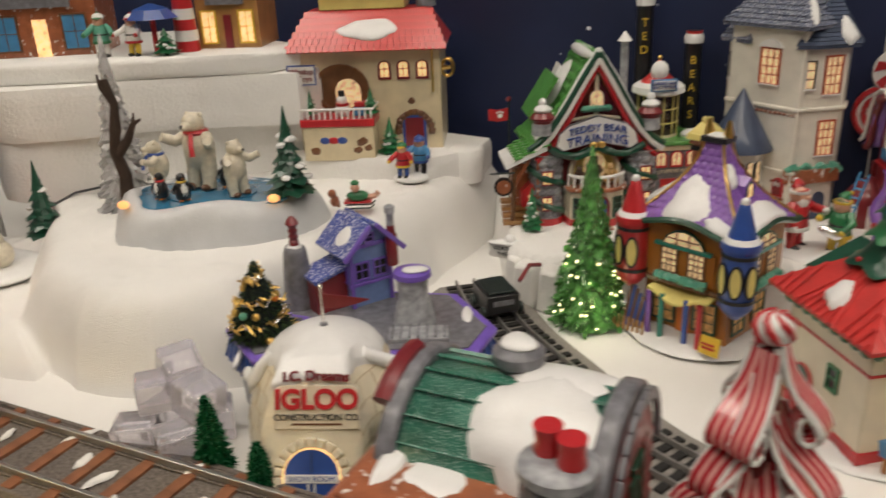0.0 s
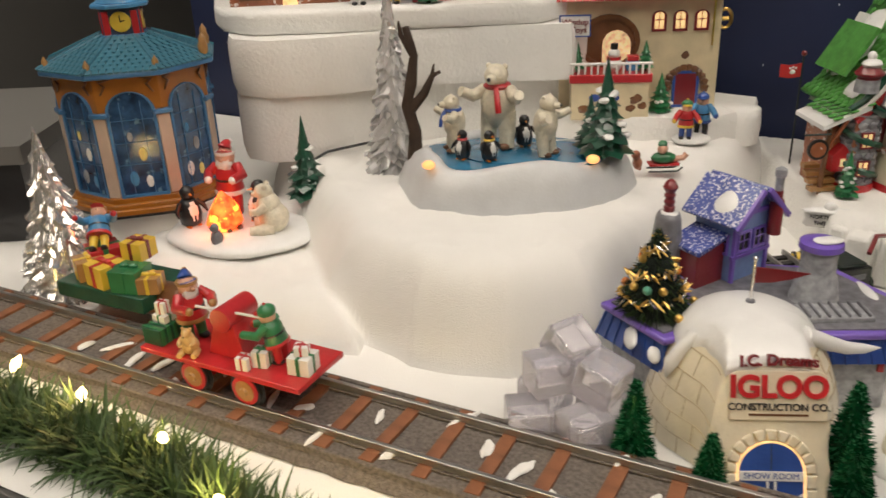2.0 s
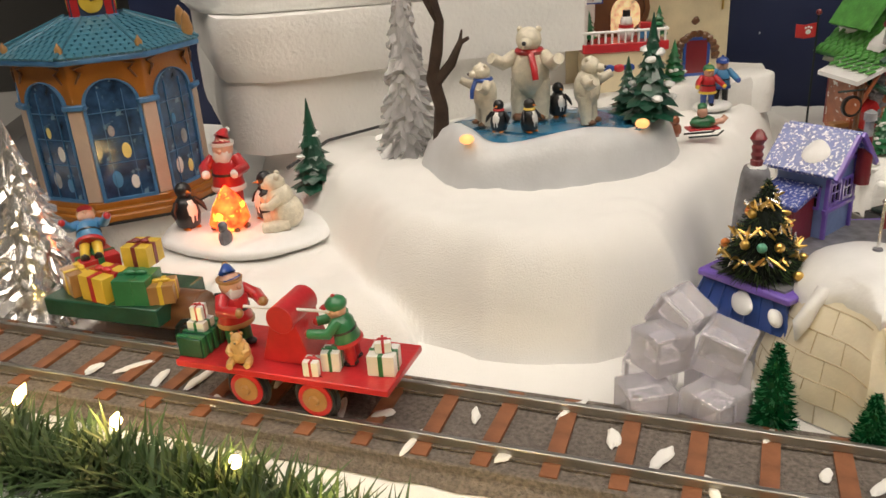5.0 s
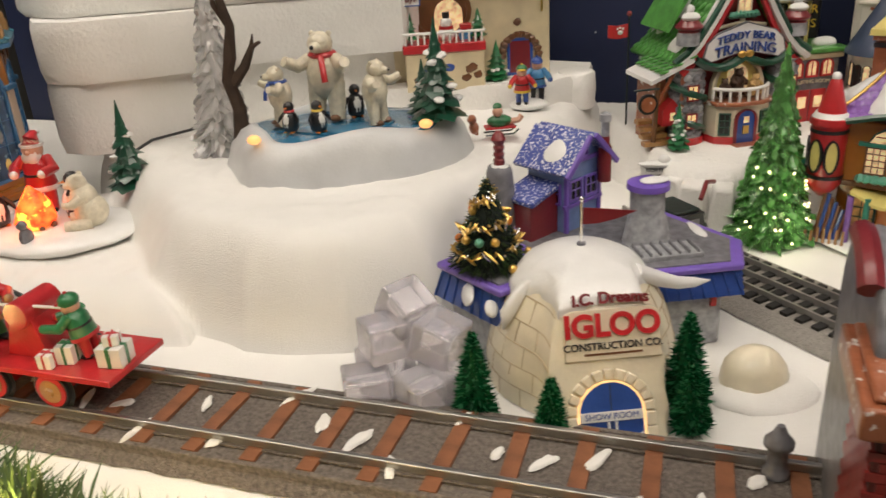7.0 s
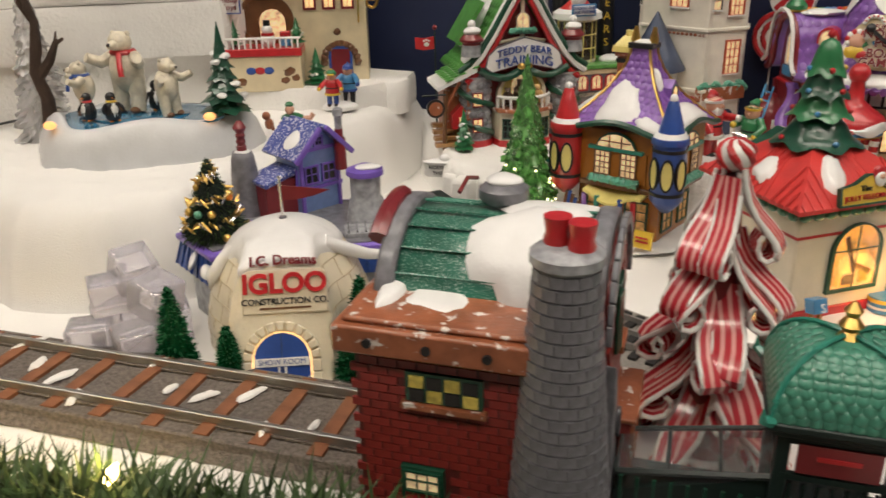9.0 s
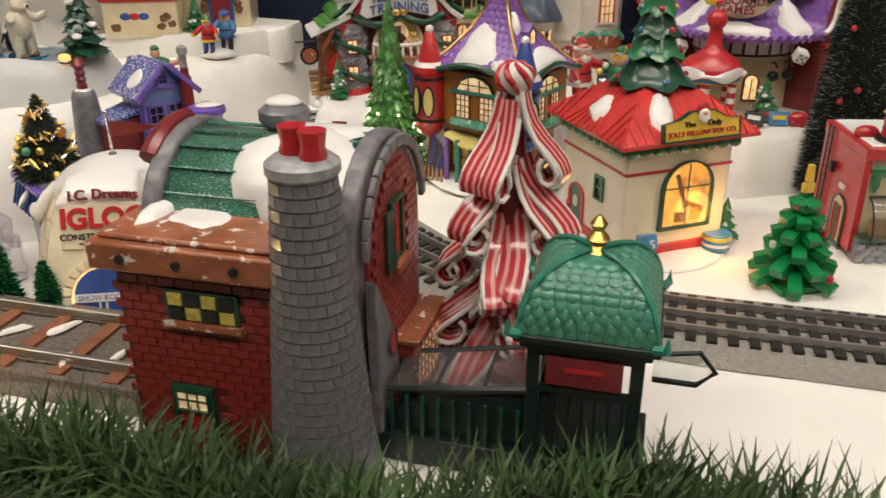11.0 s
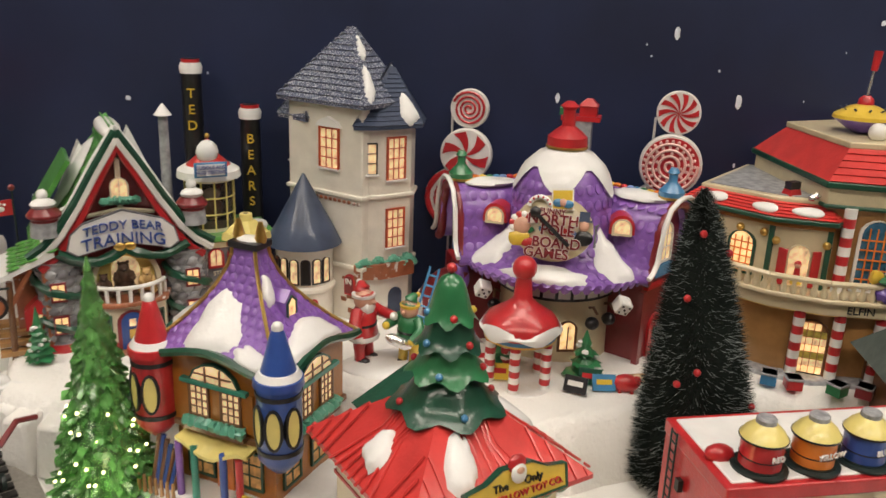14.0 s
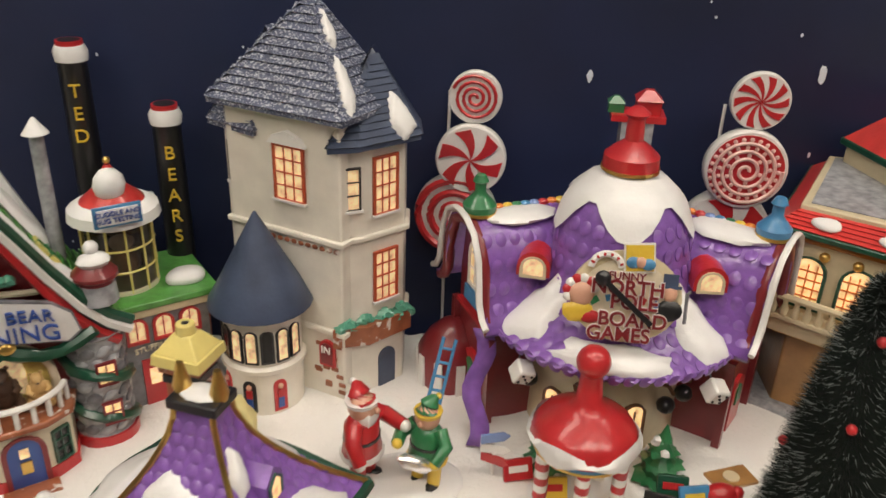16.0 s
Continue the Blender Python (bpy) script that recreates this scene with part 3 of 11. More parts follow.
def lumpy_tree(name, label, m, h, r, material, tiers, per, seed, tip=0.30, lumps=0.2, group="", spread=1.0, heart=0.78):
    """A tree of overlapping faceted leaves in rings, like foil or moulded glass."""
    rn = random.Random(seed)
    t = thing(name, label, "tree", m, group)
    part("core", B().lathe([(r * heart * (1 - i / 10) + 0.002, h * i / 10 * 0.97) for i in range(11)], (0, 0, 0), material, 14), t)
    for k in range(tiers):
        b = B()
        q = k / tiers
        z, rr = h * (0.02 + 0.94 * q), r * (1 - q) + 0.002
        cnt = max(5, int(per * (1 - 0.72 * q)))
        for i in range(cnt):
            a = 2 * math.pi * (i + 0.5 * (k % 2) + rn.uniform(-0.2, 0.2)) / cnt
            L = rr * rn.uniform(0.88, 1.1)
            c, s = math.cos(a), math.sin(a)
            w = math.pi * rr / cnt * 0.95 * spread
            hz = h / tiers * 1.25
            px, py, i0 = -s * w, c * w, rr * 0.62
            zd = rn.uniform(-0.7, 0.5) * hz
            tw_, up_ = rn.uniform(-0.9, 0.9) * w, rn.uniform(-0.35, 0.35) * hz
            b.put([(c * i0 + px, s * i0 + py, z + hz * 0.55), (c * i0 - px, s * i0 - py, z + hz * 0.55), (c * L + px * 0.35 - s * tw_, s * L + py * 0.35 + c * tw_, z + zd + up_), (c * L - px * 0.35 - s * tw_, s * L - py * 0.35 + c * tw_, z + zd - up_), (c * i0, s * i0, z + hz), (c * i0, s * i0, z - hz * 0.2)],
                  [(0, 4, 2), (4, 1, 3), (4, 3, 2), (0, 2, 5), (2, 3, 5), (3, 1, 5)], material)
        part("leaf_ring", b, t, smooth=0)
    part("tip", B().cyl(0.003, 0.0006, h * 0.06, (0, 0, h * 0.96), material, 8), t)
    return t


def limb(b, pts, r, material):
    b.tube(pts, r, material, 7)


def doll(name, label, m, h, coat, legs, hat, hat_shape="cone", skin=None, beard=False, arms=((-0.3, -0.32, 0.52), (0.3, -0.32, 0.52)), trim=None, category="figurine", wide=1.0, boots=None, lean=0.0):
    """A small painted figurine, one mesh."""
    skin = skin or SKIN
    b, w = B(), h * wide
    for s in (-1, 1):
        b.tube([(s * w * 0.09, -0.02 * h, 0.03 * h), (s * w * 0.09, 0, 0.2 * h), (s * w * 0.07, 0, 0.4 * h)], [w * 0.065, w * 0.07, w * 0.09], legs, 8)
        b.ball(w * 0.075, (s * w * 0.09, -0.045 * h, 0.035 * h), boots or BLACK, 0.9, 1.5, 0.6, 8)
        ax, ay, az = arms[0 if s < 0 else 1]
        b.tube([(s * w * 0.13, 0, 0.68 * h), (s * w * 0.24, ay * 0.3 * h, 0.58 * h), (ax * w, ay * h, az * h)], [w * 0.075, w * 0.07, w * 0.06], coat, 8)
        b.ball(w * 0.055, (ax * w, ay * h, az * h), trim or skin, seg=8)
    b.lathe([(w * 0.18, 0.30 * h), (w * 0.2, 0.34 * h), (w * 0.17, 0.5 * h), (w * 0.17, 0.62 * h), (w * 0.10, 0.72 * h)], (0, 0, 0), coat, 14, sy=0.85)
    if trim:
        b.lathe([(w * 0.205, 0.30 * h), (w * 0.215, 0.33 * h), (w * 0.2, 0.36 * h)], (0, 0, 0), trim, 14, sy=0.87)
    b.lathe([(w * 0.178, 0.485 * h), (w * 0.178, 0.515 * h)], (0, 0, 0), BLACK, 14, sy=0.87)
    b.ball(w * 0.125, (0, -0.01 * h, 0.8 * h), skin, 1, 1, 1.08, 12)
    b.ball(w * 0.03, (0, -0.135 * w - 0.005 * h, 0.79 * h), skin, seg=6)
    if beard:
        b.ball(w * 0.11, (0, -0.06 * h, 0.72 * h), WHITE, 1, 0.75, 1.2, 10, lump=0.3)
    if hat_shape == "cone":
        b.lathe([(w * 0.135, 0.84 * h), (w * 0.14, 0.875 * h)], (0, 0, 0), trim or hat, 12)
        b.tube([(0, 0, 0.86 * h), (0, 0.02 * h, 0.93 * h), (0.03 * w, 0.06 * h, 0.985 * h), (0.05 * w, 0.1 * h, 0.99 * h)], [w * 0.125, w * 0.095, w * 0.05, w * 0.02], hat, 10)
        b.ball(w * 0.035, (0.05 * w, 0.1 * h, 0.99 * h), trim or hat, seg=8)
    else:
        b.ball(w * 0.14, (0, 0.01 * h, 0.87 * h), hat, 1, 1, 0.75, 10)
        b.ball(w * 0.11, (0, -0.11 * h, 0.86 * h), trim or hat, 1, 1, 0.2, 10)
        b.ball(w * 0.03, (0, 0.01 * h, 0.98 * h), trim or hat, seg=6)
    return solid(name, b, label, category, m @ pose(0, 0, 0, lean, 0, 0), smooth=60)


def bear(name, label, m, h, material, upright=True, scarf=None):
    b = B()
    if upright:
        for s in (-1, 1):
            b.tube([(s * 0.12 * h, -0.03 * h, 0.02 * h), (s * 0.12 * h, 0, 0.2 * h), (s * 0.09 * h, 0.02 * h, 0.42 * h)], [0.09 * h, 0.10 * h, 0.13 * h], material, 9)
            b.ball(0.085 * h, (s * 0.12 * h, -0.05 * h, 0.04 * h), BROWN, 0.9, 1.5, 0.6, 8)
            b.tube([(s * 0.15 * h, 0, 0.68 * h), (s * 0.27 * h, -0.1 * h, 0.62 * h), (s * 0.36 * h, -0.24 * h, 0.70 * h)], [0.085 * h, 0.075 * h, 0.06 * h], material, 8)
            b.ball(0.035 * h, (s * 0.10 * h, 0.0, 0.96 * h), material, seg=7)
        b.ball(0.21 * h, (0, 0.02 * h, 0.52 * h), material, 1, 0.95, 1.4, 14)
        b.ball(0.14 * h, (0, -0.03 * h, 0.86 * h), material, 1, 1.05, 0.95, 12)
        b.ball(0.075 * h, (0, -0.17 * h, 0.84 * h), material, 0.9, 1.2, 0.8, 9)
        b.ball(0.025 * h, (0, -0.25 * h, 0.85 * h), BLACK, seg=6)
        if scarf:
            b.lathe([(0.145 * h, 0.71 * h), (0.165 * h, 0.74 * h), (0.145 * h, 0.77 * h)], (0, 0, 0), scarf, 12)
            b.tube([(0.05 * h, -0.16 * h, 0.73 * h), (0.1 * h, -0.24 * h, 0.6 * h), (0.12 * h, -0.26 * h, 0.48 * h)], 0.035 * h, scarf, 6)
    else:
        b.ball(0.30 * h, (0, 0.1 * h, 0.30 * h), material, 1, 1, 1.05, 14)
        b.ball(0.24 * h, (0, 0.02 * h, 0.55 * h), material, 1, 1, 1.2, 14)
        b.ball(0.17 * h, (0, -0.05 * h, 0.84 * h), material, 1, 1.1, 0.95, 12)
        b.ball(0.085 * h, (0, -0.2 * h, 0.80 * h), material, 0.9, 1.1, 0.8, 9)
        b.ball(0.028 * h, (0, -0.29 * h, 0.81 * h), BLACK, seg=6)
        for s in (-1, 1):
            b.ball(0.055 * h, (s * 0.13 * h, 0, 0.97 * h), material, seg=8)
            b.tube([(s * 0.2 * h, 0.1 * h, 0.14 * h), (s * 0.26 * h, -0.14 * h, 0.12 * h), (s * 0.24 * h, -0.34 * h, 0.12 * h)], [0.13 * h, 0.12 * h, 0.10 * h], material, 8)
            b.tube([(s * 0.2 * h, 0, 0.62 * h), (s * 0.26 * h, -0.16 * h, 0.5 * h), (s * 0.16 * h, -0.3 * h, 0.48 * h)], [0.09 * h, 0.085 * h, 0.07 * h], material, 8)
    return solid(name, b, label, "figurine", m, smooth=60)


def penguin(name, label, m, h, dress=None):
    b = B()
    b.lathe([(0.12 * h, 0), (0.24 * h, 0.08 * h), (0.27 * h, 0.3 * h), (0.22 * h, 0.55 * h), (0.13 * h, 0.68 * h)], (0, 0, 0), BLACK, 12)
    b.ball(0.21 * h, (0, -0.10 * h, 0.34 * h), WHITE, 0.85, 0.85, 1.5, 10)
    b.ball(0.17 * h, (0, 0, 0.8 * h), BLACK, seg=10)
    b.cyl(0.04 * h, 0.002 * h, 0.16 * h, (0, -0.13 * h, 0.79 * h), ORANGE, 6, rx=90)
    for s in (-1, 1):
        b.ball(0.08 * h, (s * 0.12 * h, -0.1 * h, 0.02 * h), ORANGE, 0.8, 1.6, 0.4, 7)
        b.tube([(s * 0.2 * h, 0, 0.58 * h), (s * 0.34 * h, -0.06 * h, 0.42 * h), (s * 0.36 * h, -0.16 * h, 0.3 * h)], [0.06 * h, 0.06 * h, 0.02 * h], BLACK, 6)
    if dress:
        b.lathe([(0.15 * h, 0.62 * h), (0.185 * h, 0.66 * h), (0.15 * h, 0.71 * h)], (0, 0, 0), dress, 10)
    return solid(name, b, label, "figurine", m, smooth=60)


def gift(m, s, paper, ribbon, label, group="gift boxes", hz=1.0):
    g = thing("gift_box", label, "gift", m, group)
    part("box", B().box((s, s, s * hz), (0, 0, 0), paper), g, bevel=0.0004)
    r = B().box((s * 0.16, s * 1.04, s * hz * 1.02), (0, 0, 0), ribbon).box((s * 1.04, s * 0.16, s * hz * 1.02), (0, 0, 0), ribbon)
    for a in (-1, 1):
        r.ball(s * 0.16, (a * s * 0.16, 0, s * hz * 1.08), ribbon, 1.2, 0.7, 0.6, 8)
    part("ribbon", r, g)
    return g


# ---- garland along the table's front edge ----
def garland_v(u):
    return float(np.interp(u, [-0.9, -0.7, -0.6, -0.5, -0.38, -0.2, -0.03, 0.05, 0.12, 0.3, 0.62], [0.234, 0.219, 0.211, 0.196, 0.202, 0.212, 0.208, 0.236, 0.262, 0.240, 0.215])) + 0.005 * math.sin(u * 17)


rnd = random.Random(11)
v, f = [], []
for k in range(19000):
    u = rnd.uniform(-1.0, 0.62)
    vmid = garland_v(u)
    th = rnd.uniform(0, 6.283)
    d = Vector((rnd.uniform(-0.9, 0.9), math.cos(th), 0.25 + math.sin(th))).normalized()
    L = rnd.uniform(0.020, 0.042)
    p = Vector((u, vmid + rnd.uniform(-0.015, 0.015), rnd.uniform(-0.012, 0.010)))
    if u < -0.2:
        p.z += 0.004
    elif u < 0.09:
        p.z += 0.013
    e = p + d * L
    if e.z < -0.08:
        continue
    w = d.cross(Vector((0.3, 0.1, 1))).normalized() * 0.0009
    n = len(v)
    mid = p + d * L * 0.55 + Vector((0, 0, 0.002))
    v += [tuple(p + w), tuple(p - w), tuple(mid + w), tuple(mid - w), tuple(e)]
    f += [(n, n + 1, n + 3, n + 2), (n + 2, n + 3, n + 4)]
garland = thing("pine_garland", "green artificial pine garland along the table edge", "garland", at(0, 0))
needles = B().put(v, f, NEEDLE)
tagged(part("needles", needles, garland, smooth=0), kind="stuff")
part("wire", B().tube([(-1.0 + 0.02 * i, garland_v(-1.0 + 0.02 * i), -0.004) for i in range(82)], 0.006, NEEDLE, 6), garland)
for k, (u, v2, z) in enumerate(((-0.720, 0.240, 0.026), (-0.632, 0.230, 0.026), (-0.80, 0.246, 0.026), (-0.50, 0.215, 0.022), (-0.39, 0.222, 0.024), (-0.31, 0.218, 0.020), (-0.88, 0.235, 0.026), (-0.565, 0.205, 0.020))):
    ob = solid("fairy_light", B().lathe([(0.0016, 0), (0.0030, 0.003), (0.0034, 0.008), (0.0006, 0.014)], (0, 0, 0), BULB, 10), "small warm white fairy light glowing in the garland", "fairy light", at(u, v2, z) @ pose(0, 0, 0, 30 * math.sin(k * 2.1), 25, 0), group="fairy lights")
    lamp = bpy.data.lights.new("fairy_glow", "POINT")
    lamp.energy, lamp.color, lamp.shadow_soft_size = 0.06, (1.0, 0.70, 0.25), 0.004
    new("fairy_glow", lamp).matrix_world = at(u, v2, z + 0.016)

# ---- handcar ----
CARP = at(-0.640, VF, 0.0175) @ Matrix.Scale(0.86, 4)
car = thing("toy_handcar", "red toy railway handcar with two axles on the track", "handcar", CARP)
part("deck", B().box((0.165, 0.062, 0.005), (0, 0, 0.026), RED), car, "glossy red deck", bevel=0.0008)
b = B().box((0.10, 0.03, 0.008), (0, 0, 0.018), RED)
for s in (-1, 1):
    b.box((0.008, 0.05, 0.014), (s * 0.025, 0, 0.008), RED)
part("underframe", b, car)
for x in (-0.027, 0.027):
    part("axle", B().cyl(0.0015, 0.0015, 0.06, (x, 0.03, 0.0145), IRON, 8, rx=90), car)
    for y in (-1, 1):
        wb = B().lathe([(0.0165, 0), (0.0175, 0.0012), (0.0148, 0.0018), (0.0148, 0.005), (0.0135, 0.0052), (0.0130, 0.0045)], (0, 0, 0), BLACK, 24)
        wh = part("wheel", wb, car, m=pose(x, y * 0.0245, 0.0148, 90 if y < 0 else -90, 0, 0))
        part("rim", B().lathe([(0.0128, 0.0040), (0.0128, 0.0056), (0.0110, 0.0058)], (0, 0, 0), RED, 24), wh, "red wheel rim")
        part("hub", B().lathe([(0.0096, 0.0045), (0.0092, 0.0064), (0.004, 0.0068), (0.003, 0.0085)], (0, 0, 0), TAN, 18), wh, "brass-coloured hub")
b = B().upright([(-0.02, 0), (0.02, 0), (0.009, 0.034), (-0.009, 0.034)], 0.030, (0, -0.015, 0.031), RED)
b.cyl(0.0105, 0.0105, 0.036, (0, 0.018, 0.066), RED, 18, rx=90)
part("pump_stand", b, car, bevel=0.0006)
part("pump_handle", B().tube([(-0.034, -0.008, 0.068), (0.0, -0.008, 0.070), (0.034, -0.008, 0.072)], 0.0012, WHITE, 6), car)
DECK = 0.031
doll("elf_figurine", "bearded elf figurine in red coat and blue hat pumping a handcar", CARP @ pose(-0.048, 0, DECK, 0, 0, 75), 0.062, RED, GREEN, BLUE, beard=True, trim=TAN, arms=((-0.2, -0.34, 0.6), (0.12, -0.36, 0.6)), wide=1.1)
doll("elf_figurine", "elf figurine in green jacket and cap leaning on a pump handle", CARP @ pose(0.046, 0, DECK, 0, 0, -80), 0.052, GREEN, RED, GREEN, "cap", trim=RED, arms=((-0.12, -0.4, 0.62), (0.2, -0.4, 0.62)), lean=14, wide=1.1)
bear("teddy_bear", "small brown teddy bear sitting on the red deck", CARP @ pose(-0.032, -0.024, DECK, 0, 0, 20), 0.025, TEDDYTAN, False)
cr = thing("green_crate", "small green slatted crate full of gifts", "crate", CARP @ pose(-0.073, -0.008, DECK))
part("crate_body", B().box((0.02, 0.034, 0.015), (0, 0, 0), DKGREEN), cr, bevel=0.0005)
for s in range(5):
    part("slat", B().box((0.0215, 0.0035, 0.0155), (0, -0.014 + 0.007 * s, 0.0003), GREEN), cr)
gift(CARP @ pose(-0.073, -0.008, DECK + 0.0155), 0.014, WHITE, GREEN, "white gift box with a green ribbon", hz=0.5)
gift(CARP @ pose(-0.073, -0.008, DECK + 0.0228, 0, 0, 10), 0.009, WHITE, RED, "small white gift box with a red ribbon", hz=1.2)
gift(CARP @ pose(0.070, -0.006, DECK, 0, 0, 8), 0.019, WHITE, GREEN, "white gift box with a green ribbon", hz=0.8)
gift(CARP @ pose(0.070, -0.006, DECK + 0.0155, 0, 0, 25), 0.011, WHITE, RED, "small white gift box with a red ribbon", hz=0.7)
gift(CARP @ pose(0.024, -0.022, DECK, 0, 0, 8), 0.011, WHITE, RED, "small white gift box with a red ribbon", hz=1.0)
gift(CARP @ pose(0.034, -0.012, DECK, 0, 0, 12), 0.013, WHITE, GREEN, "white gift box with a green ribbon", hz=1.1)

# ---- sleigh with presents behind the track ----
SLP = pose(-0.572, 0.690, 0.0, 0, 0, -24) @ Matrix.Scale(1.18, 4)
sl = thing("toy_sleigh", "brown log sleigh loaded with gifts and a doll", "sleigh", SLP)
part("log_body", B().cyl(0.012, 0.014, 0.10, (-0.052, 0, 0.022), BROWN, 14, ry=90).box((0.085, 0.05, 0.012), (-0.01, 0, 0.022), DKGREEN), sl, bevel=0.001)
for s in (-1, 1):
    pts = [(-0.05, s * 0.018, 0.002)] + [(0.05 + 0.012 * math.sin(a * 0.6), s * 0.018, 0.014 - 0.012 * math.cos(a * 0.6)) for a in range(11)]
    part("runner", B().tube(pts, 0.0016, IRON, 6), sl)
    part("scroll", B().tube([(0.045 + 0.007 * math.cos(a), s * 0.018, 0.014 + 0.007 * math.sin(a)) for a in [i * 0.5 for i in range(14)]], 0.0013, IRON, 6), sl)
for x, y, z, s, pm, rm, lab in ((0.012, -0.012, 0.034, 0.022, GREEN, GREEN, "plain green wrapped gift box"), (-0.012, -0.012, 0.034, 0.022, GOLDY, RED, "yellow gift box with red bow"), (-0.034, -0.008, 0.034, 0.02, TAN, GOLDY, "brown gift box with yellow ribbon"), (0.028, -0.01, 0.034, 0.016, TAN, GOLDY, "brown gift box with yellow ribbon"), (0.005, 0.006, 0.050, 0.018, GOLDY, MAROON, "yellow gift box with dark red bow"), (-0.035, 0.008, 0.034, 0.024, RED, GREEN, "red gift box with green ribbon")):
    gift(SLP @ pose(x, y, z, 0, 0, x * 900), s, pm, rm, lab, hz=0.75)
doll("baby_doll", "doll in a blue and yellow outfit lying on gifts", SLP @ pose(-0.03, 0.0, 0.05, -55, 0, 40), 0.045, SKYBLUE, GOLDY, TAN, "cap", trim=RED)

# ---- blue pavilion ----
PVP = pose(-0.620, 0.884, 0.054, 0, 0, 16)
pv = thing("blue_pavilion", "octagonal ceramic pavilion with blue tiled roof and clock cupola", "building", PVP)


def octa(r, turn=22.5):
    return [(r * math.cos(radians(turn + 45 * i)), r * math.sin(radians(turn + 45 * i))) for i in range(8)]


PVR, PVZ = 0.0755, 0.138
PVWALL = glaze("dusty_rose_glaze", (0.52, 0.40, 0.31), 0.35, var=0.1)
PVBLUE = glaze("window_blue_glaze", (0.05, 0.17, 0.36), 0.3, var=0.2)
PVDEEP = mat("deep_blue_glass", (0.025, 0.07, 0.16), 0.08, var=0.7, scale=70, coat=0.6, bump=0.05, dots=((0.16, 0.30, 0.42), 0.02, 120))
part("plinth", B().prism(octa(0.0875), 0.007, OCHRE).prism(octa(0.0845), 0.012, OCHRE).prism(octa(0.0800), 0.018, OCHRE), pv, "ochre moulded plinth", bevel=0.0015)
part("base_line", B().prism(octa(0.0885), 0.0025, BLACK, pose(0, 0, -0.001)), pv)
part("wall", B().prism(octa(PVR), PVZ, PVWALL), pv, "dusty beige glazed wall")
part("frieze", B().prism(octa(PVR + 0.0018), 0.036, OCHRE, pose(0, 0, 0.1015)), pv, "ochre frieze with leaf scrolls", bevel=0.001)
for i in range(8):
    a = 45 * i
    apo = (PVR + 0.0012) * math.cos(radians(22.5))
    m_ = pose(apo * math.cos(radians(a)), apo * math.sin(radians(a)), 0.020, 0, 0, a + 90)
    shp = arch(0.0400, 0.101, 14)
    wd = part("window", B().ring(shp, 0.0030, 0.0060, (0, -0.0030, 0), PVBLUE), pv, "blue arched window", m=m_, bevel=0.0008)
    part("pane", B().upright(shp, 0.001, (0, -0.0008, 0), PVDEEP), wd)
    for x in (-0.0095, 0.0095):
        part("glazing_bar", B().box((0.0007, 0.0010, 0.092), (x, -0.0014, 0), PVBLUE), wd)
    for z in (0.030, 0.052, 0.074):
        part("glazing_bar", B().box((0.0390, 0.0010, 0.0007), (0, -0.0014, z), PVBLUE), wd)
    for k, (x, z, r_) in enumerate(((-0.008, 0.016, 0.0055), (0.006, 0.012, 0.0045), (0.004, 0.040, 0.0050), (-0.005, 0.058, 0.0035))):
        part("figure_behind_glass", B().ball(r_, (x, -0.0012, z), (PALEYEL, LTSTONE, SKYBLUE, WHITE)[(k + i) % 4], 0.8, 0.12, 1.4, 9), wd)
    for s in (-1, 1):
        part("leaf_scroll", B().tube([(s * 0.024, -0.0016, 0.100), (s * 0.019, -0.0022, 0.108), (s * 0.024, -0.0016, 0.112), (s * 0.014, -0.0018, 0.114)], [0.0008, 0.0015, 0.0012, 0.0004], BROWN, 6), wd)
    c = 22.5 + a
    xx, yy = (PVR + 0.0002) * math.cos(radians(c)), (PVR + 0.0002) * math.sin(radians(c))
    part("pilaster", B().box((0.0125, 0.004, 0.080), (0, 0, 0), PVWALL), pv, m=pose(xx, yy, 0.018, 0, 0, c + 90), bevel=0.001)
    part("capital", B().box((0.0190, 0.008, 0.0050), (0, 0, 0), PVBLUE), pv, m=pose(xx, yy, 0.098, 0, 0, c + 90), bevel=0.0012)
part("eave", B().prism(octa(0.0885), 0.005, PVBLUE, pose(0, 0, PVZ - 0.002)), pv, "dark blue eave", bevel=0.0015)
v = [(*p, PVZ + 0.003) for p in octa(0.0890)] + [(*p, PVZ + 0.014) for p in octa(0.060)] + [(*p, PVZ + 0.028) for p in octa(0.026)]
f = [tuple(range(7, -1, -1))] + [(8 * k + i, 8 * k + (i + 1) % 8, 8 * k + 8 + (i + 1) % 8, 8 * k + 8 + i) for k in range(2) for i in range(8)] + [tuple(range(16, 24))]
part("roof", B().put(v, f, ROOFBLUE), pv, "teal blue tiled roof", bevel=0.002)
tile_me = B().box((0.0052, 0.0080, 0.0020), (0, 0, 0), ROOFBLUE).done("roof_tile")
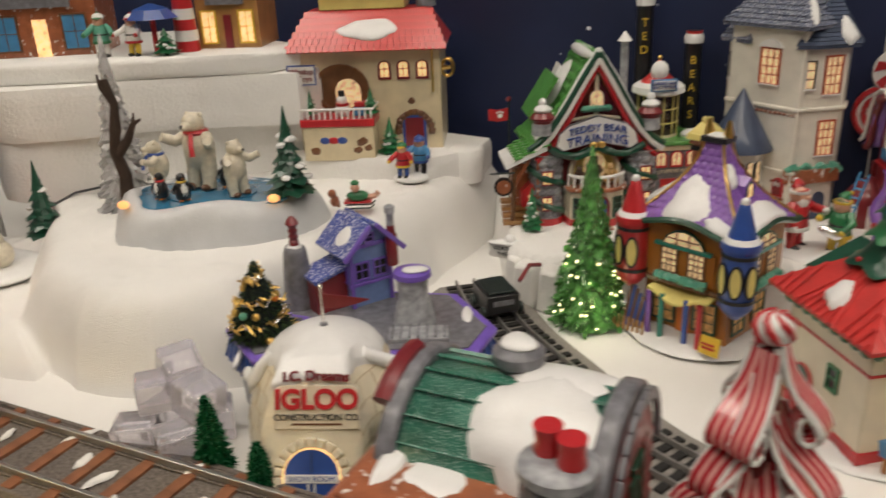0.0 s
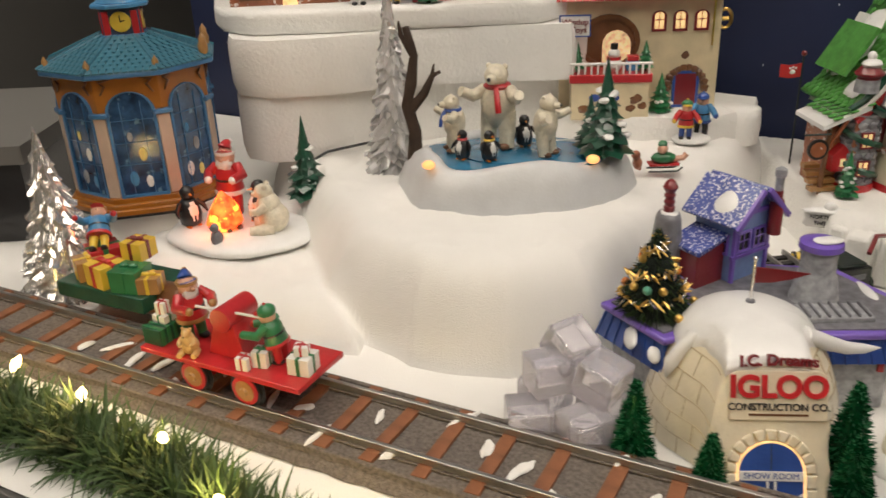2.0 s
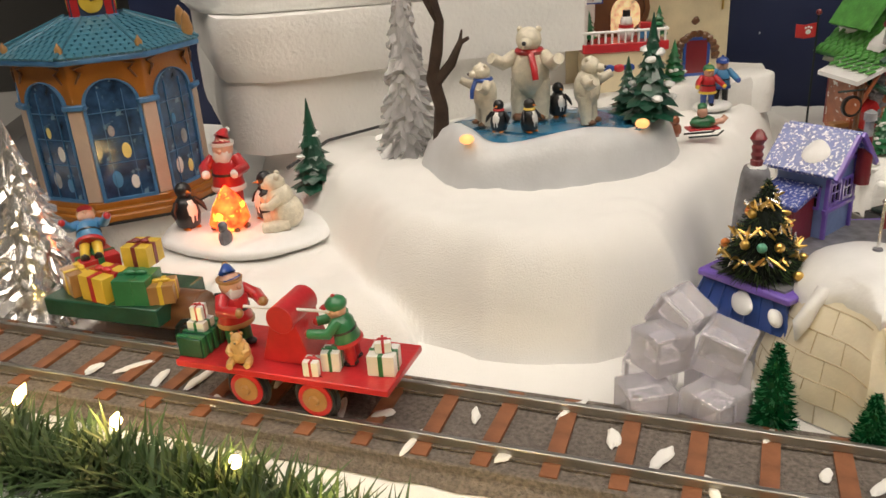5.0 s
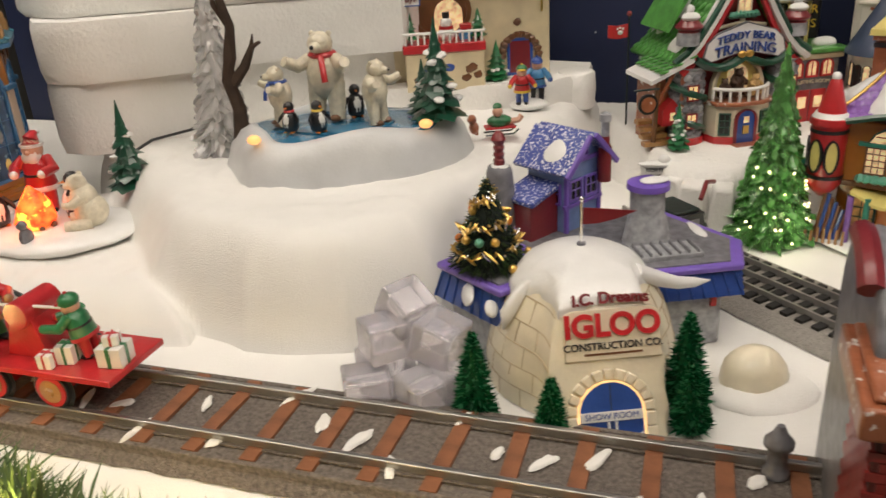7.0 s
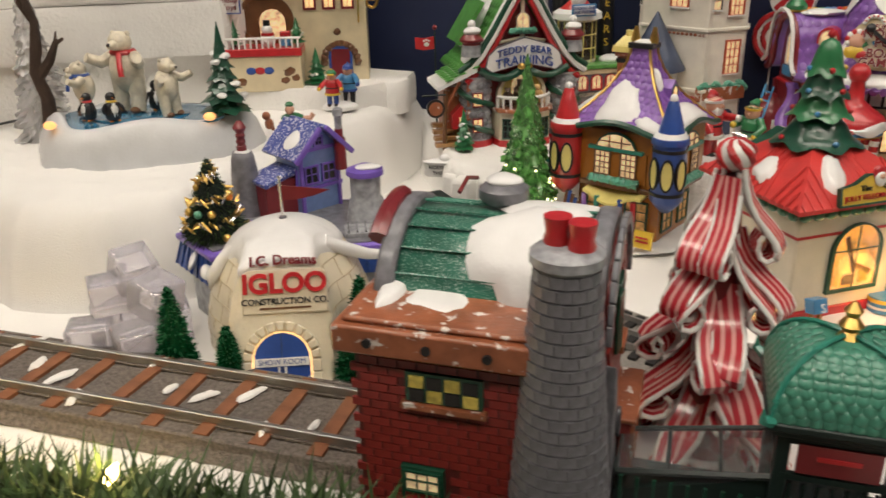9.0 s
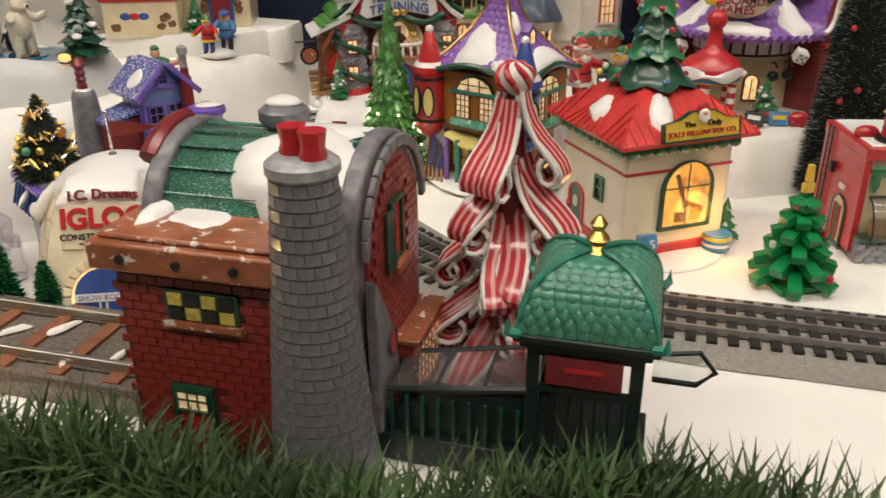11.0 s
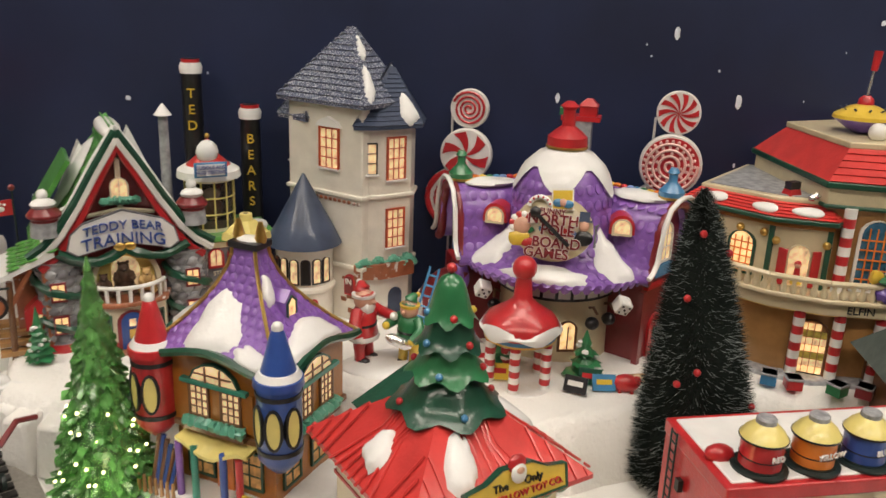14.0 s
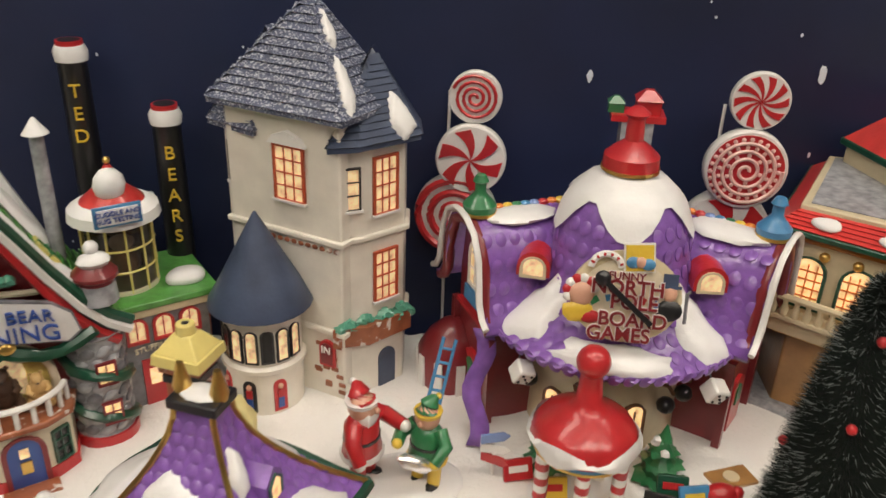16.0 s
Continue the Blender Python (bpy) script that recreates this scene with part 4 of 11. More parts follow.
for i in range(8):
    for row in range(9):
        q = row / 9
        rr = float(np.interp(q, [0, 0.46, 1], [0.0885, 0.060, 0.027]))
        zz = PVZ + float(np.interp(q, [0, 0.46, 1], [0.003, 0.014, 0.0275]))
        apo, half = (rr - 0.004) * math.cos(radians(22.5)), (rr - 0.004) * math.sin(radians(22.5))
        cnt = max(2, int(2 * half / 0.0064))
        for k in range(cnt):
            ob = new("roof_tile", tile_me)
            ob.parent = pv
            ob.matrix_local = pose(0, 0, 0, 0, 0, 45 * i) @ pose(apo, ((k + 0.5) / cnt * 2 - 1) * half, zz + 0.0012, 0, 22, 0) @ pose(0, 0, 0, 0, 0, 90)
    c = radians(22.5 + 45 * i)
    part("hip_ridge", B().tube([(0.089 * math.cos(c), 0.089 * math.sin(c), PVZ + 0.005), (0.060 * math.cos(c), 0.060 * math.sin(c), PVZ + 0.016), (0.026 * math.cos(c), 0.026 * math.sin(c), PVZ + 0.029)], 0.0016, ROOFBLUE, 6), pv)
cup = part("cupola", B().box((0.036, 0.036, 0.028), (0, 0, PVZ + 0.026), NAVY).box((0.041, 0.041, 0.004), (0, 0, PVZ + 0.025), PVBLUE), pv, "dark cupola with yellow clocks", bevel=0.001)
for a in (0, 90, 180, 270):
    m_ = pose(0, 0, 0, 0, 0, a)
    for s in (-1, 1):
        part("red_panel", B().box((0.006, 0.002, 0.022), (s * 0.0135, -0.0182, PVZ + 0.029), RED), cup, m=m_)
    ck = part("clock_face", B().lathe([(0.0098, 0), (0.0098, 0.0015), (0.0085, 0.002)], (0, 0, 0), GOLDY, 24, rx=90), cup, "yellow clock face", m=m_ @ pose(0, -0.0182, PVZ + 0.041))
    part("clock_hand", B().box((0.0009, 0.0008, 0.0062), (0, -0.0025, 0), BLACK), ck)
    part("clock_hand", B().box((0.0009, 0.0008, 0.0046), (0, -0.0025, 0), BLACK, ry=70), ck)
part("cupola_roof", B().prism(octa(0.0290), 0.004, SKYBLUE, pose(0, 0, PVZ + 0.054)).lathe([(0.024, PVZ + 0.058), (0.016, PVZ + 0.068), (0.004, PVZ + 0.076), (0.003, PVZ + 0.084)], (0, 0, 0), SKYBLUE, 16), pv, bevel=0.001)
for k, a in enumerate((-157.5, -112.5, -67.5, -22.5, 22.5, 67.5)):
    c = radians(a)
    part("finial", B().lathe([(0.0045, 0), (0.0052, 0.008), (0.0035, 0.013), (0.0036, 0.016), (0.0005, 0.021)] if k in (3, 4) else [(0.0028, 0), (0.0032, 0.005), (0.0012, 0.008), (0.0004, 0.010)], (0, 0, 0), TAN, 10), pv, "golden brown finial", m=pose(0.080 * math.cos(c), 0.080 * math.sin(c), PVZ + 0.006))

# ---- silver tree, campfire group ----
lumpy_tree("silver_tree", "tabletop tree of crinkled silver foil leaves", pose(-0.664, 0.752, 0.0), 0.158, 0.042, SILVER, 20, 22, 4)
CMP = pose(-0.502, 0.788, 0.041, 0, 0, -15)
b = B().ball(1, (0, 0, 0), CSNOW, 0.076, 0.058, 0.012, 28)
b.v = [(x * (1 + 0.12 * noise.noise(Vector((x, y, 0)) * 30)), y * (1 + 0.12 * noise.noise(Vector((y, x, 2)) * 30)), min(z, 0.0085)) for x, y, z in b.v]
camp = thing("campfire_base", "white snowy base with a glowing campfire of logs", "figurine base", CMP)
part("snow_base", b, camp, smooth=60)
for k in range(7):
    a = k * 0.9
    part("log", B().tube([(0.016 * math.cos(a), 0.014 * math.sin(a), 0.010), (0.003 * math.cos(a + 2), 0.003 * math.sin(a + 2), 0.016)], 0.0028, BROWN, 7), camp, "dark brown log", m=pose(-0.008, -0.012, 0))
b = B().lathe([(0.014, 0.010), (0.017, 0.016), (0.014, 0.028), (0.008, 0.038), (0.001, 0.046)], (0, 0, 0), FIRE, 14)
b.v = [(x * (1 + 0.35 * noise.noise(Vector((x, y, z)) * 120)), y * (1 + 0.35 * noise.noise(Vector((y, x, z)) * 120)), z) for x, y, z in b.v]
part("flame", b, camp, "glowing orange-red flames", m=pose(-0.008, -0.012, 0), smooth=20)
lamp = bpy.data.lights.new("fire_glow", "POINT")
lamp.energy, lamp.color, lamp.shadow_soft_size = 0.035, (1.0, 0.3, 0.08), 0.012
new("fire_glow", lamp).matrix_world = CMP @ pose(-0.008, -0.034, 0.03)
doll("santa_figurine", "red-coated Santa figurine standing behind the campfire", CMP @ pose(-0.022, 0.026, 0.008, 0, 0, 6), 0.074, RED, RED, RED, beard=True, trim=WHITE, arms=((-0.16, -0.26, 0.56), (0.18, -0.26, 0.56)))
penguin("penguin_figurine", "black and white penguin figurine toasting at a campfire", CMP @ pose(-0.046, -0.012, 0.008, 0, 0, 60), 0.042)
penguin("penguin_figurine", "penguin figurine with yellow chest behind the fire", CMP @ pose(0.018, 0.012, 0.008, 0, 0, -40), 0.044)
bear("polar_bear_figurine", "cream polar bear figurine sitting by the campfire", CMP @ pose(0.036, -0.006, 0.006, 0, 0, -70), 0.048, FUR, False)
b = B().ball(0.007, (0, 0, 0.007), STONE, 0.8, 1, 1.2, 9).ball(0.0045, (0, -0.002, 0.018), STONE, seg=8)
solid("seal_figurine", b, "small grey animal figurine in front of the fire", "figurine", CMP @ pose(0.0, -0.042, 0.004))
pine("pine_tree", "dark green moulded pine tree with snowy boughs", pose(-0.442, 0.835, 0.050), 0.085, 0.022, kind_snow=7, group="moulded pines", seed=2)

# ---- pond ----
PDP = pose(-0.240, 0.778, 0.080, 0, 0, -4)
pond = thing("skating_pond", "blue ice pond in a raised white snow rim", "pond", PDP)
v, f, seg = [], [], 56
rings = [(1.06, -0.004), (1.055, 0.006), (0.99, 0.024), (0.90, 0.036), (0.82, 0.0405), (0.76, 0.040), (0.74, 0.034)]
for r, z in rings:
    for i in range(seg):
        a = 2 * math.pi * i / seg
        k = 1 + 0.05 * math.sin(3 * a + 1) + 0.035 * math.sin(5 * a) + (0.03 * math.sin(9 * a + 2) if r < 0.85 else 0)
        v.append((0.103 * r * k * math.cos(a), 0.066 * r * k * math.sin(a), z + (0.004 * math.sin(4 * a + 0.5) * (z / 0.04) if z > 0.01 else 0)))
f = [(k * seg + i, k * seg + (i + 1) % seg, (k + 1) * seg + (i + 1) % seg, (k + 1) * seg + i) for k in range(len(rings) - 1) for i in range(seg)]
part("snow_rim", B().put(v, f, PONDRIM), pond, smooth=70)
w = [(0.1 * math.cos(2 * math.pi * i / 40) * 0.86, 0.064 * math.sin(2 * math.pi * i / 40) * 0.86) for i in range(40)]
part("ice", B().prism(w, 0.003, PONDBLUE, pose(0, 0, 0.0335)), pond, "glossy blue ice")
part("turntable", B().lathe([(0.046, 0.0), (0.046, 0.0010), (0.044, 0.0014)], (0, 0, 0.0365), PONDBLUE, 36, sy=0.72), pond)
for x, y, mm in ((-0.07, -0.045, ORANGE), (0.072, -0.032, GOLDY)):
    part("lamp_bulb", B().ball(0.005, (x, y, 0.040), mat("amber_bulb", (0.9, 0.45, 0.15), 0.3, glow=1.2, bump=0), 1.2, 1, 0.8, 10), pond, "small glowing amber bulb")
bear("polar_bear_figurine", "tall white polar bear figurine skating with a striped scarf", PDP @ pose(-0.012, 0.014, 0.038, 0, 0, -20), 0.078, FUR, True, RED)
bear("polar_bear_figurine", "white polar bear cub figurine skating", PDP @ pose(0.032, -0.012, 0.038, 0, 0, 60), 0.055, FUR)
bear("polar_bear_figurine", "white polar bear cub figurine in a blue hat skating", PDP @ pose(-0.052, 0.004, 0.038, 0, 0, -70), 0.052, FUR, True, BLUE)
penguin("penguin_figurine", "small penguin figurine skating with a yellow scarf", PDP @ pose(-0.018, -0.026, 0.038, 0, 0, 40), 0.028, GOLDY)
penguin("penguin_figurine", "small penguin figurine skating on the pond", PDP @ pose(0.012, 0.018, 0.038, 0, 0, 20), 0.030)
penguin("penguin_figurine", "small penguin figurine with a red scarf on the ice", PDP @ pose(-0.042, -0.02, 0.038, 0, 0, -30), 0.027, RED)
pine("pine_tree", "dark green moulded pine tree with snowy boughs", pose(-0.157, 0.762, 0.110), 0.086, 0.024, group="moulded pines", kind_snow=9, seed=3)
pine("pine_tree", "small dark green moulded pine tree", pose(-0.166, 0.795, 0.110), 0.050, 0.016, group="moulded pines", kind_snow=5, seed=4)
b = B().tube([(0, 0, 0), (0.002, 0, 0.03), (-0.004, 0, 0.055), (0.0, 0, 0.075), (0.004, 0, 0.10), (-0.002, 0, 0.125)], [0.0075, 0.0062, 0.0056, 0.0058, 0.0042, 0.003], DKBROWN, 10)
b.tube([(0.0, 0, 0.052), (0.012, -0.002, 0.066), (0.020, -0.002, 0.082), (0.028, -0.002, 0.086)], [0.0048, 0.004, 0.003, 0.0012], DKBROWN, 8)
b.tube([(0.020, -0.002, 0.082), (0.022, -0.002, 0.093)], [0.0022, 0.0008], DKBROWN, 6)
b.tube([(0.003, 0, 0.10), (-0.006, 0, 0.118), (-0.008, 0, 0.13)], [0.003, 0.002, 0.0008], DKBROWN, 6)
solid("bare_tree", rough(b, 0.0012, 160), "bare dark brown tree trunk with a forked branch", "tree", pose(-0.329, 0.79, 0.105))
lumpy_tree("crystal_tree", "clear acrylic crystal tree catching the light", pose(-0.352, 0.850, 0.078), 0.185, 0.030, CLEAR, 26, 17, 8, heart=0.10)

# ---- figures on the hill ----
b = B().ball(0.017, (0, 0, 0.002), CSNOW, 1.2, 0.8, 0.35, 14)
solid("figurine_base", b, "small white oval snow base", "figurine base", pose(-0.047, 0.895, 0.0875))
doll("child_figurine", "child figurine in a red coat with yellow hair", pose(-0.055, 0.89, 0.0915, 0, 0, -10), 0.042, RED, BLUE, GREEN, "cap", trim=GOLDY)
doll("boy_figurine", "boy figurine in blue coat and cap", pose(-0.036, 0.903, 0.0915, 0, 0, -15), 0.046, SKYBLUE, BLACK, BLUE, "cap", trim=BLUE)
SLD = pose(-0.097, 0.797, 0.089, 0, 0, 0)
sd = thing("toy_sled", "small red sled with dark runners", "sled", SLD)
part("seat", B().box((0.028, 0.013, 0.002), (0, 0, 0.006), RED), sd, bevel=0.0005)
for s in (-1, 1):
    part("runner", B().tube([(-0.014, s * 0.006, 0.001), (0.012, s * 0.006, 0.001), (0.017, s * 0.006, 0.005)], 0.0009, IRON, 6), sd)
b = B().ball(0.008, (0, 0, 0.0125), GREEN, 1.5, 0.9, 0.75, 10).ball(0.005, (-0.002, -0.003, 0.022), SKIN, seg=8).ball(0.0045, (-0.002, -0.002, 0.0265), GREEN, 1, 1, 0.8, 8)
b.tube([(0.008, 0, 0.011), (0.018, 0, 0.012), (0.021, 0, 0.016)], 0.0028, SKIN, 7)
solid("sledding_child_figurine", b, "child figurine in green lying on a red sled", "figurine", SLD)
b = B().ball(0.006, (0, 0, 0.008), TERRA, 0.8, 1.2, 1.0, 9).ball(0.0045, (-0.002, -0.002, 0.0165), TERRA, seg=8).tube([(0.003, 0.004, 0.006), (0.003, 0.004, 0.0)], 0.0018, TERRA, 6)
solid("dog_figurine", b, "small brown dog figurine beside the sled", "figurine", SLD @ pose(-0.024, 0.0, 0.0))

# ---- igloo and its shop ----
IGP = pose(-0.097, 0.531, 0.0, 0, 0, -3)
ig = thing("igloo_shop", "cream ceramic igloo building with lit doorway and sign", "building", IGP)
JOINT = glaze("igloo_joint", (0.50, 0.40, 0.24), 0.4, var=0.15)
DOME = [(0.000, 0.0625), (0.018, 0.0620), (0.036, 0.0580), (0.052, 0.0525), (0.066, 0.0445), (0.077, 0.0335), (0.084, 0.0205), (0.0875, 0.0060), (0.088, 0.0010)]
PORCH_LEAN = 0.40


def igloo_radius(a, z):
    """Distance of the moulded shell from its axis; a runs from the front, the porch swells out of the dome."""
    r = float(np.interp(z, [p_[0] for p_ in DOME], [p_[1] for p_ in DOME]))
    c, s = math.cos(a), abs(math.sin(a))
    if c > 0.2 and z < 0.0845:
        half = 0.0345 - 0.34 * max(0.0, z - 0.046)
        porch = min((0.084 - PORCH_LEAN * z - 1.6 * max(0.0, z - 0.074)) / c, half / max(s, 1e-3))
        d = max(0.0, 0.016 - abs(r - porch))
        r = max(r, porch) + d * d / 0.064
    return r


def igloo_point(a, z, out=0.0):
    r = igloo_radius(a, z) + out
    return (r * math.sin(a), -r * math.cos(a), z)


seg, v = 120, []
levels = [0.0, 0.006, 0.012, 0.018, 0.024, 0.03, 0.036, 0.042, 0.048, 0.054, 0.06, 0.065, 0.07, 0.0735, 0.077, 0.08, 0.0822, 0.084, 0.0856, 0.087, 0.0876, 0.088]
for z in levels:
    v += [igloo_point(2 * math.pi * i / seg, z, 0.0006 * noise.noise(Vector((math.cos(i * 0.05236) * 4, math.sin(i * 0.05236) * 4, z * 60)))) for i in range(seg)]
f = [(k * seg + i, k * seg + (i + 1) % seg, (k + 1) * seg + (i + 1) % seg, (k + 1) * seg + i) for k in range(len(levels) - 1) for i in range(seg)] + [tuple((len(levels) - 1) * seg + i for i in range(seg))]
part("dome", B().put(v, f, IGLOO), ig, "cream block-pattern dome", smooth=60)
for k in range(5):
    z = 0.013 + 0.0135 * k
    for lo, hi in ((0.48, math.pi), (math.pi, 2 * math.pi - 0.48)):
        part("block_course", B().tube([igloo_point(lo + (hi - lo) * i / 30, z, -0.0001) for i in range(31)], 0.0005, JOINT, 5), ig)
for r in range(5):
    for c_ in range(16):
        a, z = 0.62 + (c_ + 0.5 * (r % 2)) * 0.32, 0.0065 + 0.0135 * r
        if a < 2 * math.pi - 0.6:
            part("block_joint", B().tube([igloo_point(a, z - 0.006, -0.0001), igloo_point(a, z, -0.0001), igloo_point(a, z + 0.006, -0.0001)], 0.0005, JOINT, 4), ig)


def front(x, z, out=0.0):
    """A pose on the leaning porch front."""
    return pose(x, -0.084 + PORCH_LEAN * z - out, z, -math.degrees(math.atan(PORCH_LEAN)), 0, 0)


dr = arch(0.037, 0.036, 14)
DOORM = front(0.0, 0.0, 0.0012)
for k in range(11):
    a0, a1 = math.pi * k / 11 + 0.03, math.pi * (k + 1) / 11 - 0.03
    pts = [(r_ * math.cos(a_), 0.0175 + r_ * math.sin(a_)) for r_, a_ in ((0.0200, a0), (0.0262, a0), (0.0262, (a0 + a1) / 2), (0.0262, a1), (0.0200, a1))]
    part("arch_block", B().upright(pts, 0.0045, (0, -0.0018, 0), IGLOO), ig, m=DOORM, bevel=0.0007)
for sx in (-1, 1):
    for k in range(2):
        part("arch_block", B().box((0.006, 0.005, 0.0082), (sx * 0.0231, 0.0004, 0.0003 + 0.0087 * k), IGLOO), ig, m=DOORM, bevel=0.0007)
# no lamp: the ring emits to imitate the bright reflection round the door
part("doorway", B().ring(dr, 0.0016, 0.003, (0, -0.0012, 0), LIT), ig, "doorway surround with a bright reflection put in as glow", m=DOORM)
dd = part("door", B().upright(dr, 0.003, (0, -0.0010, 0), BLUE), ig, "dark blue double door", m=DOORM)
part("door_band", B().box((0.0362, 0.001, 0.0056), (0, -0.0014, 0.0135), WHITE), dd)
part("door_split", B().box((0.0006, 0.0008, 0.034), (0, -0.0012, 0.001), NAVY), dd)
words("SHOW ROOM", 0.0050, facing(0, -0.0020, 0.0163), dd, BLUE, 0.0002)
for x in (-0.0022, 0.0022):
    part("door_pull", B().box((0.0014, 0.0010, 0.0075), (x, -0.0018, 0.0055), WHITE), dd)
for sx in (-1, 1):
    part("painted_snow", B().upright([(sx * 0.0178, 0.0006), (sx * 0.004, 0.0006), (sx * 0.008, 0.0036), (sx * 0.013, 0.0026), (sx * 0.0178, 0.0062)], 0.0006, (0, -0.0014, 0), WHITE), dd)
sg = part("sign_board", B().upright([(-0.0285, 0), (0.0285, 0), (0.0285, 0.027), (0.024, 0.030), (-0.024, 0.030), (-0.0285, 0.027)], 0.006, (0, -0.0010, 0), IVORY), ig, "cream sign board", bevel=0.0008, m=front(0.004, 0.0450, 0.0005))
words("IGLOO", 0.0182, facing(0, -0.0014, 0.0200), sg, RED, 0.0012, bold=0.035)
words("CONSTRUCTION CO.", 0.0059, facing(0, -0.0013, 0.0083), sg, BLACK, 0.0005, bold=0.012)
part("small_print", B().box((0.034, 0.0006, 0.0012), (0, -0.0012, 0.0032), BROWN), sg)
words("I.C. Dreams", 0.0092, front(0.004, 0.0790, 0.0018) @ pose(0, 0, 0, 90, 0, 0), ig, MAROON, 0.0016, bend=2, bold=0.025)


def dome_snow(u, q):
    """Over the crown: u round the axis, q from the rim of the cap to the top."""
    z = 0.056 + 0.0319 * max(0.0, min(1.0, q))
    return Vector(igloo_point(u, z, 0.0004))


cap_v, n_ = [], 72
for k in range(9):
    q = k / 8
    for i in range(n_):
        a = 2 * math.pi * i / n_
        low = 0.30 + 0.20 * noise.noise(Vector((math.cos(a) * 1.6, math.sin(a) * 1.6, 0.4))) + 0.10 * noise.noise(Vector((math.cos(a) * 5, math.sin(a) * 5, 2.0))) + 0.34 * max(0.0, math.cos(a)) ** 2
        w = low + (0.985 - low) * q
        p_ = dome_snow(a, w)
        thick = 0.0030 * math.sqrt(min(1.0, q * 3.0)) - (0.001 if k == 0 else 0)
        nrm = Vector((math.sin(a), -math.cos(a), 1.1)).normalized()
        cap_v.append(tuple(p_ + nrm * thick))
f = [(k * n_ + i, k * n_ + (i + 1) % n_, (k + 1) * n_ + (i + 1) % n_, (k + 1) * n_ + i) for k in range(8) for i in range(n_)] + [tuple(8 * n_ + i for i in range(n_))]
part("snow_cap", B().put(cap_v, f, CSNOW), ig, "white snow cap with a ragged edge", smooth=60)
b = B().tube([(0.030, -0.020, 0.078), (0.046, -0.014, 0.068), (0.060, -0.010, 0.062), (0.073, -0.006, 0.0585), (0.084, -0.003, 0.0575)], [0.005, 0.0052, 0.0042, 0.0030, 0.0005], CSNOW, 10)
part("snow_tongue", rough(b, 0.0015, 90), ig, smooth=70)
b = B().tube([(-0.036, -0.014, 0.074), (-0.044, -0.018, 0.066), (-0.051, -0.020, 0.056), (-0.054, -0.022, 0.046)], [0.0045, 0.0048, 0.0042, 0.0008], CSNOW, 10)
part("snow_tongue", rough(b, 0.0015, 90), ig, smooth=70)
part("flagpole", B().cyl(0.0011, 0.0009, 0.030, (0, 0, 0.089), SILVER, 8).cyl(0.003, 0.0026, 0.0015, (0, 0, 0.0895), STONE, 12).ball(0.0017, (0, 0, 0.120), SILVER, seg=8), ig, "thin metal flagpole")
part("flag", B().upright([(0, 0), (0, 0.011), (0.012, 0.0095), (0.034, 0.0062), (0.022, 0.0022), (0.010, 0.0)], 0.0010, (0.001, 0, 0.103), MAROON), ig, "dark red pennant")

PUP = pose(-0.096, 0.600, 0.0)
pu = thing("purple_workshop", "purple and blue ceramic workshop with snowy roofs", "building", PUP)


def grown(poly, d):
    cx, cy = sum(p_[0] for p_ in poly) / len(poly), sum(p_[1] for p_ in poly) / len(poly)
    return [(cx + (x - cx) * (1 + d / math.hypot(x - cx, y - cy)), cy + (y - cy) * (1 + d / math.hypot(x - cx, y - cy))) for x, y in poly]


def skirt(name, poly, z0, z1, d, material, label):
    n, lo, hi = len(poly), grown(poly, d), grown(poly, -d)
    v = [(*p_, z0) for p_ in lo] + [(*p_, z1) for p_ in hi]
    ob = part(name, B().put(v, [(i, (i + 1) % n, n + (i + 1) % n, n + i) for i in range(n)] + [tuple(range(n - 1, -1, -1)), tuple(range(n, 2 * n))], material), pu, label)
    for i in range(n):
        a, c_ = Vector((*lo[i], z0)), Vector((*lo[(i + 1) % n], z0))
        a2, c2 = Vector((*hi[i], z1)), Vector((*hi[(i + 1) % n], z1))
        cnt = max(3, int((c_ - a).length / 0.0085))
        nrm = (c_ - a).cross(a2 - a).normalized() * 0.0012
        for k in range(cnt + 1):
            e = k / cnt
            part("roof_seam", B().tube([a.lerp(c_, e) + nrm * 0.3, a2.lerp(c2, e) + nrm * 0.3], 0.0009, material, 5), ob)
    return ob


BODY = [(-0.050, -0.062), (0.108, -0.066), (0.124, -0.030), (0.094, 0.034), (-0.026, 0.056), (-0.050, 0.0)]
WINGP = [(-0.087, -0.020), (-0.055, -0.073), (-0.028, -0.060), (-0.024, -0.006), (-0.048, 0.004)]
part("base_wall", B().prism(grown(BODY, -0.010), 0.046, LTSTONE), pu, "grey stone ground floor", bevel=0.001)
part("wing_wall", B().prism(grown(WINGP, -0.008), 0.045, LTSTONE), pu, "grey stone side wing", bevel=0.001)
skirt("skirt_roof", BODY, 0.040, 0.059, 0.004, BLUE, "dark blue seamed skirt roof")
skirt("wing_roof", WINGP, 0.040, 0.062, 0.004, BLUE, "dark blue seamed wing roof")
part("ledge", B().prism(grown(BODY, 0.003), 0.005, VIOLET, pose(0, 0, 0.0575)), pu, "violet roof edge", bevel=0.0015)
part("wing_ledge", B().prism(grown(WINGP, 0.002), 0.005, VIOLET, pose(0, 0, 0.0605)), pu, "violet roof edge", bevel=0.0015)
part("deck_top", B().prism(grown(BODY, -0.006), 0.002, STONE, pose(0, 0, 0.0615)), pu)
part("wing_deck", B().prism(grown(WINGP, -0.006), 0.002, STONE, pose(0, 0, 0.0650)), pu)
TWM = pose(0.016, 0.036, 0, 0, 0, 34)
